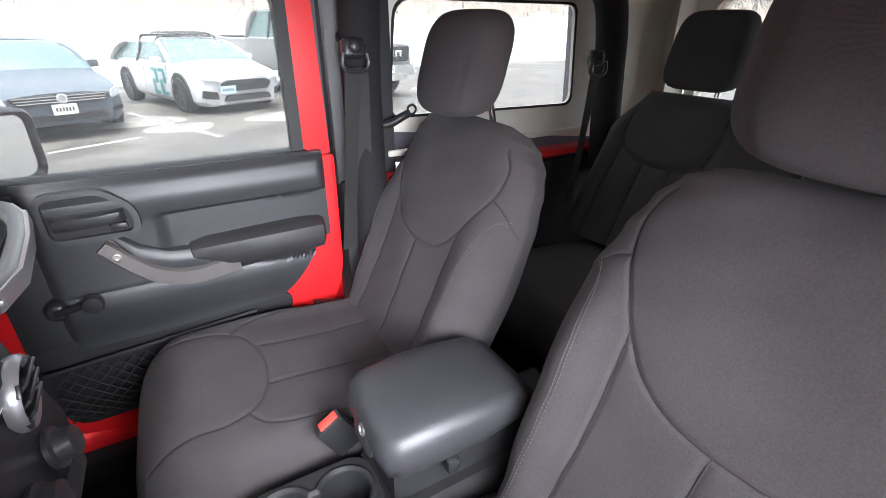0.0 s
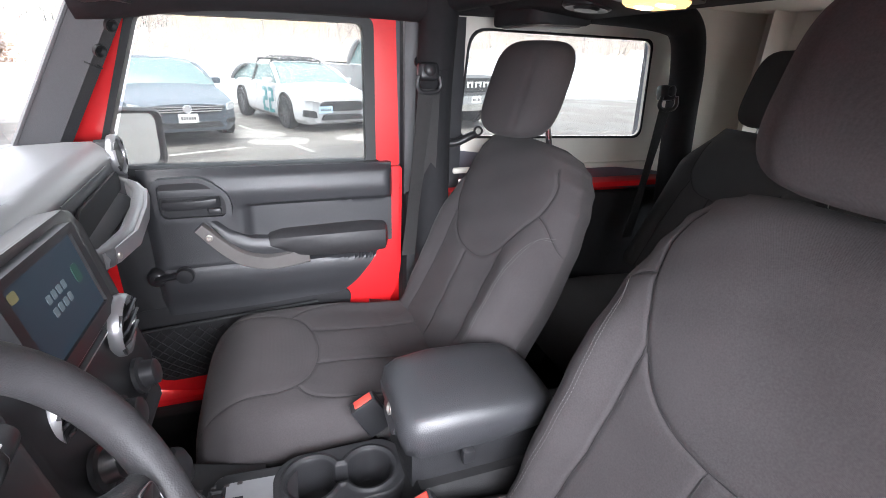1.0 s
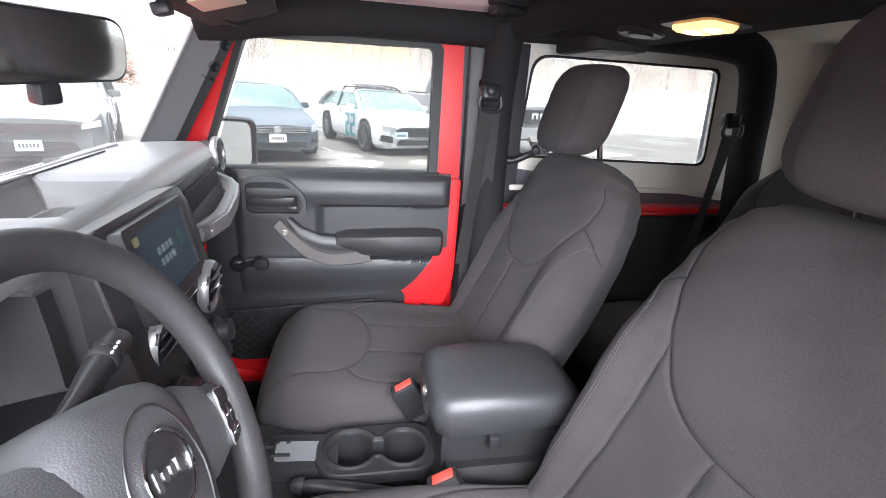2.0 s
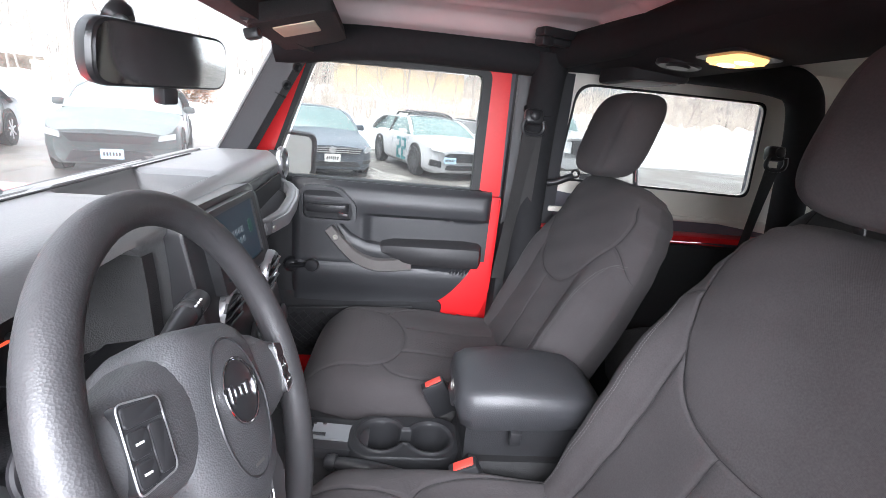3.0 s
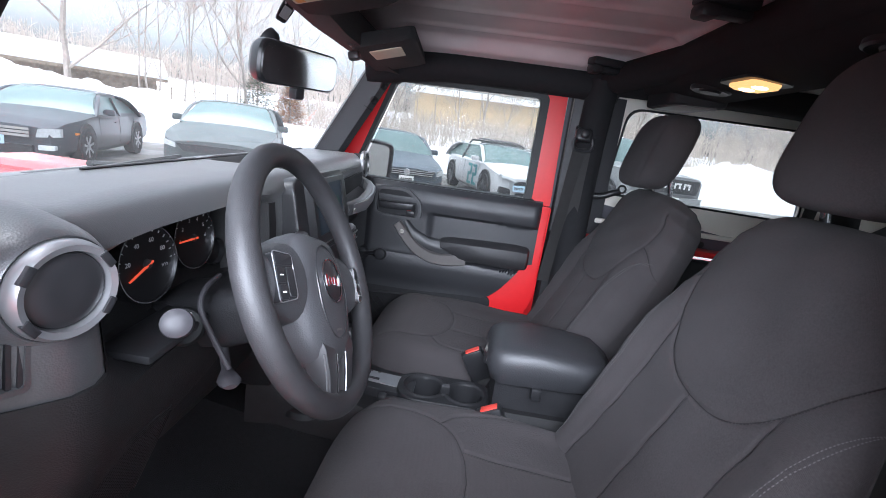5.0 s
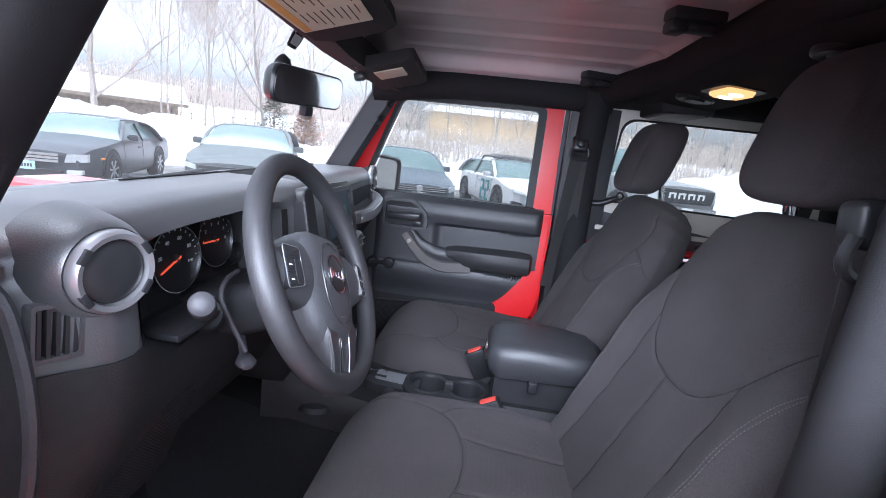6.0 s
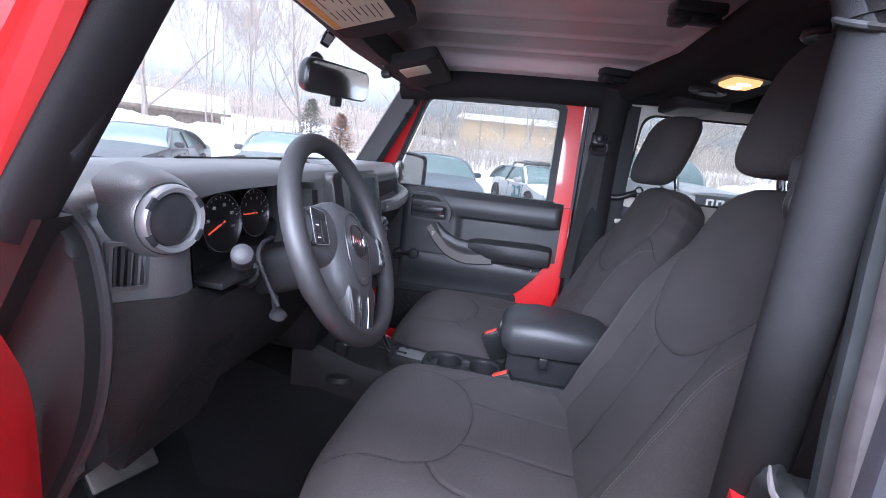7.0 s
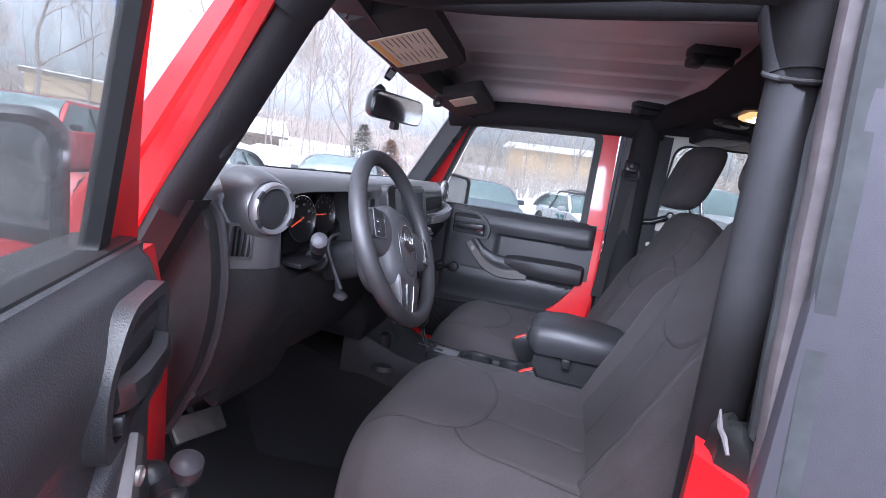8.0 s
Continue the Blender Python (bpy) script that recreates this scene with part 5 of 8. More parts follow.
for s in (-1, 1):
    rings = []
    for t, w0, w1, n0, n1 in ((0.045, -0.046, 0.05, -0.022, 0.014), (0.08, -0.044, 0.046, -0.02, 0.019), (0.105, -0.037, 0.037, -0.018, 0.017), (0.125, -0.031, 0.031, -0.016, 0.012), (0.143, -0.028, 0.028, -0.012, 0.005), (0.158, -0.03, 0.03, -0.008, 0.0)):
        mid, hw = (w0 + w1) / 2, (w1 - w0) / 2
        rings.append([W3(s * t, mid + hw * math.sin(q), n0 + (n1 - n0) * max(0.0, math.cos(q)) ** 0.55) for q in (-1.5708 + 3.1416 * j / 14 for j in range(15))] + [W3(s * t, mid, n0 - 0.004)])
    spoke = part("side_spoke", ring_loft(rings), HUB, wheel, "dark grained spoke with buttons", sharp=60)
    wm = wheel_m @ Matrix(((1, 0, 0, s * 0.108), (0, 0, -1, 0), (0, 1, 0, 0), (0, 0, 0, 1)))
    wm = wm @ Matrix.Translation((0, 0, 0.0045)) @ Matrix.Rotation(radians(s * 9), 4, 'Y')
    wm = wm @ Matrix.Diagonal((0.8, 0.95, 1, 1))
    part("button_pad", plate(rounded([(-0.0195, -0.0275), (0.0175, -0.0235), (0.0175, 0.0245), (-0.0195, 0.0275)], 0.006), wm, 0.004, 0.0126), BLACK, spoke)
    part("button_bezel", tube([wm @ Vector((a, b, 0.0126)) for a, b in rounded([(-0.02, -0.028), (0.018, -0.024), (0.018, 0.025), (-0.02, 0.028)], 0.006)], 0.0007, 6, closed=True), SILVER, spoke, "bright line round the buttons")
    cells = ((-0.018, 0.016, 0.011, 0.025), (-0.018, -0.001, -0.008, 0.009), (-0.018, -0.001, -0.025, -0.010), (0.001, 0.016, -0.008, 0.009), (0.001, 0.016, -0.022, -0.010)) if s > 0 else ((-0.018, 0.016, 0.012, 0.025), (-0.018, -0.001, -0.007, 0.010), (-0.018, -0.001, -0.025, -0.009), (0.001, 0.016, -0.022, 0.010))
    for c in cells:
        part("button", plate(rounded([(c[0], c[2]), (c[1], c[2]), (c[1], c[3]), (c[0], c[3])], 0.003, 3), wm, 0.006, 0.0136, 0.001), BLACK, spoke)
        if c[1] < 0.01 or s > 0 and c[3] < 0.01:
            mx, mz = (c[0] + c[1]) / 2, (c[2] + c[3]) / 2
            part("button_mark", plate([(mx - 0.0034, mz - 0.0007), (mx + 0.0034, mz - 0.0007), (mx + 0.0034, mz + 0.0007), (mx - 0.0034, mz + 0.0007)], wm, 0.0134, 0.014), WHITE_INK, spoke)
for s in (-1, 1):
    rings = []
    for t, x0, x1, n1 in ((-0.06, 0.014, 0.05, 0.012), (-0.08, 0.014, 0.047, 0.016), (-0.11, 0.013, 0.04, 0.012), (-0.135, 0.013, 0.036, 0.006), (-0.155, 0.013, 0.036, 0.0)):
        rings.append([W3(s * x, t, n) for x, n in ((x0, -0.012), (x0, n1 - 0.003), (x0 + 0.003, n1), (x1 - 0.003, n1), (x1, n1 - 0.004), (x1, -0.012))])
    spoke = part("lower_spoke", ring_loft(rings), SPOKE, wheel, "dark satin lower spoke")
    part("spoke_edge", tube([W3(s * x, t, n) for t, x, n in ((-0.088, 0.0135, 0.0155), (-0.11, 0.0125, 0.0125), (-0.135, 0.0125, 0.0065), (-0.15, 0.0125, 0.002))], 0.0013, 6), CHROME, spoke, "bright chrome edge")
    part("spoke_edge", tube([W3(s * x, t, n) for t, x, n in ((-0.085, 0.0465, 0.0135), (-0.11, 0.0405, 0.009), (-0.135, 0.0365, 0.003))], 0.001, 6), SILVER, spoke)
part("spoke_gap", ring_loft([[W3(x * k, t, n) for x, n in ((-0.015, -0.014), (-0.015, 0.0), (0.015, 0.0), (0.015, -0.014))] for t, k in ((-0.06, 1), (-0.155, 0.9))]), BLACK, wheel)
# column shroud, stalks
col = thing("steering_column", "black steering column shroud with stalks", "steering column", (-0.37, 0.36, 1.15))
ax = wheel_m.to_3x3() @ Vector((0, 1, 0))
ax.x = 0
rings = []
for t, w, h0, h1 in ((0.03, 0.045, -0.045, 0.035), (0.05, 0.055, -0.058, 0.03), (0.1, 0.056, -0.056, 0.025), (0.2, 0.058, -0.03, 0.044)):
    c = WC + ax * t + Vector((0, 0, -0.005))
    rings.append([c + Vector((a, 0, b)) for a, b in rounded([(-w, h0), (w, h0), (w, h1), (-w, h1)], 0.03, 4)])
part("shroud", ring_loft(rings), CONSOLE, col)


def stalk(p0, p1, p2, lab):
    st = part("stalk", tube(spline([p0, p1, p2], 5), [0.007, 0.007, 0.0075, 0.008, 0.009, 0.0105, 0.012, 0.013, 0.0135, 0.014, 0.0142], 14), BLACK, col, lab)
    d = (Vector(p2) - Vector(p1)).normalized()
    part("stalk_cap", lathe(Vector(p2), d, [(0.0145, -0.004), (0.0148, 0.016), (0.0138, 0.022), (0.009, 0.025), (0.003, 0.0255)], 24), BLACK if p2[0] > -0.4 else PALE_CAP, st)
    part("stalk_ring", lathe(Vector(p2) - d * 0.022, d, [(0.0138, 0), (0.0152, 0.002), (0.0152, 0.012), (0.0138, 0.014)], 20), MATT, st)
    for k in (-1, 0, 1):
        q = Vector(p2) - d * (0.012 + 0.008 * k) + Vector((0, -0.012, 0.013))
        part("stalk_mark", block(-0.002, 0.002, -0.001, 0.001, -0.001, 0.001, m=Matrix.Translation(q)), WHITE_INK, st)


stalk((-0.33, 0.335, 1.215), (-0.27, 0.335, 1.222), (-0.212, 0.34, 1.226), "black wiper stalk with white marks")
stalk((-0.425, 0.397, 1.153), (-0.482, 0.362, 1.185), (-0.541, 0.3265, 1.2185), "black turn-signal stalk with pale end")
part("stalk_socket", lathe((-0.455, 0.379, 1.170), (-0.75, -0.46, 0.43), [(0.024, -0.02), (0.024, 0.0), (0.021, 0.004), (0.016, 0.002)], 24), RUBBER, col, "black socket of the stalk")
part("tilt_lever", tube(spline([(-0.40, 0.36, 1.125), (-0.435, 0.335, 1.112), (-0.462, 0.314, 1.105)], 5), [0.006] * 6 + [0.009, 0.012, 0.014, 0.013, 0.007], 10, flat=0.5), PALE_CAP, col, "grey tilt lever")
part("ignition_cover", tube(spline([(-0.39, 0.372, 1.216), (-0.43, 0.366, 1.213), (-0.452, 0.359, 1.196), (-0.452, 0.343, 1.16), (-0.449, 0.324, 1.121)], 6), 0.0035, 8), PALE_CAP, col)

# ---- dashboard ----
dash = thing("dashboard", "black grained dashboard with gauges, round vents and screen", "dashboard", (0, 0.5, 1.1))


def dash_ring(x):
    """Profile of the pad and lower fascia at x: the instrument binnacle is a hollow under its hood."""
    inb = smooth((x + 0.60) / 0.11) * smooth((-0.195 - x) / 0.04)
    hump = math.exp(-((x + 0.37) / 0.2) ** 4)
    mid = smooth((x + 0.16) / 0.03) * smooth((0.17 - x) / 0.03)
    endr = smooth((abs(x) - 0.60) / 0.1)
    tray_in = smooth((x + 0.09) / 0.014) * smooth((0.145 - x) / 0.014)
    ctr = smooth((x - 0.17) / 0.04)
    P = [(0.66, 1.29), (0.62, 1.318 - 0.02 * endr), (0.55, 1.328 - 0.025 * endr + 0.004 * tray_in), (0.535, 1.327 - 0.025 * endr - 0.05 * tray_in), (0.418 + 0.02 * hump * (1 - tray_in), 1.330 + 0.003 * hump - 0.033 * endr - 0.05 * tray_in), (0.407 + 0.008 * hump, 1.3275 + 0.004 * hump - 0.035 * endr),
         (0.396, 1.322 + 0.003 * hump - 0.035 * endr), (0.387, 1.3145 - 0.036 * endr), (0.3805 + 0.01 * endr, 1.305 + 0.002 * inb - 0.038 * endr), (0.378 + 0.01 * endr, 1.296 + 0.005 * inb - 0.035 * endr),
         (0.383 + 0.006 * inb, 1.288 + 0.012 * inb - 0.03 * endr),
         (0.382 + 0.08 * inb, 1.281 - 0.03 * endr + 0.014 * inb), (0.378 + 0.09 * inb, 1.24), (0.376 + 0.07 * inb, 1.18 - 0.01 * inb), (0.376 + 0.01 * inb, 1.15),
         (0.385 + 0.02 * ctr, 1.10), (0.40 + 0.05 * ctr - 0.0 * mid, 1.06), (0.44 + 0.06 * ctr - 0.06 * mid, 0.98), (0.50 - 0.1 * mid, 0.92 - 0.03 * mid), (0.66, 0.90), (0.70, 1.1)]
    back = 0.05 * smooth((-0.605 - x) / 0.075)
    return [sk(x, y + 0.03 + (back if y < 0.43 else 0.0), z) for y, z in P]


xs = sorted([-0.70 + 0.004 * k for k in range(15)] + [-0.64 + 0.02 * k for k in range(66)] + [0.68, 0.695, 0.70] + [-0.09 + 0.0035 * k for k in range(1, 5)] + [0.131 + 0.0035 * k for k in range(4)])
part("pad", ring_loft([dash_ring(x) for x in xs]), DASH, dash, sharp=50)
# darker sheet laid just in front of the pad's hollow
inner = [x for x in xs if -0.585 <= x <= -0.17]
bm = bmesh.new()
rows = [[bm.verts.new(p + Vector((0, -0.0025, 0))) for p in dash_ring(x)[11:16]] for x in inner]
for a, b in zip(rows, rows[1:]):
    for k in range(4):
        bm.faces.new((a[k], a[k + 1], b[k + 1], b[k]))
part("binnacle_sheet", bm, KNEE, dash, "dark sheet over the hollow behind the gauges", sharp=50)
# lower fascia in darker plastic, slightly proud of the pad
def low_ring(x):
    pts = dash_ring(x)
    keep = [p for p in pts if p.z <= 1.185]
    return [p + Vector((0, -0.004, -0.001)) for p in keep[:-1]] + [keep[-1] + Vector((0, 0, 0.05))]


part("lower_fascia", ring_loft([low_ring(x) for x in xs if -0.695 <= x <= 0.66]), KNEE, dash, "dark lower fascia", sharp=50)
# end cap towards the driver's door
em = axes((-0.70, 0, 0), (0, 1, 0), (0, 0, 1))
cap = rounded([(0.475, 1.285, 0.03), (0.40, 1.28, 0.04), (0.378, 1.18, 0.1), (0.392, 1.06, 0.1), (0.458, 0.93, 0.06), (0.5, 0.86, 0.02), (0.64, 0.86, 0.02), (0.64, 1.285, 0.02)], 0.04, 6)
part("end_cap", plate(cap, em, 0.014, -0.02, 0.008), KNEE, dash, "black end cap with a long groove")
part("end_groove", tube(spline([(-0.7225, 0.487, 1.19), (-0.7225, 0.488, 1.1), (-0.7225, 0.478, 1.005)], 6), 0.0035, 6), GREY_SATIN, dash)
part("end_lip", tube([(-0.695, a, b) for a, b in cap[4:34]], 0.007, 8), TRIM, dash)
# top features: defrost grille, tray, corner grille
bm = bmesh.new()
for k in range(26):
    q = -1 + 2 * (k + 0.5) / 26
    block(-0.0011, 0.0011, -0.05 * math.sqrt(1 - q * q), 0.05 * math.sqrt(1 - q * q), 0.0, 0.004, m=Matrix.Translation(sk(-0.51, 0.60, 1.312) + Vector((0.062 * q, 0, 0.003))), bm=bm)
part("speaker_grille", bm, MATT, dash, "slotted speaker grille")
part("speaker_rim", tube([sk(-0.51, 0.60, 1.315) + Vector((0.066 * math.cos(t), 0.053 * math.sin(t), 0)) for t in (2 * math.pi * k / 40 for k in range(40))], 0.004, 8, closed=True), DASH, dash)
part("tray_mat", block(-0.068, 0.125, 0.455, 0.555, 1.2795, 1.283, 0.002), RUBBER, dash)
part("panel_seam", tube([sk(-0.4 + 0.04 * k, 0.577 if k < 21 else 0.56, 1.3295) for k in range(21)], 0.0016, 5), MATT, dash)
part("defrost_slot", block(-0.45, 0.45, -0.006, 0.006, -0.002, 0.003, 0.002, m=Matrix.Translation(sk(0, 0.605, 1.322)) @ Matrix.Rotation(math.atan(LEAN_Y), 4, 'Z')), MATT, dash)


def round_vent(c, nrm, r, lab, open_face):
    z = Vector(nrm).normalized()
    v = part("air_vent", lathe(c, nrm, [(r * 1.02, 0.0), (r * 1.06, 0.006), (r * 1.04, 0.012), (r * 0.97, 0.0165), (r * 0.84, 0.015), (r * 0.80, 0.006)], 44), SILVER, dash, lab)
    if not open_face and c.x < 0:
        part("vent_pod", lathe(c, nrm, [(r * 1.5, -0.06), (r * 1.42, -0.03), (r * 1.28, -0.01), (r * 1.16, 0.001), (r * 1.1, 0.004), (r * 1.03, 0.001)], 44), DASH, v, "rounded black pod round the vent")
    part("vent_bowl", lathe(c + z * 0.004, nrm, [(r * 0.82, -0.03), (r * 0.82, 0.004), (r * 0.5, 0.001), (0.004, 0.0)], 36), MATT, v)
    q = z.to_track_quat('Z', 'Y').to_matrix()
    if open_face:
        for k in (-1, 0, 1):
            yy = k * r * 0.42
            hw = math.sqrt(max((r * 0.8) ** 2 - yy ** 2, 0))
            m = Matrix.Translation(c + z * 0.016) @ q.to_4x4() @ Matrix.Rotation(radians(35), 4, 'X')
            part("vane", block(-hw, hw, yy - 0.012, yy + 0.012, -0.002, 0.002, 0.0015, m=Matrix.Translation(c + z * 0.014) @ q.to_4x4() @ Matrix.Translation((0, yy, 0)) @ Matrix.Rotation(radians(40), 4, 'X') @ Matrix.Translation((0, -yy, 0))), BLACK, v)
    else:
        part("vent_disc", lathe(c + z * 0.004, nrm, [(r * 0.79, 0), (r * 0.78, 0.006), (r * 0.6, 0.009), (r * 0.2, 0.008), (0.003, 0.008)], 40), BLACK, v, "closed black vent disc")
    for a in (0.6, 2.54, 3.74, 5.68):
        d = q @ Vector((math.cos(a), math.sin(a), 0))
        m = Matrix.Translation(c + z * 0.0165 + d * r * 0.93) @ axes((0, 0, 0), d, z.cross(d)).to_3x3().to_4x4()
        part("ring_gap", block(-r * 0.085, r * 0.085, -0.0075, 0.0075, -0.004, 0.0005, 0.0008, m=m), BLACK, v)
    return v


round_vent(Vector((-0.620, 0.372, 1.275)), (-0.2, -1, -0.02), 0.039, "closed round vent in a silver ring", False)
round_vent(sk(0.61, 0.414, 1.298), (0.05, -1, 0.05), 0.042, "round vent in a silver ring", False)
round_vent(Vector((0.10, 0.350, 1.158)), (0.05, -1, -0.08), 0.042, "open round vent with black vanes", True)
round_vent(Vector((-0.066, 0.362, 1.152)), (0.0, -1, -0.08), 0.039, "open round vent with black vanes", True)
# square vent near the door
vm = axes(Vector((-0.655, 0.394, 1.222)), (1, -0.35, -0.1), (0.15, 0, 1)) @ Matrix.Diagonal((0.7, 0.85, 1, 1))
part("side_vent_frame", hole_plate(rounded([(-0.03, -0.032), (0.03, -0.032), (0.03, 0.032), (-0.03, 0.032)], 0.006), rounded([(-0.025, -0.027), (0.025, -0.027), (0.025, 0.027), (-0.025, 0.027)], 0.004), vm, -0.02, 0.006), DASH, dash)
part("side_vent_back", plate([(-0.026, -0.028), (0.026, -0.028), (0.026, 0.028), (-0.026, 0.028)], vm, -0.012, -0.01), MATT, dash)
for k in range(5):
    part("side_vent_slat", plate([(-0.022 + 0.0105 * k, -0.027), (-0.017 + 0.0105 * k, -0.027), (-0.017 + 0.0105 * k, 0.027), (-0.022 + 0.0105 * k, 0.027)], vm, -0.01, 0.003), BLACK, dash)


# gauges
def gauge(x, r, hand, marks):
    c = sk(x, 0.474 + 0.135 * (x + 0.332), 1.242)
    nrm = Vector((-0.04, -1, 0.10)).normalized()
    g = part("gauge", lathe(c, nrm, [(r, -0.01), (r, 0.006), (r * 0.985, 0.0095), (r * 0.96, 0.0095), (r * 0.945, 0.004)], 48), CHROME, dash, "round gauge in a thin chrome ring")
    m = axes(c + nrm * 0.002, Vector((1, -0.04, 0)), Vector((0, 0, 1)))
    part("dial", lathe(c, nrm, [(r * 0.945, 0.0), (r * 0.945, 0.0048), (0.002, 0.005)], 40), DIAL, g)
    bm = bmesh.new()
    for k in range(marks):
        a = radians(225 - 270 * k / (marks - 1))
        for r0, r1, w in ((0.83, 0.9, 0.0004),):
            d, e = Vector((math.cos(a), math.sin(a))), Vector((-math.sin(a), math.cos(a)))
            plate([tuple(d * r * r0 + e * w), tuple(d * r * r0 - e * w), tuple(d * r * r1 - e * w), tuple(d * r * r1 + e * w)], m, 0.002, 0.003, bm=bm)
    part("dial_scale", bm, DIAL_INK, g)
    a = radians(hand)
    d, e = Vector((math.cos(a), math.sin(a))), Vector((-math.sin(a), math.cos(a)))
    part("needle", plate([tuple(-d * r * 0.15 + e * 0.0014), tuple(-d * r * 0.15 - e * 0.0014), tuple(d * r * 0.7 - e * 0.0008), tuple(d * r * 0.7 + e * 0.0008)], m, 0.005, 0.007), NEEDLE, g, "glowing red needle")
    part("needle_hub", lathe(c + nrm * 0.004, nrm, [(r * 0.13, 0), (r * 0.12, 0.004), (0.002, 0.005)], 20), BLACK, g)
    return g, m, r


def letters(text, size, m, mat, parent, name="figure"):
    cu = bpy.data.curves.new(name, 'FONT')
    cu.body, cu.size, cu.align_x, cu.align_y, cu.extrude = text, size, 'CENTER', 'CENTER', 0.0003
    tmp = bpy.data.objects.new(name, cu)
    scene.collection.objects.link(tmp)
    me = bpy.data.meshes.new_from_object(tmp.evaluated_get(bpy.context.evaluated_depsgraph_get()))
    bpy.data.objects.remove(tmp)
    me.transform(m)
    me.materials.append(mat)
    ob = new(name, me)
    ob.parent = parent
    ob.matrix_parent_inverse = parent.matrix_basis.inverted()
    return ob


g1, m1, r1 = gauge(-0.458, 0.046, 205, 19)
g2, m2, r2 = gauge(-0.332, 0.044, 180, 15)
for k, txt in enumerate(("0", "20", "40", "60", "80", "100")):
    a = radians(215 - 250 * k / 5.4)
    letters(txt, 0.0075, m1 @ Matrix.Translation((0.62 * r1 * math.cos(a), 0.62 * r1 * math.sin(a), 0.0035)), DIAL_INK, g1)
for k in range(8):
    a = radians(215 - 250 * k / 7)
    letters(str(k), 0.0075, m2 @ Matrix.Translation((0.62 * r2 * math.cos(a), 0.62 * r2 * math.sin(a), 0.0035)), DIAL_INK, g2)
letters("E  31", 0.012, m1 @ Matrix.Translation((-0.004, -0.6 * r1, 0.0035)), GREEN, g1, "display")
letters("P R N D", 0.0085, m2 @ Matrix.Translation((-0.002, -0.48 * r2, 0.0035)), GREEN, g2, "display")
for x, r in ((-0.365, 0.0), (-0.262, 0.022)):
    if r:
        c = sk(x, 0.48, 1.205)
        gg = part("small_gauge", lathe(c, (-0.04, -1, 0.1), [(r, -0.01), (r, 0.006), (r * 0.93, 0.01), (r * 0.9, 0.002), (0.002, 0.002)], 32), BLACK, dash)
part("cluster_ledge", block(-0.54, -0.2, 0.0, 0.06, -0.006, 0.004, 0.003, m=Matrix.Translation((0, 0.395, 1.172)) @ Matrix(((1, 0, 0, 0), (LEAN_Y, 1, 0, 0), (0, 0, 1, 0), (0, 0, 0, 1)))), BLACK, dash)

# centre stack: screen and controls
cm = axes((0.0, 0.366, 1.252), (1, 0.0, 0), (0, 0.2, 1))
part("stack_face", plate(rounded([(-0.15, -0.21), (0.16, -0.21), (0.155, 0.07), (-0.14, 0.07)], 0.03), cm, -0.06, -0.004, 0.006), BLACK, dash, "black centre stack panel")
sc = part("screen_bezel", hole_plate(rounded([(-0.098, -0.064), (0.098, -0.064), (0.098, 0.06), (-0.098, 0.06)], 0.006), rounded([(-0.082, -0.048), (0.082, -0.048), (0.082, 0.05), (-0.082, 0.05)], 0.003), cm, -0.01, 0.012), BLACK, dash, "glossy black screen surround")
part("screen", plate([(-0.082, -0.048), (0.082, -0.048), (0.082, 0.05), (-0.082, 0.05)], cm, -0.004, 0.008), SCREEN_GLOW, sc, "lit touch screen with small icons")
for i in range(4):
    for j in range(2):
        part("icon", plate(rounded([(-0.024 + 0.013 * i, -0.012 + 0.016 * j), (-0.015 + 0.013 * i, -0.012 + 0.016 * j), (-0.015 + 0.013 * i, -0.002 + 0.016 * j), (-0.024 + 0.013 * i, -0.002 + 0.016 * j)], 0.002, 2), cm, 0.008, 0.0086), SCREEN_ICON, sc)
part("screen_patch", plate(rounded([(-0.075, 0.032), (-0.06, 0.032), (-0.06, 0.043), (-0.075, 0.043)], 0.003, 2), cm, 0.008, 0.0086), SCREEN_YELLOW, sc)
part("screen_patch", plate(rounded([(0.048, -0.005), (0.064, -0.005), (0.064, 0.018), (0.048, 0.018)], 0.005, 2), cm, 0.008, 0.0086), SCREEN_GREEN, sc)
for k in range(2):
    part("chrome_line", plate([(-0.095, -0.070 - 0.012 * k), (0.095, -0.070 - 0.012 * k), (0.095, -0.072 - 0.012 * k), (-0.095, -0.072 - 0.012 * k)], cm, -0.004, 0.004), SILVER, dash)
for k in (-0.085, 0.0, 0.085):
    part("climate_knob", lathe(cm @ Vector((k, -0.175, -0.002)), cm.to_3x3() @ Vector((0, 0, 1)), [(0.026, 0), (0.026, 0.006), (0.02, 0.008), (0.018, 0.024), (0.014, 0.026)], 26), BLACK, dash, "black climate knob")
part("switch_strip", plate(rounded([(-0.12, -0.205), (0.12, -0.205), (0.12, -0.235), (-0.12, -0.235)], 0.005), cm, -0.03, 0.0, 0.003), MATT, dash)

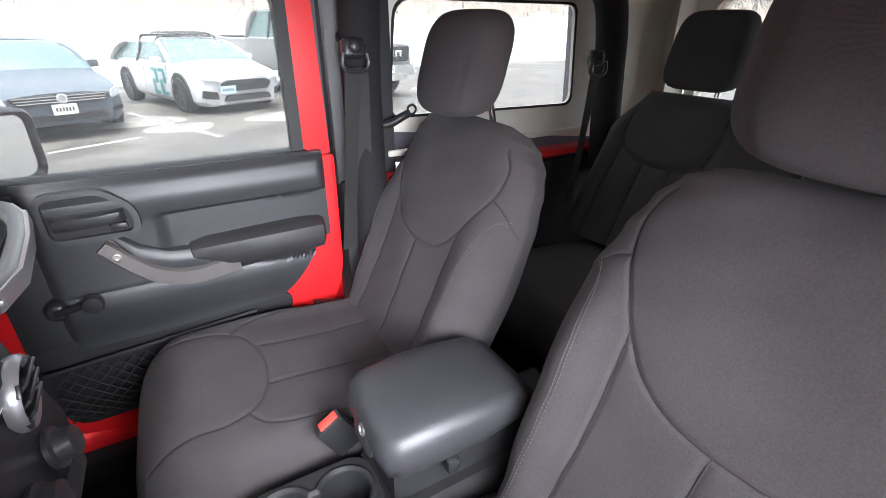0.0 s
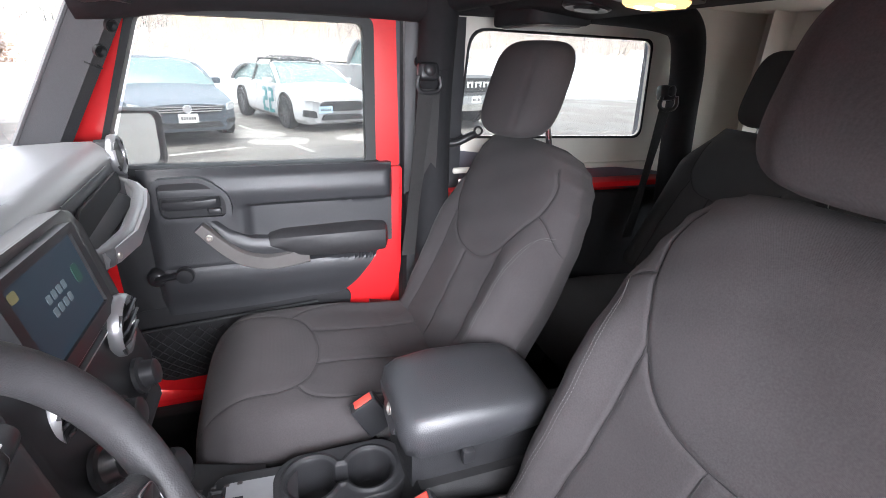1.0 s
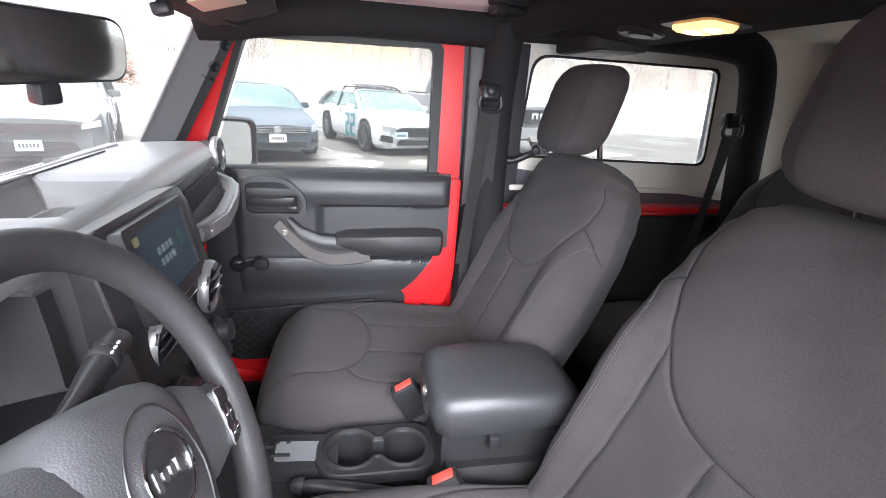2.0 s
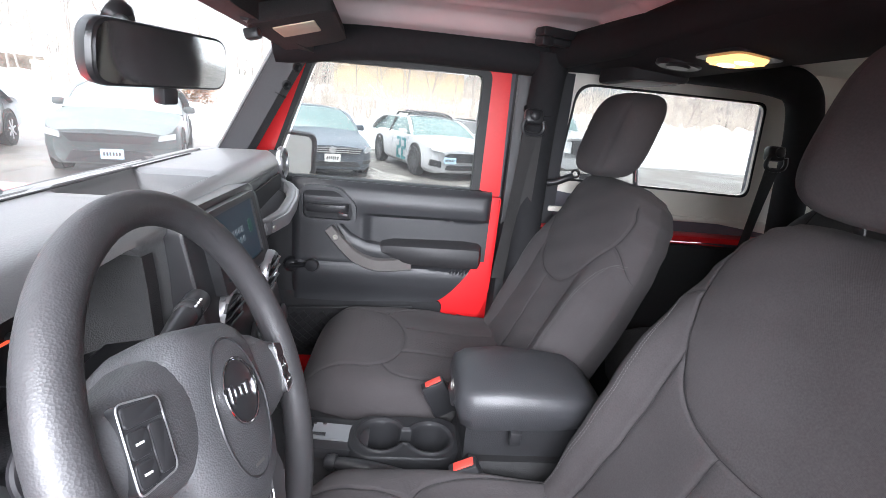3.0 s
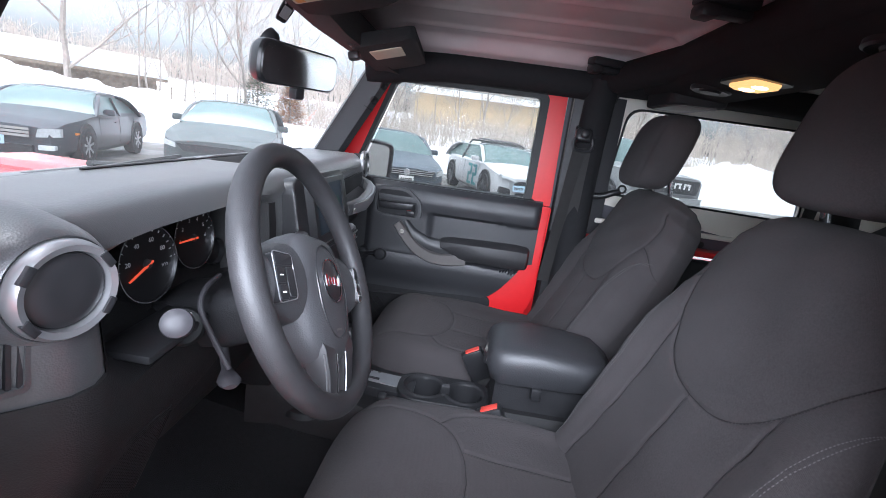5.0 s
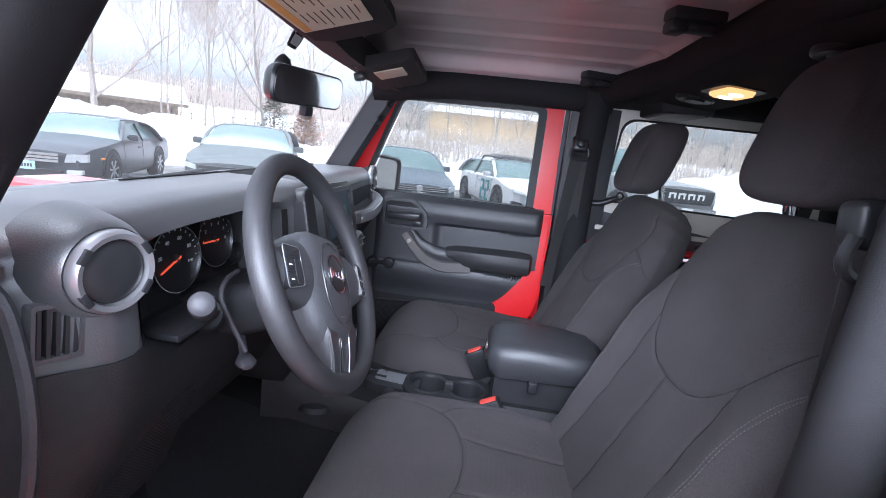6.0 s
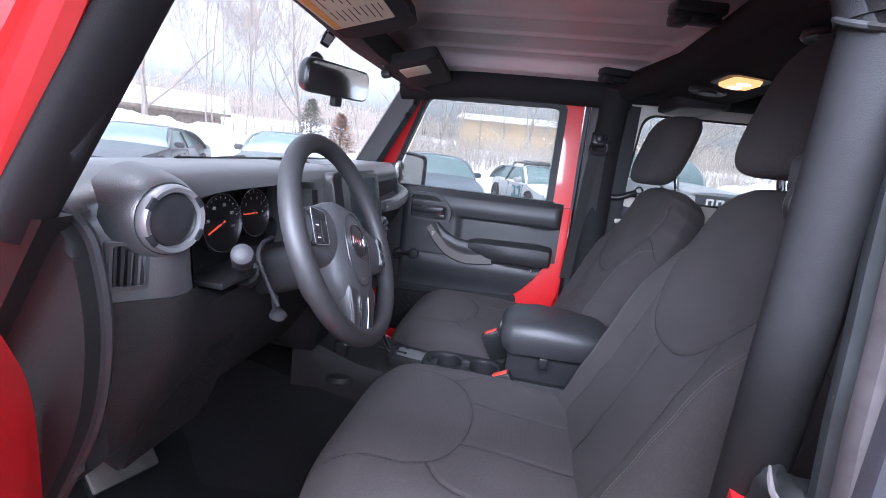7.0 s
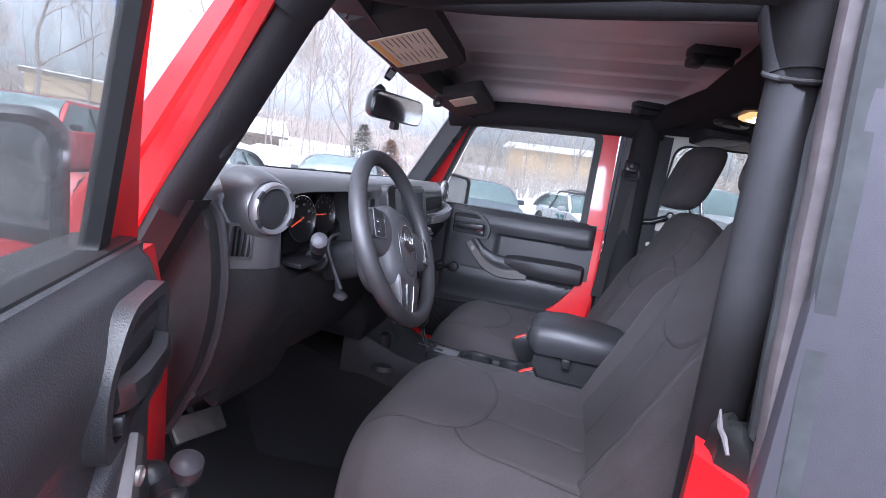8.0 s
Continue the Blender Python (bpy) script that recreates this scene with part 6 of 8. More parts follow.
# passenger grab bar over its pocket
gr = part("grab_bar", ring_loft([[sk(x, y + a, z + b) for a, b in rounded([(-0.012, -0.017), (0.012, -0.017), (0.012, 0.017), (-0.012, 0.017)], 0.009, 3)] for x, y, z in ((0.20, 0.40, 1.207), (0.225, 0.368, 1.211), (0.30, 0.350, 1.216), (0.42, 0.352, 1.223), (0.51, 0.362, 1.23), (0.55, 0.38, 1.238), (0.562, 0.41, 1.248))]), DASH, dash, "passenger grab bar")
part("grab_strip", ring_loft([[sk(x, y + a, z + b) for a, b in ((-0.004, -0.013), (-0.006, 0.0), (-0.004, 0.013), (0.004, 0.013), (0.004, -0.013))] for x, y, z in ((0.215, 0.372, 1.208), (0.235, 0.356, 1.211), (0.30, 0.337, 1.215), (0.42, 0.339, 1.222), (0.51, 0.349, 1.229), (0.555, 0.372, 1.238))]), SILVER, gr, "silver insert")
for x, y, z in ((0.232, 0.352, 1.21), (0.54, 0.355, 1.235)):
    part("bolt", lathe(sk(x, y, z), (-0.2, -1, 0), [(0.005, 0), (0.005, 0.003), (0.003, 0.004)], 12), STEEL, gr)
# no hollow here: a flat dark plate carries the pocket's shade in its colour
part("pocket_shade", plate(rounded([(0.22, 1.225), (0.55, 1.24), (0.545, 1.28), (0.26, 1.275)], 0.018, 5), Matrix(((1, 0, 0, 0), (LEAN_Y, 0, -1, 0.404), (0, 1, 0, 0), (0, 0, 0, 1))), 0.0, 0.006), MATT, dash, "flat dark plate standing in for the shaded pocket behind the bar")
part("glovebox_seam", tube([sk(x, 0.4065, 1.296) for x in (0.22, 0.35, 0.5)], 0.0012, 5), BLACK, dash)
# speaker mesh under the binnacle
mm = axes((-0.545, 0.420, 1.0), (1, 0.0, 0), (0, -0.42, 1))
part("knee_mesh", plate(rounded([(-0.085, -0.09), (0.075, -0.06), (0.085, 0.06), (-0.04, 0.085)], 0.02), mm, -0.03, 0.004, 0.002), MATT, dash, "black mesh panel by the knee")
bm = bmesh.new()
for k in range(34):
    z = -0.085 + 0.005 * k
    block(-0.07 + 0.0006 * k, 0.075, -0.0012, 0.0012, 0.004, 0.0062, m=mm @ Matrix.Translation((0, z, 0)), bm=bm)
    x = -0.075 + 0.0048 * k
    block(-0.0012, 0.0012, -0.07, 0.065, 0.004, 0.0062, m=mm @ Matrix.Translation((x, 0, 0)), bm=bm)
part("mesh_weave", bm, KNEE, dash)
part("knee_panel", ring_loft([[Vector((x, y, z)) for y, z in ((0.41, 1.14), (0.385, 1.12), (0.41, 1.02), (0.46, 0.95), (0.5, 0.95), (0.5, 1.14))] for x in (-0.46, -0.3, -0.16)]), KNEE, dash)

# pedals
def pedal(x, y, z, w, h, nm, lab):
    p = thing(nm, lab, "pedal", (x, y, z), "pedals")
    m = Matrix.Translation((x, y, z)) @ Matrix.Rotation(radians(-40), 4, 'X') @ Matrix.Rotation(radians(12), 4, 'Y')
    part("pad", block(-w / 2, w / 2, -0.008, 0.008, -h / 2, h / 2, 0.004, m=m), STEEL, p)
    part("pad_rim", block(-w / 2 - 0.003, w / 2 + 0.003, -0.002, 0.012, -h / 2 - 0.003, h / 2 + 0.003, 0.005, m=m), RUBBER, p, "black rubber edge")
    part("arm", tube([(x, y + 0.01, z), (x, y + 0.09, z + 0.15), (x, y + 0.08, z + 0.32)], 0.008, 8), MATT, p)


pedal(-0.345, 0.73, 0.66, 0.145, 0.062, "brake_pedal", "worn metal brake pedal pad")
pedal(-0.275, 0.76, 0.645, 0.06, 0.06, "accelerator_pedal", "worn metal accelerator pedal pad")
boot = thing("door_check_boot", "grey rounded rubber boot between door and body", "boot", (-0.735, 0.43, 0.83))
part("cap", lathe((-0.742, 0.388, 0.893), (-0.1, -0.35, 0.9), [(0.012, -0.012), (0.021, -0.006), (0.0235, 0.008), (0.022, 0.022), (0.014, 0.028), (0.004, 0.029)], 24), PALE_CAP, boot)
part("ring", lathe((-0.742, 0.388, 0.893), (-0.1, -0.35, 0.9), [(0.0225, -0.002), (0.0245, 0.0), (0.0245, 0.004), (0.0225, 0.006)], 24), RUBBER, boot)
part("arm", tube(spline([(-0.72, 0.47, 0.77), (-0.735, 0.425, 0.83), (-0.742, 0.39, 0.888)], 5), [0.018] * 6 + [0.017, 0.016, 0.015, 0.014, 0.013], 14), TRIM, boot)

# ---- centre console ----
con = thing("centre_console", "black console with cup holders, armrest lid and shift plate", "console", (0.02, 0.05, 0.7))
CX = 0.022
rings = []
for y, w, zt, c in ((-0.42, 0.085, 0.88, CX), (-0.05, 0.085, 0.88, CX), (-0.035, 0.085, 0.845, CX), (0.0, 0.088, 0.825, CX), (0.1, 0.095, 0.815, 0.03), (0.19, 0.098, 0.822, 0.035), (0.24, 0.1, 0.83, 0.04), (0.33, 0.11, 0.845, 0.045), (0.42, 0.12, 0.88, 0.045), (0.48, 0.13, 0.93, 0.045)):
    dip = 0.07 if 0.0 <= y <= 0.15 else 0.0
    rings.append([Vector((c + a * w, y, z)) for a, z in ((-1.15, 0.6), (-1.08, zt - 0.05), (-1.03, zt - 0.02), (-0.92, zt), (-0.84, zt - dip), (0.84, zt - dip), (0.92, zt), (1.03, zt - 0.02), (1.08, zt - 0.05), (1.15, 0.6))])
part("body", ring_loft(rings), KNEE, con)
# cup holders: cups as open bowls in a rim
cups = ((0.040, 0.112, 0.0425), (0.036, 0.016, 0.0405))


def cup_z(x, y):
    """Height of the tray: a pill with one figure-of-eight well."""
    du = min(math.hypot(x - cx, y - cy) - r for cx, cy, r in cups)
    neck = max(abs(x - 0.038) - 0.017, abs(y - 0.064) - 0.03)
    well = 0.068 * smooth(-du / 0.007) if du < 0 else 0.0
    z = 0.853 + 0.004 * math.exp(-((min(du, neck) - 0.006) / 0.0035) ** 2) - max(well, 0.03 * smooth(-neck / 0.005) if neck < 0 else 0.0)
    qx, qy = max(abs(x - 0.038) - 0.012, 0.0), max(abs(y - 0.064) - 0.062, 0.0)
    return z - 0.055 * smooth((math.hypot(qx, qy) - 0.047) / 0.012)


rim = part("cup_tray", sheet(lambda u, v: Vector((-0.026 + 0.128 * u, -0.052 + 0.232 * v, cup_z(-0.026 + 0.128 * u, -0.052 + 0.232 * v))), 96, 150), CONSOLE, con, "raised tray with a figure-of-eight cup well", sharp=60)
for cx, cy, r in cups:
    part("cup_mat", lathe((cx, cy, 0.779), (0, 0, 1), [(r * 0.78, 0.0), (r * 0.78, 0.003), (0.003, 0.0035)], 28), RUBBER, rim)
# shift plate
sp = part("shift_bezel", plate(rounded([(-0.045, -0.055), (0.045, -0.055), (0.045, 0.075), (-0.045, 0.075)], 0.015), Matrix.Translation((0.045, 0.25, 0)) @ Matrix.Rotation(radians(4), 4, 'X'), 0.825, 0.85, 0.004), BLACK, con, "black shift bezel")
part("shift_plate", plate(rounded([(-0.022, -0.034), (0.024, -0.034), (0.024, 0.056), (-0.022, 0.056)], 0.008), Matrix.Translation((0.045, 0.25, 0)) @ Matrix.Rotation(radians(4), 4, 'X'), 0.85, 0.853), SILVER, sp, "silver shift gate plate")
gate = [(-0.01, -0.03), (-0.01, 0.0), (0.012, 0.0), (0.012, 0.02), (-0.006, 0.02), (-0.006, 0.05)]
part("shift_slot", tube([(0.045 + a, 0.25 + b, 0.854 + b * 0.07) for a, b in gate], 0.0045, 6), MATT, sp, "black gate slot")
for k in range(4):
    part("shift_mark", block(0.045 + 0.018, 0.045 + 0.024, 0.222 + 0.02 * k, 0.23 + 0.02 * k, 0.8535, 0.8555, 0.001), INK, sp)
part("shift_lever", tube(spline([(0.04, 0.27, 0.85), (0.037, 0.285, 0.88), (0.032, 0.295, 0.92)], 5), 0.007, 10), CHROME, sp)
part("shift_knob", lathe((0.032, 0.295, 0.915), (-0.1, 0.15, 1), [(0.010, 0), (0.02, 0.012), (0.024, 0.035), (0.022, 0.055), (0.012, 0.066)], 22), BLACK, sp, "black shift knob")
part("transfer_knob", lathe((-0.045, 0.37, 0.86), (0, 0.1, 1), [(0.012, -0.03), (0.016, 0.0), (0.02, 0.02), (0.018, 0.035), (0.008, 0.042)], 20), BLACK, con, "black transfer lever knob")
part("transfer_boot", lathe((-0.045, 0.365, 0.80), (0, 0, 1), [(0.05, 0), (0.045, 0.012), (0.03, 0.02), (0.028, 0.028), (0.018, 0.034), (0.014, 0.05)], 24), RUBBER, con)
# armrest lid
rings = []
LX = 0.03
for y, w, z0, z1, k in ((-0.018, 0.065, 0.972, 0.998, 0.0), (-0.028, 0.085, 0.95, 1.014, 0.3), (-0.05, 0.094, 0.944, 1.024, 0.5), (-0.11, 0.098, 0.948, 1.03, 0.6), (-0.19, 0.098, 0.95, 1.026, 0.6), (-0.255, 0.092, 0.955, 1.018, 0.5), (-0.285, 0.08, 0.96, 1.0, 0.2)):
    rings.append([Vector((LX + a * w, y, z)) for a, z in ((-0.9, z0), (-1.0, z0 + (z1 - z0) * 0.35), (-0.99, z0 + (z1 - z0) * 0.6), (-0.93, z0 + (z1 - z0) * 0.85), (-0.78, z1 - 0.004), (-0.4, z1), (0.4, z1), (0.78, z1 - 0.004), (0.93, z0 + (z1 - z0) * 0.85), (0.99, z0 + (z1 - z0) * 0.6), (1.0, z0 + (z1 - z0) * 0.35), (0.9, z0))])
lid = part("armrest_lid", ring_loft(rings), TRIM, con, "padded black armrest lid", sharp=60)
lk = axes((LX - 0.005, -0.022, 0.982), (1, 0, 0), (0, -0.25, 1))
part("latch_plate", plate(rounded([(-0.042, -0.022), (0.03, -0.022), (0.03, 0.022), (-0.042, 0.022)], 0.012), lk, 0.004, -0.004, 0.002), TRIM, lid)
part("lock", lathe(Vector((LX - 0.008, -0.022, 0.985)), (0, 1, 0.2), [(0.0105, 0), (0.0105, 0.006), (0.008, 0.007), (0.006, 0.004)], 20), STEEL, lid, "round lock in the lid")
part("lid_catch", block(-0.069, -0.056, -0.135, -0.115, 0.925, 0.95, 0.003), BLACK, con)
part("bin_side", ring_loft([[Vector((LX + a * w, y, z)) for a, y in ((-1, -0.30), (-1, -0.06), (-0.9, -0.042), (0.9, -0.042), (1, -0.06), (1, -0.30))] for w, z in ((0.086, 0.70), (0.078, 0.78), (0.07, 0.86), (0.068, 0.95))]), CONSOLE, con, "tapered black bin under the lid")
# parking brake
pb = thing("parking_brake", "black parking brake lever beside the console", "brake lever", (-0.085, 0.1, 0.78))
part("lever", tube(spline([(-0.026, 0.195, 0.842), (-0.044, 0.1, 0.838), (-0.056, 0.03, 0.828), (-0.066, -0.03, 0.81)], 5), [0.009, 0.013, 0.0145, 0.015, 0.015, 0.0145, 0.014, 0.014, 0.0135, 0.013, 0.012, 0.011, 0.011, 0.011, 0.01, 0.01], 12), BLACK, pb)
part("grip_end", lathe((-0.0265, 0.19, 0.8418), (0.18, 1, 0.05), [(0.014, 0), (0.0145, 0.01), (0.01, 0.02), (0.004, 0.022)], 16), BLACK, pb)
part("slot_cover", block(-0.09, -0.045, -0.06, 0.06, 0.78, 0.815, 0.008), MATT, pb)
# belt anchor bracket by the driver's seat
br = thing("seat_bracket", "steel bracket and black strap between seat and console", "bracket", (-0.1, -0.14, 0.78))
part("strap", tube(spline([(-0.088, -0.03, 0.80), (-0.09, -0.09, 0.84), (-0.088, -0.16, 0.85), (-0.085, -0.22, 0.83)], 5), 0.012, 8, flat=0.5), WEBBING, br)
part("plate", block(-0.11, -0.098, -0.17, -0.13, 0.78, 0.81, 0.003), STEEL, br)

# ---- visors, mirror ----
def visor(x0, x1, lab, marks):
    v = thing("sun_visor", lab, "sun visor", sk((x0 + x1) / 2, 0.33, 1.62), "sun visors")
    m = axes(sk((x0 + x1) / 2, 0.315, 1.613), Vector((1, LEAN_Y, 0)), Vector((0, 1, -0.28)))
    w = (x1 - x0) / 2
    part("panel", plate(rounded([(-w, -0.085), (w, -0.085), (w, 0.062), (-w, 0.062)], 0.025, 6), m, 0.014, -0.014, 0.008), HEADLINE, v, "black padded visor")
    part("hinge_rod", tube([m @ Vector((-w, 0.058, 0.0)), m @ Vector((w, 0.058, 0.0))], 0.008, 10), BLACK, v)
    return v, m, w


v1, vm1, w1 = visor(-0.52, -0.15, "black sun visor with a printed warning label", True)
lb = part("label_sheet", plate(rounded([(-0.085, -0.055), (0.10, -0.055), (0.10, 0.06), (-0.085, 0.06)], 0.004, 2), vm1, -0.0142, -0.0155), LABEL, v1, "cream printed warning label")
for k in range(9):
    for j in range(2):
        x0, x1 = -0.075 + 0.088 * j, -0.075 + 0.088 * j + 0.075 - 0.012 * ((k * 7 + j * 3) % 4)
        part("label_line", plate([(x0, 0.035 - 0.01 * k), (x1, 0.035 - 0.01 * k), (x1, 0.0368 - 0.01 * k), (x0, 0.0368 - 0.01 * k)], vm1, -0.0155, -0.0158), INK, lb)
part("label_band", plate([(-0.08, 0.045), (0.095, 0.045), (0.095, 0.056), (-0.08, 0.056)], vm1, -0.0155, -0.0159), material("orange_ink", (0.8, 0.45, 0.1), rough=0.5), lb)
v2, vm2, w2 = visor(0.12, 0.50, "black sun visor with a small vanity mirror cover", False)
part("vanity_cover", plate(rounded([(-0.13, -0.045), (-0.02, -0.045), (-0.02, 0.03), (-0.13, 0.03)], 0.004, 2), vm2, -0.0142, -0.0165, 0.001), LABEL, v2, "pale vanity mirror patch")
part("visor_clip", block(-0.16, -0.13, 0.05, 0.075, -0.03, -0.012, 0.004, m=vm2), BLACK, v2)

mir = thing("rear_view_mirror", "black rear-view mirror on a stalk at the windshield", "mirror", (-0.02, 0.43, 1.55))
mm2 = axes((-0.158, 0.373, 1.504), Vector((0.97, -0.24, 0.05)), Vector((0.05, -0.10, 1)))
body = rounded([(-0.106, -0.03), (0.102, -0.033), (0.104, 0.03), (-0.101, 0.034)], 0.024, 6)
shape = [[mm2 @ Vector((a * k, b * k, d)) for a, b in body] for d, k in ((-0.036, 0.55), (-0.028, 0.85), (-0.012, 0.98), (0.0, 1.0), (0.004, 0.97))]
part("housing", ring_loft(shape), BLACK, mir)
part("mirror_glass", plate([(a * 0.94, b * 0.9) for a, b in body], mm2, 0.004, 0.0055), MIRROR, mir, "silvered mirror glass")
part("day_night_tab", block(-0.012, 0.012, -0.05, -0.03, -0.012, 0.004, 0.004, m=mm2), BLACK, mir)
part("stalk", tube(spline([mm2 @ Vector((-0.0, 0.0, -0.03)), mm2 @ Vector((0.0, 0.02, -0.055)), ws(-0.085, 0.77, -0.012)], 5), 0.009, 10), BLACK, mir)
part("foot", lathe(ws(-0.085, 0.77, -0.002), ws(0, 0, -1) - ws(0, 0, 0), [(0.022, 0), (0.02, 0.012), (0.012, 0.02)], 20), BLACK, mir)

# ---- outside: ground, snow, cars, trees ----
def ground_material():
    """Wet asphalt, salt-stained, with pools and slush."""
    m = material("wet_asphalt", (0.105, 0.096, 0.086), rough=0.5, vary=0.25, scale=30, big=0.7)
    n, l = m.node_tree.nodes, m.node_tree.links
    b = n["Principled BSDF"]
    tc, a = n.new("ShaderNodeTexCoord"), n.new("ShaderNodeTexNoise")
    a.inputs["Scale"].default_value, a.inputs["Detail"].default_value = 0.55, 5
    l.new(tc.outputs["Object"], a.inputs["Vector"])
    wet = n.new("ShaderNodeMapRange")
    wet.inputs["From Min"].default_value, wet.inputs["From Max"].default_value = 0.46, 0.54
    l.new(a.outputs[0], wet.inputs[0])
    mix = n.new("ShaderNodeMix")
    mix.data_type = 'RGBA'
    old = b.inputs["Base Color"].links[0].from_socket
    l.new(wet.outputs[0], mix.inputs["Factor"])
    l.new(old, mix.inputs["A"])
    mix.inputs["B"].default_value = (0.075, 0.067, 0.06, 1)
    l.new(mix.outputs["Result"], b.inputs["Base Color"])
    rr = n.new("ShaderNodeMapRange")
    rr.inputs["To Min"].default_value, rr.inputs["To Max"].default_value = 0.7, 0.42
    l.new(wet.outputs[0], rr.inputs[0])
    l.new(rr.outputs[0], b.inputs["Roughness"])
    return m


SNOW = material("snow", (0.6, 0.61, 0.64), rough=0.7, grain=0.0, vary=0.06, scale=6, big=0.6)
SLUSH = material("dirty_snow", (0.2, 0.185, 0.17), rough=0.6, vary=0.35, scale=5, big=1.2)
ASPHALT = ground_material()
LINE = material("worn_white_line", (0.3, 0.29, 0.27), rough=0.6, vary=0.35, scale=14)
bm = sheet(lambda u, v: Vector((-900 + 1800 * u, -900 + 1800 * v, 0)), 8, 8)
solid("ground", bm, ASPHALT, "wet salt-stained asphalt of a parking lot", "ground", "structure")


def lumps(x, y, k=1.0):
    return noise.noise((x * 0.6 * k, y * 0.6 * k, 3.1)) * 0.5 + noise.noise((x * 1.7 * k, y * 1.7 * k, 7.7)) * 0.3 + noise.noise((x * 4.5 * k, y * 4.5 * k, 1.3)) * 0.12


def field_z(x, y):
    """Snow field behind the lot, rising to a low hill."""
    edge = 15.5 + 1.2 * noise.noise((y * 0.2, 0, 0)) + max(0.0, (-y - 2) * 0.42)
    d = x - edge if y < 12 else math.hypot(x - 12, y - 12) - 3
    d = max(min(d, 400), -1)
    return -0.12 + 0.6 * smooth(d / 2.2) + 0.034 * max(d, 0) + 0.25 * lumps(x * 0.5, y * 0.5) * smooth(d / 2) + 1.2 * smooth((d - 60) / 120)


def snow_field(u, v):
    x = 10 + 10 * u + 260 * u ** 3
    y = -150 + 330 * v
    return Vector((x, y, field_z(x, y)))


solid("snow_ground", sheet(snow_field, 110, 260), SNOW, "snow-covered field rising behind the parking lot", "snow", "structure")


def snow_bank(pts, label):
    """A ploughed bank: height and half width along a line, with clods."""
    P = spline([(a, b, 0) for a, b, _, _ in pts], 14)
    H = spline([(h, w, 0) for _, _, h, w in pts], 14)
    bm = bmesh.new()
    rows = []
    for i, p in enumerate(P):
        q = (P[min(i + 1, len(P) - 1)] - P[max(i - 1, 0)]).normalized()
        nrm = Vector((-q.y, q.x, 0))
        h, w = H[i][0], H[i][1]
        row = []
        for j in range(33):
            t = -1 + j / 16
            x = p + nrm * t * w
            z = h * max(math.cos(t * math.pi / 2), 0) ** 0.75
            clod = lumps(x.x * 1.4, x.y * 1.4, 1.6) * 0.5 * h * (1 - abs(t)) ** 0.3 if abs(t) < 1 else 0
            row.append(bm.verts.new((x.x, x.y, max(z + clod, 0) - 0.05)))
        rows.append(row)
    for a, b in zip(rows, rows[1:]):
        for j in range(32):
            bm.faces.new((a[j], a[j + 1], b[j + 1], b[j]))
    return solid("snow_bank", bm, SNOW, label, "snow bank", "stuff")


snow_bank([(8, 18, 1.6, 2.2), (11, 15.5, 1.75, 2.3), (13.5, 12.5, 1.6, 2.2), (15.5, 9.0, 1.1, 2.0), (17, 5, 0.9, 1.8), (18, 1, 0.7, 1.5)], "ploughed white snow bank behind the dark cars")
snow_bank([(19.5, -6, 0.6, 1.2), (20.5, -9, 1.5, 1.8), (21.5, -12, 1.8, 2.0), (21.5, -16, 1.9, 2.1), (21, -20, 2.1, 2.2), (20, -26, 1.9, 2.2), (17, -33, 1.6, 2.2)], "ploughed white snow bank beside the truck")
for cx, cy, w, h, a in ((7.55, 3.15, 2.3, 0.09, 20), (7.9, -0.2, 2.3, 0.09, 22)):
    bm = plate([(0, -h / 2), (3.6, -h / 2), (3.6, h / 2), (0, h / 2)], Matrix.Translation((cx - 0.4, cy - 0.2, 0)) @ Matrix.Rotation(radians(a), 4, 'Z'), 0.0, 0.004)
    tagged(solid("parking_line", bm, LINE, "worn white parking line on wet asphalt", "line", "structure"))
bm = plate([(0, -0.05), (1.2, -0.05), (1.2, 0.05), (0, 0.05)], Matrix.Translation((7.5, 1.75, 0)) @ Matrix.Rotation(radians(-62), 4, 'Z'), 0.0, 0.0045)
solid("parking_line", bm, LINE, "worn white parking line on wet asphalt", "line", "structure")
rng = random.Random(4)
for cx, cy, r in ((8.9, -1.9, 0.55), (8.6, 0.1, 0.35), (11.5, -6.5, 0.6), (9.5, 0.8, 0.5)):
    rings = []
    for k, z in ((1.0, 0.0), (0.9, 0.03), (0.6, 0.05), (0.2, 0.055)):
        rings.append([Vector((cx + k * r * math.cos(t) * (1 + 0.25 * noise.noise((cx, t, 1))), cy + k * r * 1.6 * math.sin(t) * (1 + 0.3 * noise.noise((cy, t, 5))), z)) for t in (2 * math.pi * j / 26 for j in range(26))])
    solid("slush_patch", ring_loft(rings), SLUSH, "thin patch of dirty slush on the asphalt", "slush", "stuff")

# ---- cars ----
TYRE = material("tyre_rubber", (0.02, 0.02, 0.021), rough=0.8, vary=0.3)
RIM = material("alloy_rim", (0.32, 0.32, 0.33), rough=0.35, metal=0.8)
RIM_DARK = material("dark_alloy_rim", (0.06, 0.06, 0.065), rough=0.4, metal=0.6)
CAR_GLASS = material("car_glass", (0.12, 0.17, 0.168), rough=0.08, coat=0.0, spec=0.35, vary=0.1)
LAMP = material("headlamp_lens", (0.55, 0.57, 0.58), rough=0.12, vary=0.2, coat=1.0, scale=25)
AMBER = material("amber_lens", (0.8, 0.25, 0.03), rough=0.2)
PLATE_BLUE = material("licence_plate_blue", (0.45, 0.62, 0.75), rough=0.4)
PLATE_WHITE = material("licence_plate_pale", (0.7, 0.7, 0.68), rough=0.4)
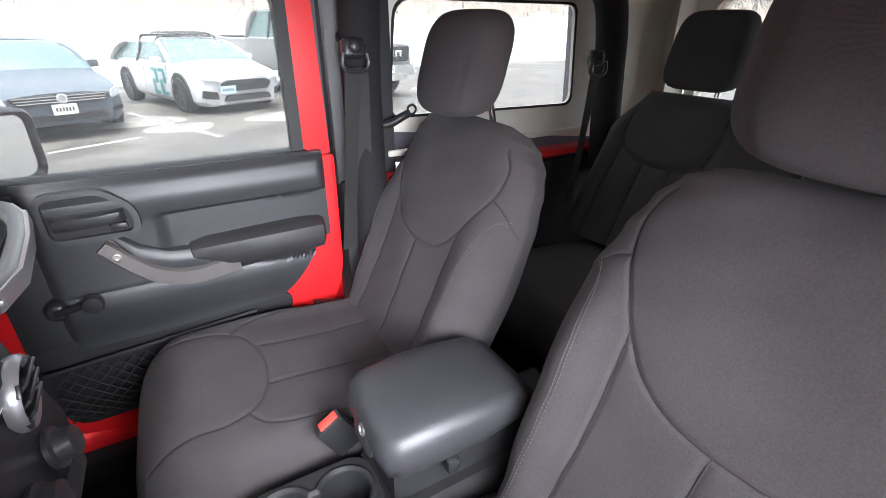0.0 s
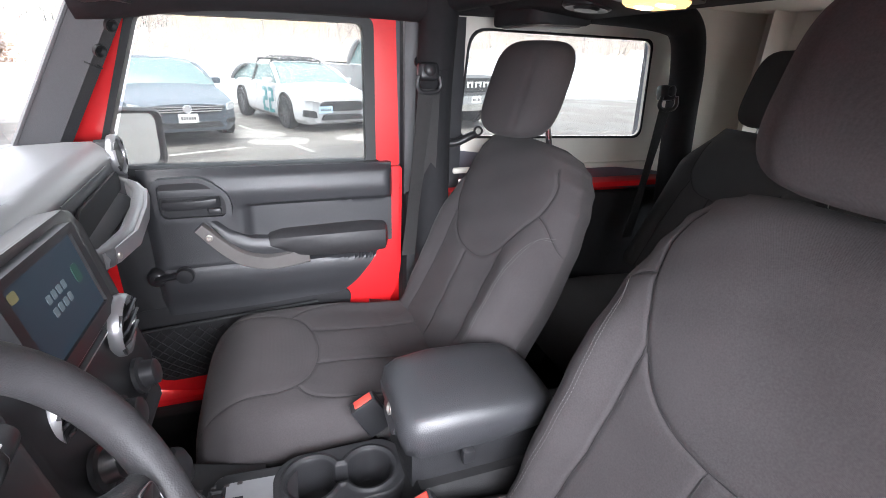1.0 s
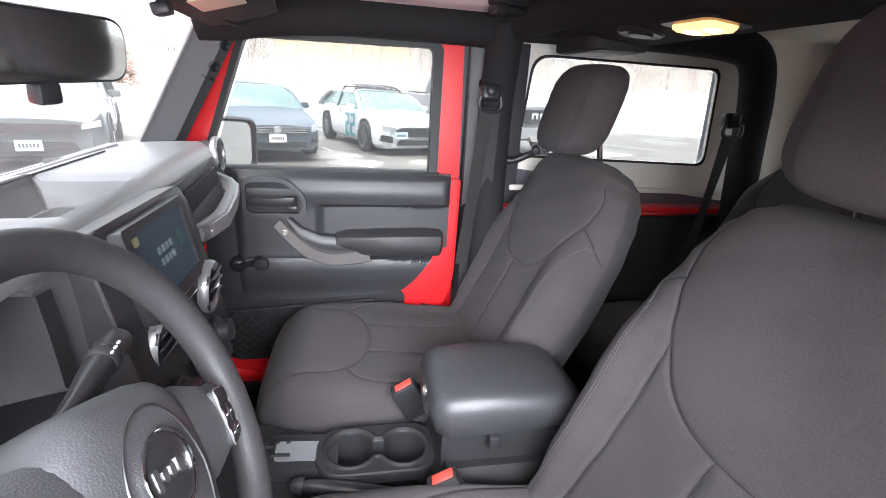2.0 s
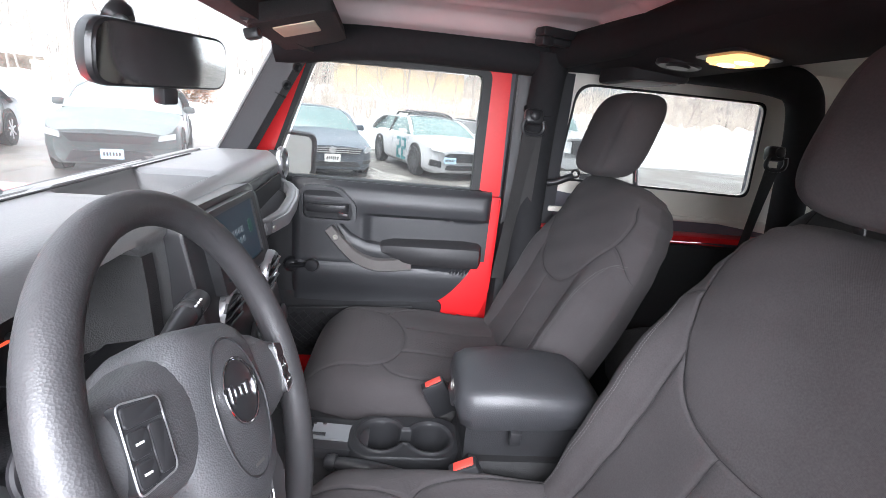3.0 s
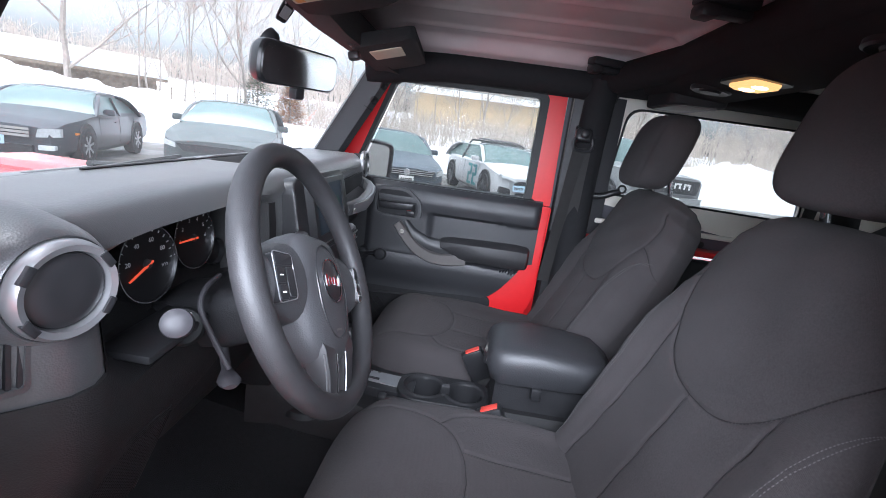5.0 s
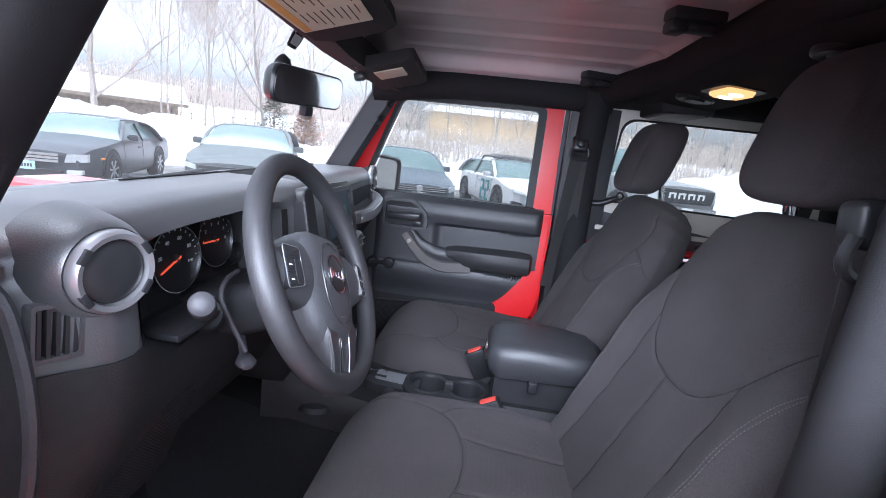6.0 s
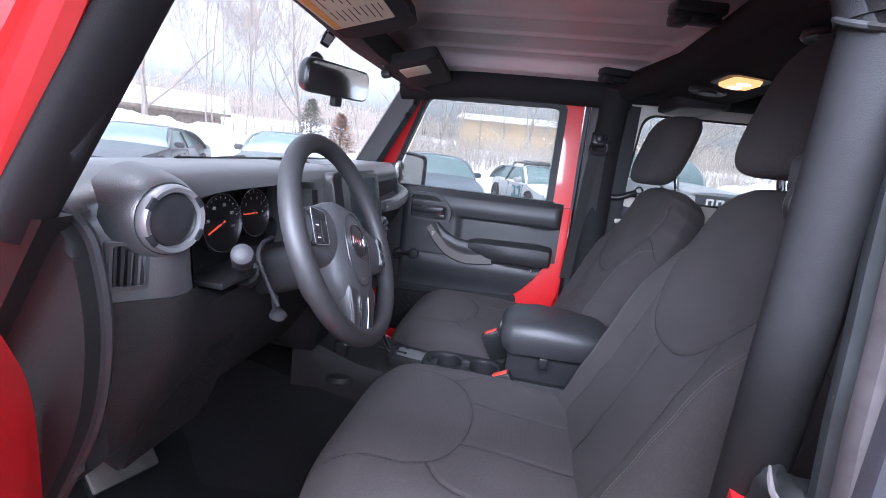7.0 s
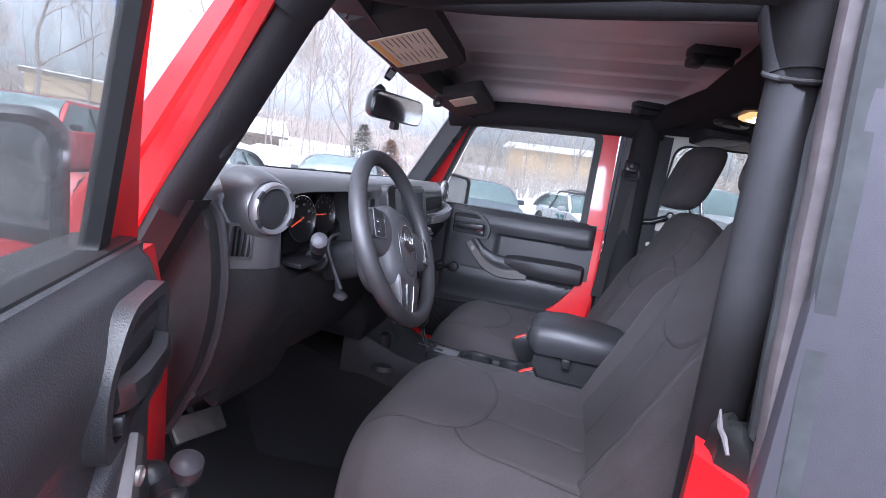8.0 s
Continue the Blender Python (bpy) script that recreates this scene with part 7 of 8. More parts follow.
TEAL = material("teal_decal", (0.03, 0.22, 0.24), rough=0.4)
# near-black that puts the shade of arches, rim backs and truck bed into colour
HOLLOW_DARK = material("hollow_dark", (0.03, 0.029, 0.028), rough=0.8, vary=0.3)


def paint(name, c, coat=0.2, rough=0.45):
    return material(name, c, rough=rough, coat=coat, vary=0.06, scale=5, big=1.5, spec=0.25)


def table(x, rows):
    for (a, *va), (b, *vb) in zip(rows, rows[1:]):
        if x <= b:
            t = (x - a) / (b - a)
            return [p + (q - p) * t for p, q in zip(va, vb)]
    return rows[-1][1:]


NOSE = []


def make_car(name, label, category, front, heading, body_mat, spec):
    """A parked car. Local: x forward with the nose at 0, y left, z up."""
    f = Vector((heading[0], heading[1], 0)).normalized()
    low = spec.get("low", 1.0)      # how deep it sits on its springs
    M = Matrix(((f.x, -f.y, 0, front[0]), (f.y, f.x, 0, front[1]), (0, 0, low, 0), (0, 0, 0, 1)))
    car = thing(name, label, category, (front[0], front[1], 0))
    L, W2 = spec["length"], spec["width"] / 2
    d0 = spec["deck"][0]
    spec["deck"][0] = (d0[0], min(d0[1] + 0.06, spec["deck"][1][1]), d0[2], d0[3])
    NOSE.clear()
    NOSE.extend((spec["deck"], W2))
    rings = []
    N = 44
    for k in range(N + 1):
        x = -L * k / N
        zt, wk, zb = table(-x, spec["deck"])
        w = W2 * wk
        belt = min(zt, spec["belt"])
        prof = [(w * 0.86, zb), (w * 0.97, zb + 0.1), (w, zb + 0.28), (w * 0.985, belt * 0.78), (w * 0.96, belt - 0.03), (w * 0.9, zt - 0.015), (w * 0.7, zt + 0.005), (w * 0.35, zt + 0.022), (0, zt + 0.027)]
        ring = [Vector((x, y, z)) for y, z in prof] + [Vector((x, -y, z)) for y, z in prof[-2::-1]]
        rings.append([M @ p for p in ring])
    body = part("body", ring_loft(rings), body_mat, car, "painted body", sharp=30)
    # greenhouse
    gx = spec["green"]          # foot of windshield, roof front, roof rear, foot of rear glass (distance from the nose)
    H, belt = spec["height"], spec["belt"]
    secs = []
    for k in range(25):
        t = k / 24
        d = gx[0] + (gx[3] - gx[0]) * t
        if d < gx[1]:
            h = (d - gx[0]) / (gx[1] - gx[0])
        elif d > gx[2]:
            h = (gx[3] - d) / (gx[3] - gx[2])
        else:
            h = 1.0
        h = max(h, 0.0)
        crown = 0.03 * math.sin(math.pi * t)
        zt = table(d, spec["deck"])[0] + 0.005
        zz = zt + (H - crown - zt) * (math.sin(h * math.pi / 2) ** 0.9 if h < 1 else 1) + (crown if h >= 1 else 0)
        secs.append((d, zz, zt))
    rings = []
    for d, zz, zt in secs:
        w0 = W2 * 0.93
        g = min((zz - belt) / (H - belt), 1.0) if zz > belt else 0.0
        w1 = w0 - (0.19 + 0.03) * max(g, 0.0)
        zlow = min(zt, belt) - 0.04
        rings.append([M @ Vector((-d, y, z)) for y, z in ((w0, zlow), (w1 + 0.015, zz - 0.06 * g), (w1 * 0.93, zz - 0.012), (w1 * 0.5, zz + 0.01), (0, zz + 0.014), (-w1 * 0.5, zz + 0.01), (-w1 * 0.93, zz - 0.012), (-w1 - 0.015, zz - 0.06 * g), (-w0, zlow))])
    part("glazing", ring_loft(rings), CAR_GLASS, car, "dark window glass", sharp=30)
    # roof skin and pillars
    rr = []
    for d, zz, zt in secs:
        if gx[1] - 0.05 <= d <= gx[2] + 0.1:
            w1 = W2 * 0.93 - 0.215
            rr.append([M @ Vector((-d, y, z)) for y, z in ((w1 + 0.025, zz - 0.075), (w1 + 0.012, zz - 0.02), (w1 * 0.5, zz + 0.018), (0, zz + 0.022), (-w1 * 0.5, zz + 0.018), (-w1 - 0.012, zz - 0.02), (-w1 - 0.025, zz - 0.075), (0, zz - 0.03))])
    part("roof", ring_loft(rr), spec.get("roof", body_mat), car)
    for s in (-1, 1):
        w0, w1 = W2 * 0.93 + 0.006, W2 * 0.93 - 0.19
        for a, b in ((0, 1), (3, 2)):
            zf = table(gx[a], spec["deck"])[0]
            zf = min(zf, belt)
            pts = [M @ Vector((-(gx[a] + (gx[b] - gx[a]) * t), s * (w0 + (w1 - w0) * t ** 1.3), zf - 0.02 + (H - 0.055 - zf) * math.sin(t * math.pi / 2) ** 0.9)) for t in (0, .2, .4, .6, .8, 1.0)]
            part("pillar", tube(pts, 0.042 if a == 0 else 0.075, 8, flat=0.5), body_mat, car)
        mid = (gx[1] + gx[2]) / 2 + 0.05
        part("door_pillar", tube([M @ Vector((-mid, s * w0, belt - 0.03)), M @ Vector((-mid + 0.0, s * (w1 + 0.03), H - 0.1))], 0.035, 6, flat=0.4), BLACK, car)
        for q in spec["seams"]:
            part("door_seam", tube([M @ Vector((-q, s * (W2 * 0.985 + 0.002), 0.38)), M @ Vector((-q, s * (W2 * 0.99 + 0.003), 0.6)), M @ Vector((-q, s * (W2 * 0.965 + 0.003), belt - 0.04))], 0.006, 5), BLACK, car)
        part("door_handle", block(-spec["seams"][1] + 0.1, -spec["seams"][1] + 0.28, s * W2 * 0.985 - 0.02, s * W2 * 0.985 + 0.02, belt - 0.17, belt - 0.14, 0.01, m=M), body_mat, car)
        mx = -gx[0] - 0.33
        mir_ = part("side_mirror", ring_loft([[M @ Vector((mx + a * k, s * (W2 * 0.94 + d), belt + 0.07 + b * k)) for a, b in ((-0.05, -0.05), (0.05, -0.06), (0.07, 0.0), (0.05, 0.07), (-0.05, 0.065))] for d, k in ((0.02, 0.35), (0.08, 1.0), (0.2, 1.0), (0.23, 0.7))]), spec.get("mirror", body_mat), car, "side mirror")
        # wheels, arches
        for d in spec["axles"]:
            r = spec["wheel"]
            c = Vector((-d, s * (W2 - 0.11), r / low))
            out = M.to_3x3() @ Vector((0, s, 0))
            # flat dark disc; the shade inside the arch is put into its colour
            part("wheel_arch", lathe(M @ Vector((-d, s * (W2 - 0.03), (r + 0.03) / low)), out, [(r * 1.17, -0.1), (r * 1.17, 0.03), (r * 1.13, 0.034), (r * 1.1, 0.02), (0.02, 0.018)], 32), HOLLOW_DARK if not spec.get("flare") else BLACK, car)
            ty = part("tyre", lathe(M @ c, out, [(r * 0.68, -0.1), (r * 0.97, -0.1), (r, -0.06), (r, 0.09), (r * 0.95, 0.125), (r * 0.72, 0.13), (r * 0.68, 0.11)], 36), TYRE, car)
            part("rim", lathe(M @ c, out, [(r * 0.7, 0.1), (r * 0.7, 0.126), (r * 0.64, 0.122), (r * 0.62, 0.07), (r * 0.1, 0.075)], 30), HOLLOW_DARK, ty)
            bm = bmesh.new()
            for j in range(spec["spokes"]):
                a = 2 * math.pi * j / spec["spokes"] + 0.2
                e1, e2 = Vector((math.cos(a), 0, math.sin(a))), Vector((-math.sin(a), 0, math.cos(a)))
                ringa = []
                for rad, wd, dep in ((0.08, 0.03, 0.115), (0.4, 0.022, 0.12), (0.66, 0.03, 0.122)):
                    ringa.append([M @ (c + e1 * r * rad + e2 * wd * q1 + Vector((0, s * (dep + q2), 0))) for q1, q2 in ((-1, -0.02), (-0.8, 0), (0.8, 0), (1, -0.02))])
                ring_loft(ringa, bm=bm)
            lathe(M @ (c + Vector((0, s * 0.1, 0))), out, [(r * 0.16, 0), (r * 0.15, 0.028), (0.01, 0.03)], 16, bm=bm)
            part("wheel_face", bm, spec.get("rim", RIM), ty)
    return car, M, W2


def front_plate(car, M, z, y, x, mat, lean=0.0):
    p = part("licence_plate", plate(rounded([(-0.152, -0.076), (0.152, -0.076), (0.152, 0.076), (-0.152, 0.076)], 0.012, 3), M @ Matrix(((0, 0, 1, x), (1, 0, 0, y), (0, 1, 0, z), (0, 0, 0, 1))), 0, 0.012), mat, car, "licence plate with unreadable bars")
    bm = bmesh.new()
    for k in range(6):
        y0 = -0.115 + 0.04 * k
        plate([(y0, -0.03), (y0 + 0.026, -0.03), (y0 + 0.026, 0.03), (y0, 0.03)], M @ Matrix(((0, 0, 1, x), (1, 0, 0, y), (0, 1, 0, z), (0, 0, 0, 1))), 0.012, 0.014, bm=bm)
    part("plate_print", bm, INK, p)


def nose_piece(name, car, M, outline, x, mat, depth=0.03, label="", bow=0.1, w2=0.9):
    """A plate on the nose, bent back towards the sides."""
    bm = bmesh.new()
    F = Matrix(((0, 0, 1, 0), (1, 0, 0, 0), (0, 1, 0, 0), (0, 0, 0, 1)))
    x += 0.03 if name in ("headlamp", "fog_lamp", "fog_duct") else 0.0
    plate(outline, F, x - 0.05, x + depth, 0.0, bm=bm)
    bmesh.ops.subdivide_edges(bm, edges=[e for e in bm.edges if abs(e.verts[0].co.y - e.verts[1].co.y) > 0.3], cuts=6)
    deck, half = NOSE
    for v in bm.verts:
        d = 0.0
        while d < 0.17 and half * table(d, deck)[1] * 0.965 < abs(v.co.y):
            d += 0.004
        v.co.x = v.co.x - d + 0.01
        lim = half * table(d, deck)[1] * 0.985
        v.co.y = max(-lim, min(lim, v.co.y)) * 1.012
        v.co = M @ v.co
    return part(name, bm, mat, car, label)


HEAD = (-0.93, -0.37)
# blue-grey sedan
P_VW = paint("blue_grey_paint", (0.085, 0.1, 0.12), coat=0.4)
spec = dict(low=0.96, length=4.8, width=1.85, height=1.42, belt=0.93, wheel=0.33, spokes=10, axles=(0.93, 3.64), seams=(1.5, 2.6, 3.5), green=(1.38, 2.15, 3.2, 4.3),
            deck=[(0, 0.62, 0.7, 0.24), (0.06, 0.70, 0.82, 0.22), (0.25, 0.76, 0.93, 0.2), (0.7, 0.83, 0.99, 0.2), (1.38, 0.95, 1.0, 0.2), (2.4, 0.99, 1.0, 0.2), (4.0, 1.0, 0.98, 0.22), (4.6, 0.98, 0.9, 0.28), (4.8, 0.85, 0.8, 0.34)])
car, M, W2 = make_car("blue_grey_sedan", "parked blue-grey sedan with chrome-barred grille on wet asphalt", "car", (8.41, 1.56), HEAD, P_VW, spec)
nose_piece("grille", car, M, rounded([(-0.52, 0.56), (0.52, 0.56), (0.6, 0.68), (-0.6, 0.68)], 0.03), 0.035, BLACK, 0.02)
for k in range(3):
    nose_piece("grille_bar", car, M, [(-0.53 - 0.02 * k, 0.575 + 0.04 * k), (0.53 + 0.02 * k, 0.575 + 0.04 * k), (0.53 + 0.02 * k, 0.592 + 0.04 * k), (-0.53 - 0.02 * k, 0.592 + 0.04 * k)], 0.06, CHROME, 0.012)
part("badge", lathe(M @ Vector((0.075, 0, 0.625)), M.to_3x3() @ Vector((1, 0, 0)), [(0.07, -0.02), (0.07, 0.01), (0.058, 0.014), (0.05, 0.004)], 26), CHROME, car, "plain round chrome badge")
nose_piece("lower_intake", car, M, rounded([(-0.55, 0.3), (0.55, 0.3), (0.5, 0.4), (-0.5, 0.4)], 0.03), 0.03, BLACK, 0.025)
front_plate(car, M, 0.47, 0, 0.07, PLATE_WHITE)
for s in (-1, 1):
    nose_piece("headlamp", car, M, rounded([(s * 0.62, 0.575), (s * 0.84, 0.62), (s * 0.86, 0.73), (s * 0.66, 0.70)], 0.03), -0.01, LAMP, 0.03, "clear headlamp", bow=0.16)
    nose_piece("fog_lamp", car, M, rounded([(s * 0.6, 0.36), (s * 0.8, 0.37), (s * 0.82, 0.44), (s * 0.62, 0.43)], 0.02), -0.02, BLACK, 0.03, bow=0.15)

# white hatchback with rack
P_W = paint("white_paint", (0.5, 0.5, 0.51))
spec = dict(low=0.91, length=4.36, width=1.82, height=1.47, belt=0.98, wheel=0.33, spokes=10, axles=(0.87, 3.52), seams=(1.35, 2.45, 3.3), green=(1.15, 2.0, 3.5, 4.25), rim=RIM_DARK, roof=P_W,
            deck=[(0, 0.66, 0.74, 0.2), (0.06, 0.74, 0.86, 0.16), (0.3, 0.82, 0.95, 0.15), (0.7, 0.9, 0.99, 0.16), (1.15, 1.0, 1.0, 0.17), (2.4, 1.02, 1.0, 0.18), (3.9, 1.06, 0.97, 0.22), (4.25, 1.0, 0.9, 0.3), (4.36, 0.9, 0.84, 0.34)])
car, M, W2 = make_car("white_hatchback", "parked white hatchback with teal decal and roof rack", "car", (9.92, -1.2), HEAD, P_W, spec)
nose_piece("grille", car, M, rounded([(-0.42, 0.46), (0.42, 0.46), (0.52, 0.6), (0.4, 0.68), (-0.4, 0.68), (-0.52, 0.6)], 0.04), 0.045, BLACK, 0.03)
for k in range(4):
    nose_piece("grille_bar", car, M, [(-0.44, 0.5 + 0.045 * k), (0.44, 0.5 + 0.045 * k), (0.44, 0.512 + 0.045 * k), (-0.44, 0.512 + 0.045 * k)], 0.075, RIM_DARK, 0.01)
nose_piece("lower_intake", car, M, rounded([(-0.5, 0.26), (0.5, 0.26), (0.42, 0.38), (-0.42, 0.38)], 0.04), 0.045, BLACK, 0.02)
front_plate(car, M, 0.5, -0.42, 0.09, PLATE_BLUE)
for s in (-1, 1):
    nose_piece("headlamp", car, M, rounded([(s * 0.5, 0.66), (s * 0.86, 0.74), (s * 0.88, 0.8), (s * 0.56, 0.74)], 0.025), 0.0, LAMP, 0.05, "slim headlamp", bow=0.22)
    nose_piece("fog_duct", car, M, rounded([(s * 0.6, 0.32), (s * 0.82, 0.34), (s * 0.8, 0.5), (s * 0.62, 0.47)], 0.03), -0.01, BLACK, 0.05, bow=0.14)
bm = bmesh.new()
sm = M @ Matrix(((-1, 0, 0, -1.35), (0, 0, -1, -0.915), (0, 1, 0, 0), (0, 0, 0, 1)))
for dx in (0.06, 0.42):
    for q in ((0.0, 0.26, 0.80, 0.88), (0.0, 0.26, 0.56, 0.64), (0.0, 0.26, 0.30, 0.38), (0.0, 0.09, 0.60, 0.86), (0.17, 0.26, 0.34, 0.60)):
        plate(rounded([(dx + q[0], q[2]), (dx + q[1], q[2]), (dx + q[1], q[3]), (dx + q[0], q[3])], 0.02, 2), sm, 0.0, 0.012, bm=bm)
part("side_decal", bm, TEAL, car, "teal block decal on the door")
rack = part("roof_rack", tube([M @ Vector((-2.1, y, 1.50)) for y in (-0.62, -0.3, 0, 0.3, 0.62)], 0.02, 8), BLACK, car, "black roof rack with ski carriers")
part("cross_bar", tube([M @ Vector((-2.9, y, 1.53)) for y in (-0.62, -0.3, 0, 0.3, 0.62)], 0.02, 8), BLACK, rack)
for y in (-0.6, 0.6):
    part("foot", tube([M @ Vector((-2.1, y, 1.50)), M @ Vector((-2.1, y * 1.1, 1.38))], 0.03, 8), BLACK, rack)
    part("foot", tube([M @ Vector((-2.9, y, 1.53)), M @ Vector((-2.9, y * 1.1, 1.40))], 0.03, 8), BLACK, rack)
for y in (-0.35, -0.22, 0.05, 0.2, 0.38):
    part("carrier_arm", tube(spline([M @ Vector((-1.75, y, 1.53)), M @ Vector((-2.1, y, 1.575)), M @ Vector((-2.9, y + 0.05, 1.6)), M @ Vector((-3.15, y + 0.05, 1.57))], 4), 0.022, 8), BLACK, rack)
for y in (-0.05, 0.18):
    part("hood_strap", tube([M @ Vector((-1.95, y, 1.44)), M @ Vector((-1.6, y - 0.03, 1.25))], 0.03, 6, flat=0.3), BLACK, rack)

# pale pickup
P_T = paint("silver_grey_paint", (0.24, 0.245, 0.25))
spec = dict(length=5.9, width=2.05, height=1.98, belt=1.32, wheel=0.43, spokes=8, axles=(1.0, 4.7), seams=(1.75, 2.8, 3.75), green=(1.75, 2.35, 3.75, 4.05), flare=True,
            deck=[(0, 1.12, 0.86, 0.45), (0.08, 1.2, 0.94, 0.42), (0.5, 1.25, 0.98, 0.42), (1.75, 1.33, 1.0, 0.42), (4.05, 1.36, 1.0, 0.42), (4.06, 1.3, 1.0, 0.42), (5.8, 1.32, 1.0, 0.5), (5.9, 1.2, 0.96, 0.55)])
car, M, W2 = make_car("silver_pickup", "parked silver-grey pickup truck with black grille", "pickup truck", (10.15, -4.30), HEAD, P_T, spec)
nose_piece("grille", car, M, rounded([(-0.72, 0.82), (0.72, 0.82), (0.76, 1.14), (-0.76, 1.14)], 0.06), 0.02, BLACK, 0.05, "black grille", bow=0.05)
bm = bmesh.new()
for y0, w in ((-0.5, 0.2), (-0.24, 0.2), (0.03, 0.2), (0.3, 0.2)):
    for q in ((y0, y0 + 0.05, 0.93, 1.05), (y0 + 0.14, y0 + 0.19, 0.93, 1.05), (y0, y0 + w, 1.02, 1.06)):
        plate([(q[0], q[2]), (q[1], q[2]), (q[1], q[3]), (q[0], q[3])], M @ Matrix(((0, 0, 1, 0), (1, 0, 0, 0), (0, 1, 0, 0), (0, 0, 0, 1))), 0.05, 0.085, bm=bm)
part("grille_blocks", bm, PLATE_WHITE, car, "pale block shapes across the grille")
nose_piece("bumper", car, M, rounded([(-0.95, 0.5), (0.95, 0.5), (0.98, 0.74), (-0.98, 0.74)], 0.06), 0.06, P_T, 0.1, "grey front bumper", bow=0.12)
nose_piece("skid_plate", car, M, rounded([(-0.5, 0.42), (0.5, 0.42), (0.62, 0.56), (-0.62, 0.56)], 0.04), 0.1, STEEL, 0.1)
front_plate(car, M, 0.66, 0, 0.17, PLATE_WHITE)
for s in (-1, 1):
    nose_piece("headlamp", car, M, rounded([(s * 0.78, 0.84), (s * 0.99, 0.86), (s * 0.98, 1.1), (s * 0.79, 1.1)], 0.03), 0.0, LAMP, 0.05, "tall headlamp", bow=0.06)
# dark slab on the bed; its colour stands in for the hollow's shade
part("bed_dark_slab", block(-5.8, -4.15, -0.8, 0.8, 1.28, 1.345, 0.02, m=M), HOLLOW_DARK, car)

# dark muscle sedan
P_C = paint("dark_grey_paint", (0.09, 0.103, 0.104), coat=0.2)
spec = dict(length=5.0, width=1.9, height=1.47, belt=0.98, wheel=0.35, spokes=5, axles=(0.95, 4.0), seams=(1.6, 2.75, 3.7), green=(1.55, 2.3, 3.4, 4.4),
            deck=[(0, 0.66, 0.78, 0.22), (0.06, 0.76, 0.88, 0.2), (0.3, 0.86, 0.96, 0.2), (0.9, 0.93, 1.0, 0.2), (1.55, 1.0, 1.0, 0.2), (2.5, 1.02, 1.0, 0.2), (4.2, 1.07, 0.98, 0.22), (4.9, 1.02, 0.92, 0.3), (5.0, 0.9, 0.84, 0.35)])
car, M, W2 = make_car("dark_sedan", "parked dark grey sports sedan with black grille", "car", (6.98, 4.72), HEAD, P_C, spec)
nose_piece("grille", car, M, rounded([(-0.5, 0.55), (0.5, 0.55), (0.62, 0.68), (-0.62, 0.68)], 0.03), 0.04, BLACK, 0.03)
nose_piece("lower_intake", car, M, rounded([(-0.6, 0.25), (0.6, 0.25), (0.5, 0.42), (-0.5, 0.42)], 0.03), 0.03, BLACK, 0.03)
front_plate(car, M, 0.38, 0, 0.08, PLATE_BLUE)
for s in (-1, 1):
    nose_piece("headlamp", car, M, rounded([(s * 0.62, 0.6), (s * 0.88, 0.64), (s * 0.86, 0.73), (s * 0.64, 0.69)], 0.02), 0.0, LAMP, 0.03, "slim headlamp", bow=0.17)

# dark older sedan
P_F = paint("charcoal_paint", (0.042, 0.047, 0.055), coat=0.4)
spec = dict(low=0.91, length=4.83, width=1.83, height=1.44, belt=0.97, wheel=0.33, spokes=7, axles=(0.95, 3.68), seams=(1.55, 2.6, 3.5), green=(1.45, 2.2, 3.1, 3.95),
            deck=[(0, 0.66, 0.8, 0.22), (0.05, 0.74, 0.88, 0.2), (0.3, 0.84, 0.96, 0.2), (0.8, 0.9, 1.0, 0.2), (1.45, 0.99, 1.0, 0.2), (2.5, 1.01, 1.0, 0.2), (3.9, 1.05, 0.98, 0.22), (4.7, 1.04, 0.92, 0.3), (4.83, 0.88, 0.86, 0.35)])
car, M, W2 = make_car("charcoal_sedan", "parked charcoal sedan with chrome-barred grille and amber marker", "car", (5.95, 7.8), HEAD, P_F, spec)
for k in range(3):
    nose_piece("grille_bar", car, M, rounded([(-0.48, 0.54 + 0.06 * k), (0.48, 0.54 + 0.06 * k), (0.48, 0.585 + 0.06 * k), (-0.48, 0.585 + 0.06 * k)], 0.01, 2), 0.04, CHROME, 0.04)
nose_piece("lower_intake", car, M, rounded([(-0.5, 0.27), (0.5, 0.27), (0.5, 0.4), (-0.5, 0.4)], 0.03), 0.03, BLACK, 0.03)
front_plate(car, M, 0.46, 0.0, 0.08, PLATE_BLUE)
for s in (-1, 1):
    nose_piece("headlamp", car, M, rounded([(s * 0.56, 0.55), (s * 0.84, 0.57), (s * 0.88, 0.72), (s * 0.6, 0.71)], 0.02), 0.0, LAMP, 0.045, "large clear headlamp", bow=0.15)
    part("amber_marker", block(-0.62, -0.5, s * W2 * 0.975 - 0.02, s * W2 * 0.975 + 0.02, 0.6, 0.64, 0.008, m=M), AMBER, car, "amber side marker")
    nose_piece("fog_lamp", car, M, rounded([(s * 0.58, 0.33), (s * 0.78, 0.33), (s * 0.78, 0.42), (s * 0.58, 0.42)], 0.02), -0.01, LAMP, 0.04, bow=0.14)

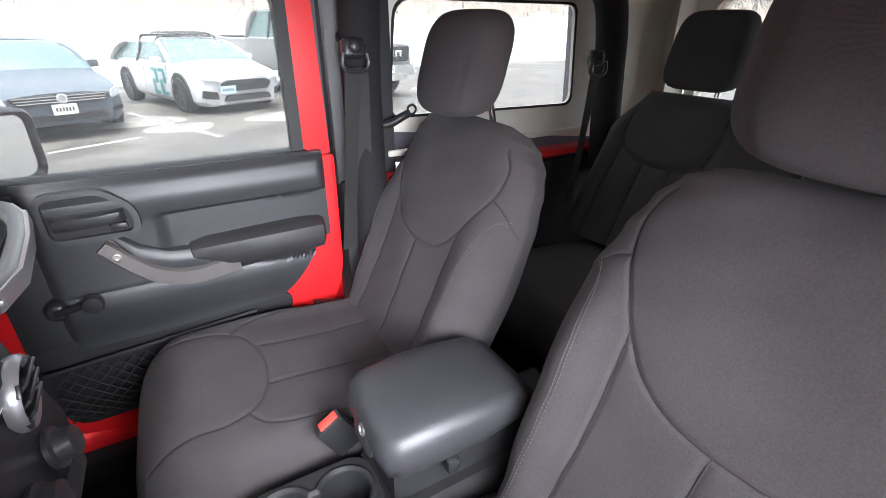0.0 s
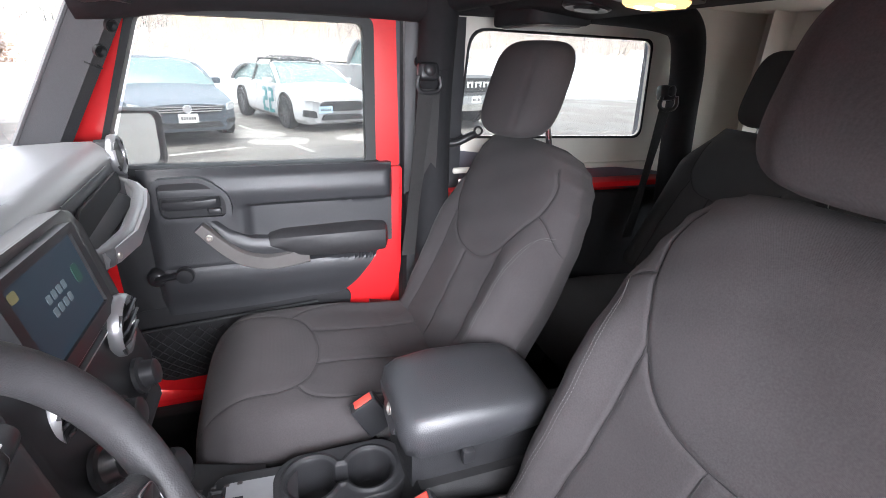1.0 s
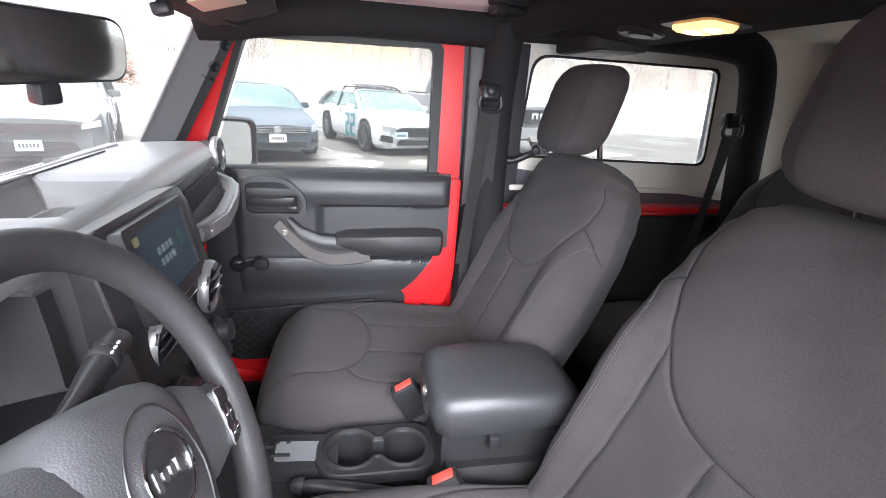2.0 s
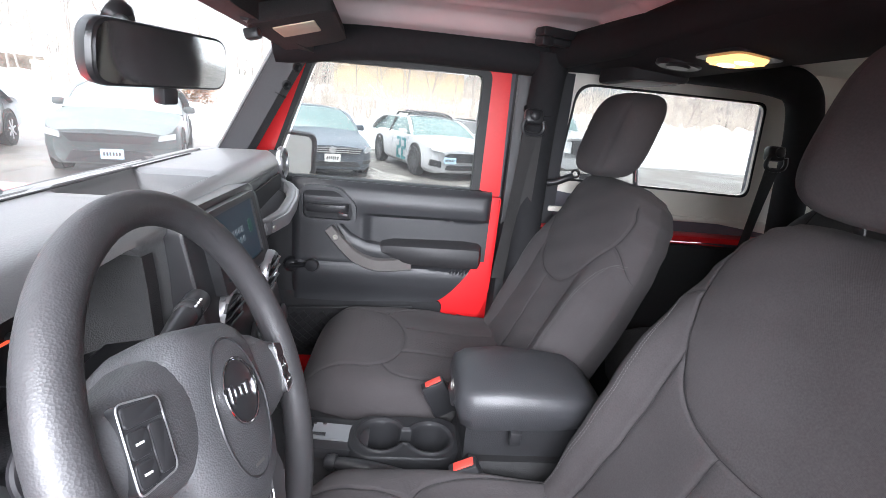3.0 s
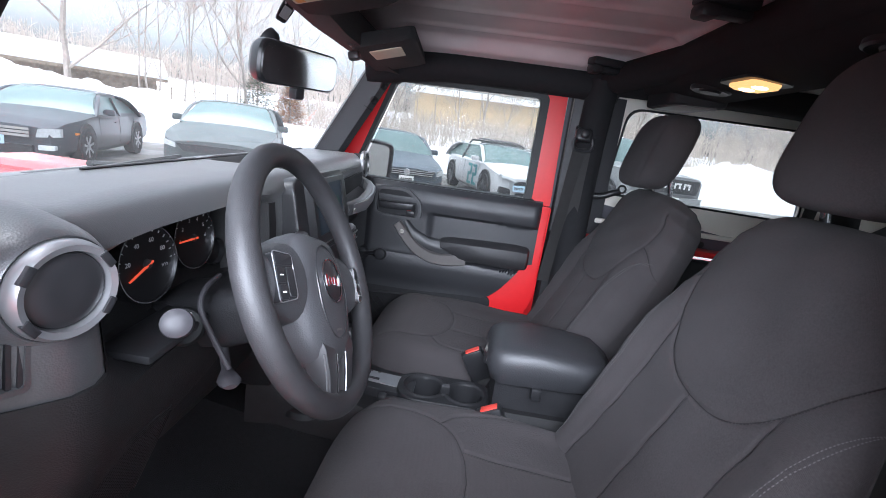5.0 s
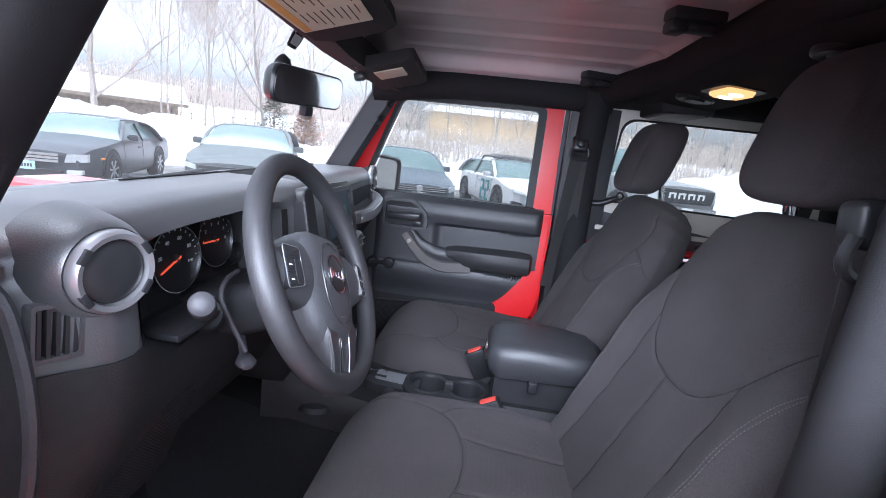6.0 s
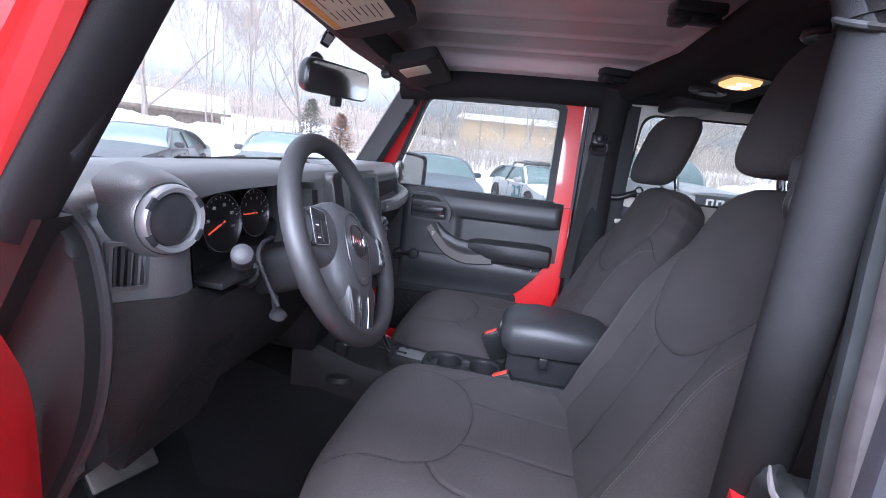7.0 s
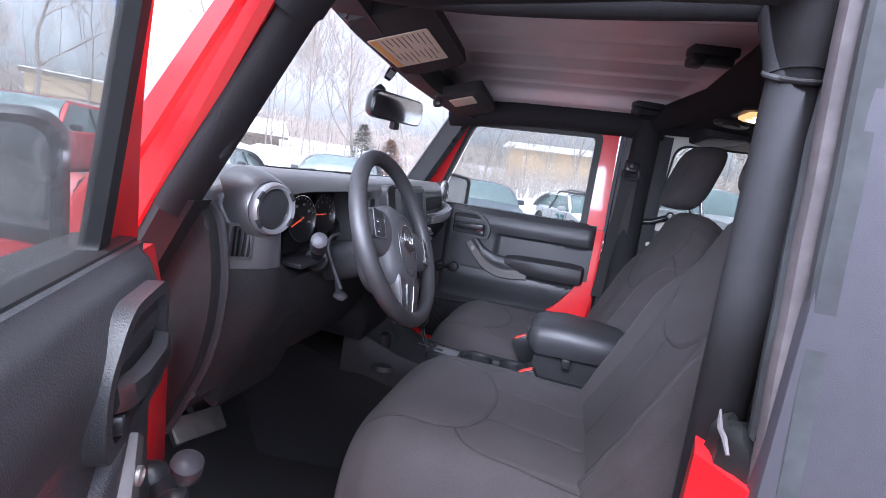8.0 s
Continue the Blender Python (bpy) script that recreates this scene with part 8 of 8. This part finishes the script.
# red pickup beyond the open door
spec = dict(low=0.95, length=5.6, width=1.98, height=1.86, belt=1.25, wheel=0.39, spokes=6, axles=(0.95, 4.4), seams=(1.6, 2.65, 3.5), green=(1.55, 2.2, 3.5, 3.85), mirror=BLACK,
            deck=[(0, 1.0, 0.86, 0.4), (0.08, 1.08, 0.94, 0.38), (0.5, 1.14, 0.98, 0.38), (1.55, 1.26, 1.0, 0.38), (3.85, 1.3, 1.0, 0.38), (3.86, 1.24, 1.0, 0.38), (5.5, 1.26, 1.0, 0.45), (5.6, 1.15, 0.96, 0.5)])
car, M, W2 = make_car("red_pickup", "parked red pickup truck with snow behind it", "pickup truck", (3.42, 9.52), (-0.894, -0.449), paint("bright_red_paint", (0.55, 0.02, 0.02)), spec)
nose_piece("bumper", car, M, rounded([(-0.9, 0.42), (0.9, 0.42), (0.9, 0.62), (-0.9, 0.62)], 0.04), 0.06, CHROME, 0.08, "chrome bumper")
for s in (-1, 1):
    nose_piece("headlamp", car, M, rounded([(s * 0.62, 0.78), (s * 0.92, 0.78), (s * 0.92, 0.98), (s * 0.62, 0.98)], 0.03), 0.0, LAMP, 0.04, bow=0.1)

# ---- buildings ----
# unseen wall, added to cut low light into the doorway and fill the mirror
solid("wall_light_block", block(-8.3, -8.0, -30, 30, 0, 2.4, 0.02), material("plain_grey_wall", (0.5, 0.5, 0.51), rough=0.85, vary=0.12, scale=3, big=0.5), "plain grey wall out of view, added to cut low light", "wall", "structure")
TAN = material("tan_wall", (0.55, 0.42, 0.27), rough=0.85, vary=0.08, scale=1)
WOOD = material("weathered_boards", (0.2, 0.16, 0.12), rough=0.85, vary=0.3, scale=6)
b = thing("tan_building", "long low tan building with snow-covered roof", "building", (88, 5, 4))
part("wall", block(87, 99, -9, 14, 2.5, 8.2), TAN, b)
part("roof", ring_loft([[Vector((x, y, z)) for x, z in ((86, 8.2), (93, 9.9), (100, 8.2))] for y in (-10, 15)]), SNOW, b, "snow-covered roof")
x, y = 62 * math.cos(radians(55.6)), 62 * math.sin(radians(55.6))
BM = Matrix.Translation((x, y, 0)) @ Matrix.Rotation(radians(-34), 4, 'Z')
b = thing("tan_house", "low tan building with a dark eave behind the snow", "building", (x, y, 3.6))
part("wall", block(-3.6, 3.6, -2, 4, 3.7, 5.75, m=BM), TAN, b)
part("roof", ring_loft([[BM @ Vector((a, y2, z)) for y2, z in ((-2.5, 5.6), (-2.5, 5.75), (1, 6.1), (4.5, 5.75), (4.5, 5.6))] for a in (-4.0, 4.0)]), SNOW, b, "snow-covered roof")
part("eave", block(-4.0, 1.4, -2.6, -2.5, 5.3, 5.74, m=BM), WOOD, b, "dark board under the roof")
b = thing("wooden_shed", "weathered board shed with snow-covered roof", "shed", (21, 19.5, 0))
SM = Matrix.Translation((20.6, 19.6, 0)) @ Matrix.Rotation(radians(-48), 4, 'Z')
for k in range(44):
    x0 = -3.0 + 0.136 * k
    part("board", block(x0, x0 + 0.128, -1.52 + 0.012 * (k % 3), -1.45, 0.3, 2.25, m=SM), WOOD, b)
part("wall", block(-3.0, 2.98, -1.45, 1.4, 0.3, 2.2, m=SM), WOOD, b)
part("roof", ring_loft([[SM @ Vector((x, y, z)) for y, z in ((-2.0, 2.15), (-2.0, 2.33), (0, 3.12), (2.0, 2.33), (2.0, 2.15), (0, 2.95))] for x in (-3.4, 3.4)]), SNOW, b, "snow on the roof")
part("fascia", block(-3.4, 3.4, -2.03, -1.98, 2.02, 2.16, m=SM), WOOD, b)

# ---- trees ----
BARK = material("grey_brown_bark", (0.33, 0.285, 0.25), rough=0.9, vary=0.3, scale=12)
TWIG = material("pale_brown_twigs", (0.42, 0.36, 0.31), rough=0.9, vary=0.25, scale=9)
NEEDLES = material("dull_green_needles", (0.1, 0.115, 0.065), rough=0.85, vary=0.4, scale=9)
DRY = material("dry_russet_leaves", (0.32, 0.17, 0.08), rough=0.85, vary=0.4, scale=9)


def branch(bm, twigs, p, d, length, r, depth, rng, spread):
    """A tapered limb that forks; thin ones go to twigs."""
    n = 4 if depth > 1 else 3
    pts, rad = [p], [r]
    q, dd_ = p.copy(), d.copy()
    for k in range(n):
        dd_ = (dd_ + Vector((rng.uniform(-1, 1), rng.uniform(-1, 1), rng.uniform(-0.3, 0.7))) * 0.16).normalized()
        q = q + dd_ * length / n
        pts.append(q.copy())
        rad.append(r * (1 - 0.38 * (k + 1) / n))
    tube(pts, rad, 5 if depth > 2 else 3, bm=bm if depth > 2 else twigs)
    if depth == 0:
        return
    branch(bm, twigs, q, dd_, length * 0.78, max(rad[-1] * 0.95, 0.006), depth - 1, rng, spread)
    for k in range(rng.choice((2, 3, 4)) if depth > 1 else 3):
        t = rng.uniform(0.35, 1.0)
        i = min(int(t * n), n - 1)
        o = pts[i].lerp(pts[i + 1], t * n - i)
        side = Vector((rng.uniform(-1, 1), rng.uniform(-1, 1), rng.uniform(-0.1, 0.8))).normalized()
        branch(bm, twigs, o, (dd_ * (1 - spread) + side * spread).normalized(), length * rng.uniform(0.5, 0.72), max(rad[i] * 0.5, 0.006), depth - 1, rng, spread)


def tree(seed, height, trunk_r, lean, spread, depth=5):
    rng = random.Random(seed)
    t = thing("bare_tree", "leafless grey-brown tree with fine twigs in snow", "tree", (0, 0, 0), "bare trees")
    bm, tw = bmesh.new(), bmesh.new()
    branch(bm, tw, Vector((0, 0, -0.3)), Vector((lean, 0, 1)).normalized(), height * 0.34, trunk_r, depth, rng, spread)
    part("trunk", bm, BARK, t, "trunk and limbs")
    part("crown", tw, TWIG, t, "bare twigs")
    return t


def polar(cam_xy, az, dist):
    return cam_xy[0] + dist * math.cos(radians(az)), cam_xy[1] + dist * math.sin(radians(az))


kinds = [tree(11, 12, 0.15, 0.04, 0.66), tree(23, 11, 0.045, 0.05, 0.45), tree(37, 11, 0.05, -0.08, 0.5), tree(51, 11, 0.085, 0.16, 0.66)]
EYE0 = (-1.0, 0.0)


def put(k, az, dist, size=1.0, turn=0, first=False):
    x, y = polar(EYE0, az, dist)
    m = Matrix.Translation((x, y, field_z(x, y))) @ Matrix.Rotation(radians(turn), 4, 'Z')
    if first:
        kinds[k].matrix_basis = m @ Matrix.Diagonal((size, size, size, 1))
        return kinds[k]
    o = copy_thing(kinds[k], m)
    o.scale = (size,) * 3
    return o


put(0, 43.1, 27, 1.05, 0, True)
put(1, 36.8, 24, 1.0, 0, True)
put(2, 33.8, 25, 1.05, 0, True)
put(3, 27.7, 27, 1.15, 200, True)
rng = random.Random(9)
for az, dist, k, s in ((35.8, 25, 1, 0.95), (32.6, 26, 2, 0.9), (37.8, 26, 2, 1.0), (31, 30, 1, 1.1), (28.8, 33, 2, 1.15), (47, 33, 3, 1.0), (50.5, 36, 1, 1.1), (54, 33, 2, 1.2), (57.5, 30, 0, 1.0), (61, 36, 3, 1.1),
                       (23, 34, 2, 1.2), (21, 40, 3, 1.1), (17.5, 30, 1, 1.25), (14.5, 45, 0, 1.1), (11.5, 38, 3, 0.9), (8.8, 46, 2, 1.1), (6.2, 40, 1, 1.1), (3.6, 52, 3, 1.1), (1.0, 44, 2, 1.0), (-1.8, 36, 3, 0.9),
                       (-4.4, 42, 1, 1.2), (-7, 33, 0, 0.9), (-9.5, 40, 3, 1.0), (-12, 36, 2, 1.1)):
    put(k, az, dist, s, rng.uniform(0, 360))
for k in range(46):
    put(rng.choice((1, 2, 2, 3)), -14 - 40 * rng.random(), rng.uniform(30, 62), rng.uniform(0.8, 1.25), rng.uniform(0, 360))
for k in range(16):
    put(rng.choice((0, 1, 2, 3)), rng.uniform(-55, 65), rng.uniform(70, 110), rng.uniform(1.0, 1.5), rng.uniform(0, 360))

# brush: thin stems in the snow behind the lot
bm = bmesh.new()
rng = random.Random(21)
for k in range(1500):
    if k < 900:
        az, dist = rng.uniform(-14, 24), rng.uniform(24, 46)
    else:
        az, dist = rng.uniform(-52, -12), rng.uniform(27, 48)
    x, y = polar(EYE0, az, dist)
    z = field_z(x, y) - 0.1
    for j in range(3):
        h = rng.uniform(0.7, 2.1)
        p = Vector((x + rng.uniform(-0.4, 0.4), y + rng.uniform(-0.4, 0.4), z))
        d = Vector((rng.uniform(-0.35, 0.35), rng.uniform(-0.35, 0.35), 1))
        q = p + d * h * 0.5
        e = q + (d + Vector((rng.uniform(-0.3, 0.3), rng.uniform(-0.3, 0.3), 0))) * h * 0.5
        tube([p, q, e], [0.018, 0.013, 0.005], 3, bm=bm)
        for i in range(2):
            s = p.lerp(e, rng.uniform(0.4, 0.8))
            tube([s, s + Vector((rng.uniform(-0.4, 0.4), rng.uniform(-0.4, 0.4), rng.uniform(0.3, 0.7))) * h * 0.4], [0.009, 0.004], 3, bm=bm)
solid("brush", bm, TWIG, "thin leafless brown brush standing in snow", "brush", "stuff")

# evergreen and a russet shrub
def conifer(x, y, h, mat, label, nm, cat):
    rng = random.Random(int(h * 100))
    t = thing(nm, label, cat, (x, y, field_z(x, y)))
    z0 = field_z(x, y)
    part("trunk", tube([(x, y, z0 - 0.2), (x, y, z0 + h * 0.9)], [0.09, 0.02], 6), BARK, t)
    bm = bmesh.new()
    for k in range(2600):
        v = rng.random() ** 0.8
        r = h * 0.42 * (1 - v ** 1.6) ** 0.9 * rng.uniform(0.3, 1.15)
        a = rng.uniform(0, 6.28)
        c = Vector((x + r * math.cos(a), y + r * math.sin(a), z0 + 0.1 + v * h * 0.95 - 0.1 * r))
        d = Vector((math.cos(a) + rng.uniform(-0.5, 0.5), math.sin(a) + rng.uniform(-0.5, 0.5), rng.uniform(-0.3, 0.4))).normalized()
        u = d.cross(Vector((0, 0, 1))).normalized() * 0.045
        w = d * rng.uniform(0.12, 0.26)
        vs = [bm.verts.new(q) for q in (c - u, c + u, c + w)]
        bm.faces.new(vs)
    part("crown", bm, mat, t)


x, y = polar(EYE0, 26.6, 22)
conifer(x, y, 2.5, NEEDLES, "small dull green evergreen behind the parked cars", "evergreen", "tree")
x, y = polar(EYE0, 23.2, 21)
conifer(x, y, 1.9, DRY, "russet dry-leaved shrub beside the evergreen", "shrub", "shrub")

# far woods and fence
bm = bmesh.new()
rng = random.Random(33)
for k in range(4200):
    az = rng.uniform(-75, 80)
    dist = rng.uniform(150, 210)
    x, y = polar(EYE0, az, dist)
    h = rng.uniform(5, 10)
    z = field_z(x, y) - 0.5
    tube([(x, y, z), (x + rng.uniform(-1, 1), y + rng.uniform(-1, 1), z + h)], [0.16, 0.03], 3, bm=bm)
    for i in range(5):
        zz = rng.uniform(0.3, 0.9) * h
        tube([(x, y, z + zz), (x + rng.uniform(-2, 2), y + rng.uniform(-2, 2), z + zz + rng.uniform(0.5, 2))], [0.09, 0.02], 3, bm=bm)
solid("far_woods", bm, TWIG, "distant grey-brown leafless woods on the hill", "woods", "stuff")
f = thing("fence", "thin grey wire fence across the snow", "fence", (30, 22, 1))
for k in range(14):
    x, y = polar(EYE0, 40 - 1.3 * k, 33)
    z = field_z(x, y)
    part("post", tube([(x, y, z - 0.2), (x, y, z + 1.1)], 0.03, 6), WOOD, f)
for q in (0.4, 0.7, 1.0):
    pts = []
    for k in range(14):
        x, y = polar(EYE0, 40 - 1.3 * k, 33)
        pts.append((x, y, field_z(x, y) + q))
    part("rail", tube(pts, 0.015, 4), WOOD, f)
x, y = 17.5, 23.5
z = field_z(x, y)
f = thing("light_pole", "tall thin blue light pole standing in snow", "pole", (x, y, z))
part("pole", tube([(x, y, z - 0.2), (x, y, 9)], [0.07, 0.055], 10), paint("blue_pole_paint", (0.06, 0.16, 0.4)), f)
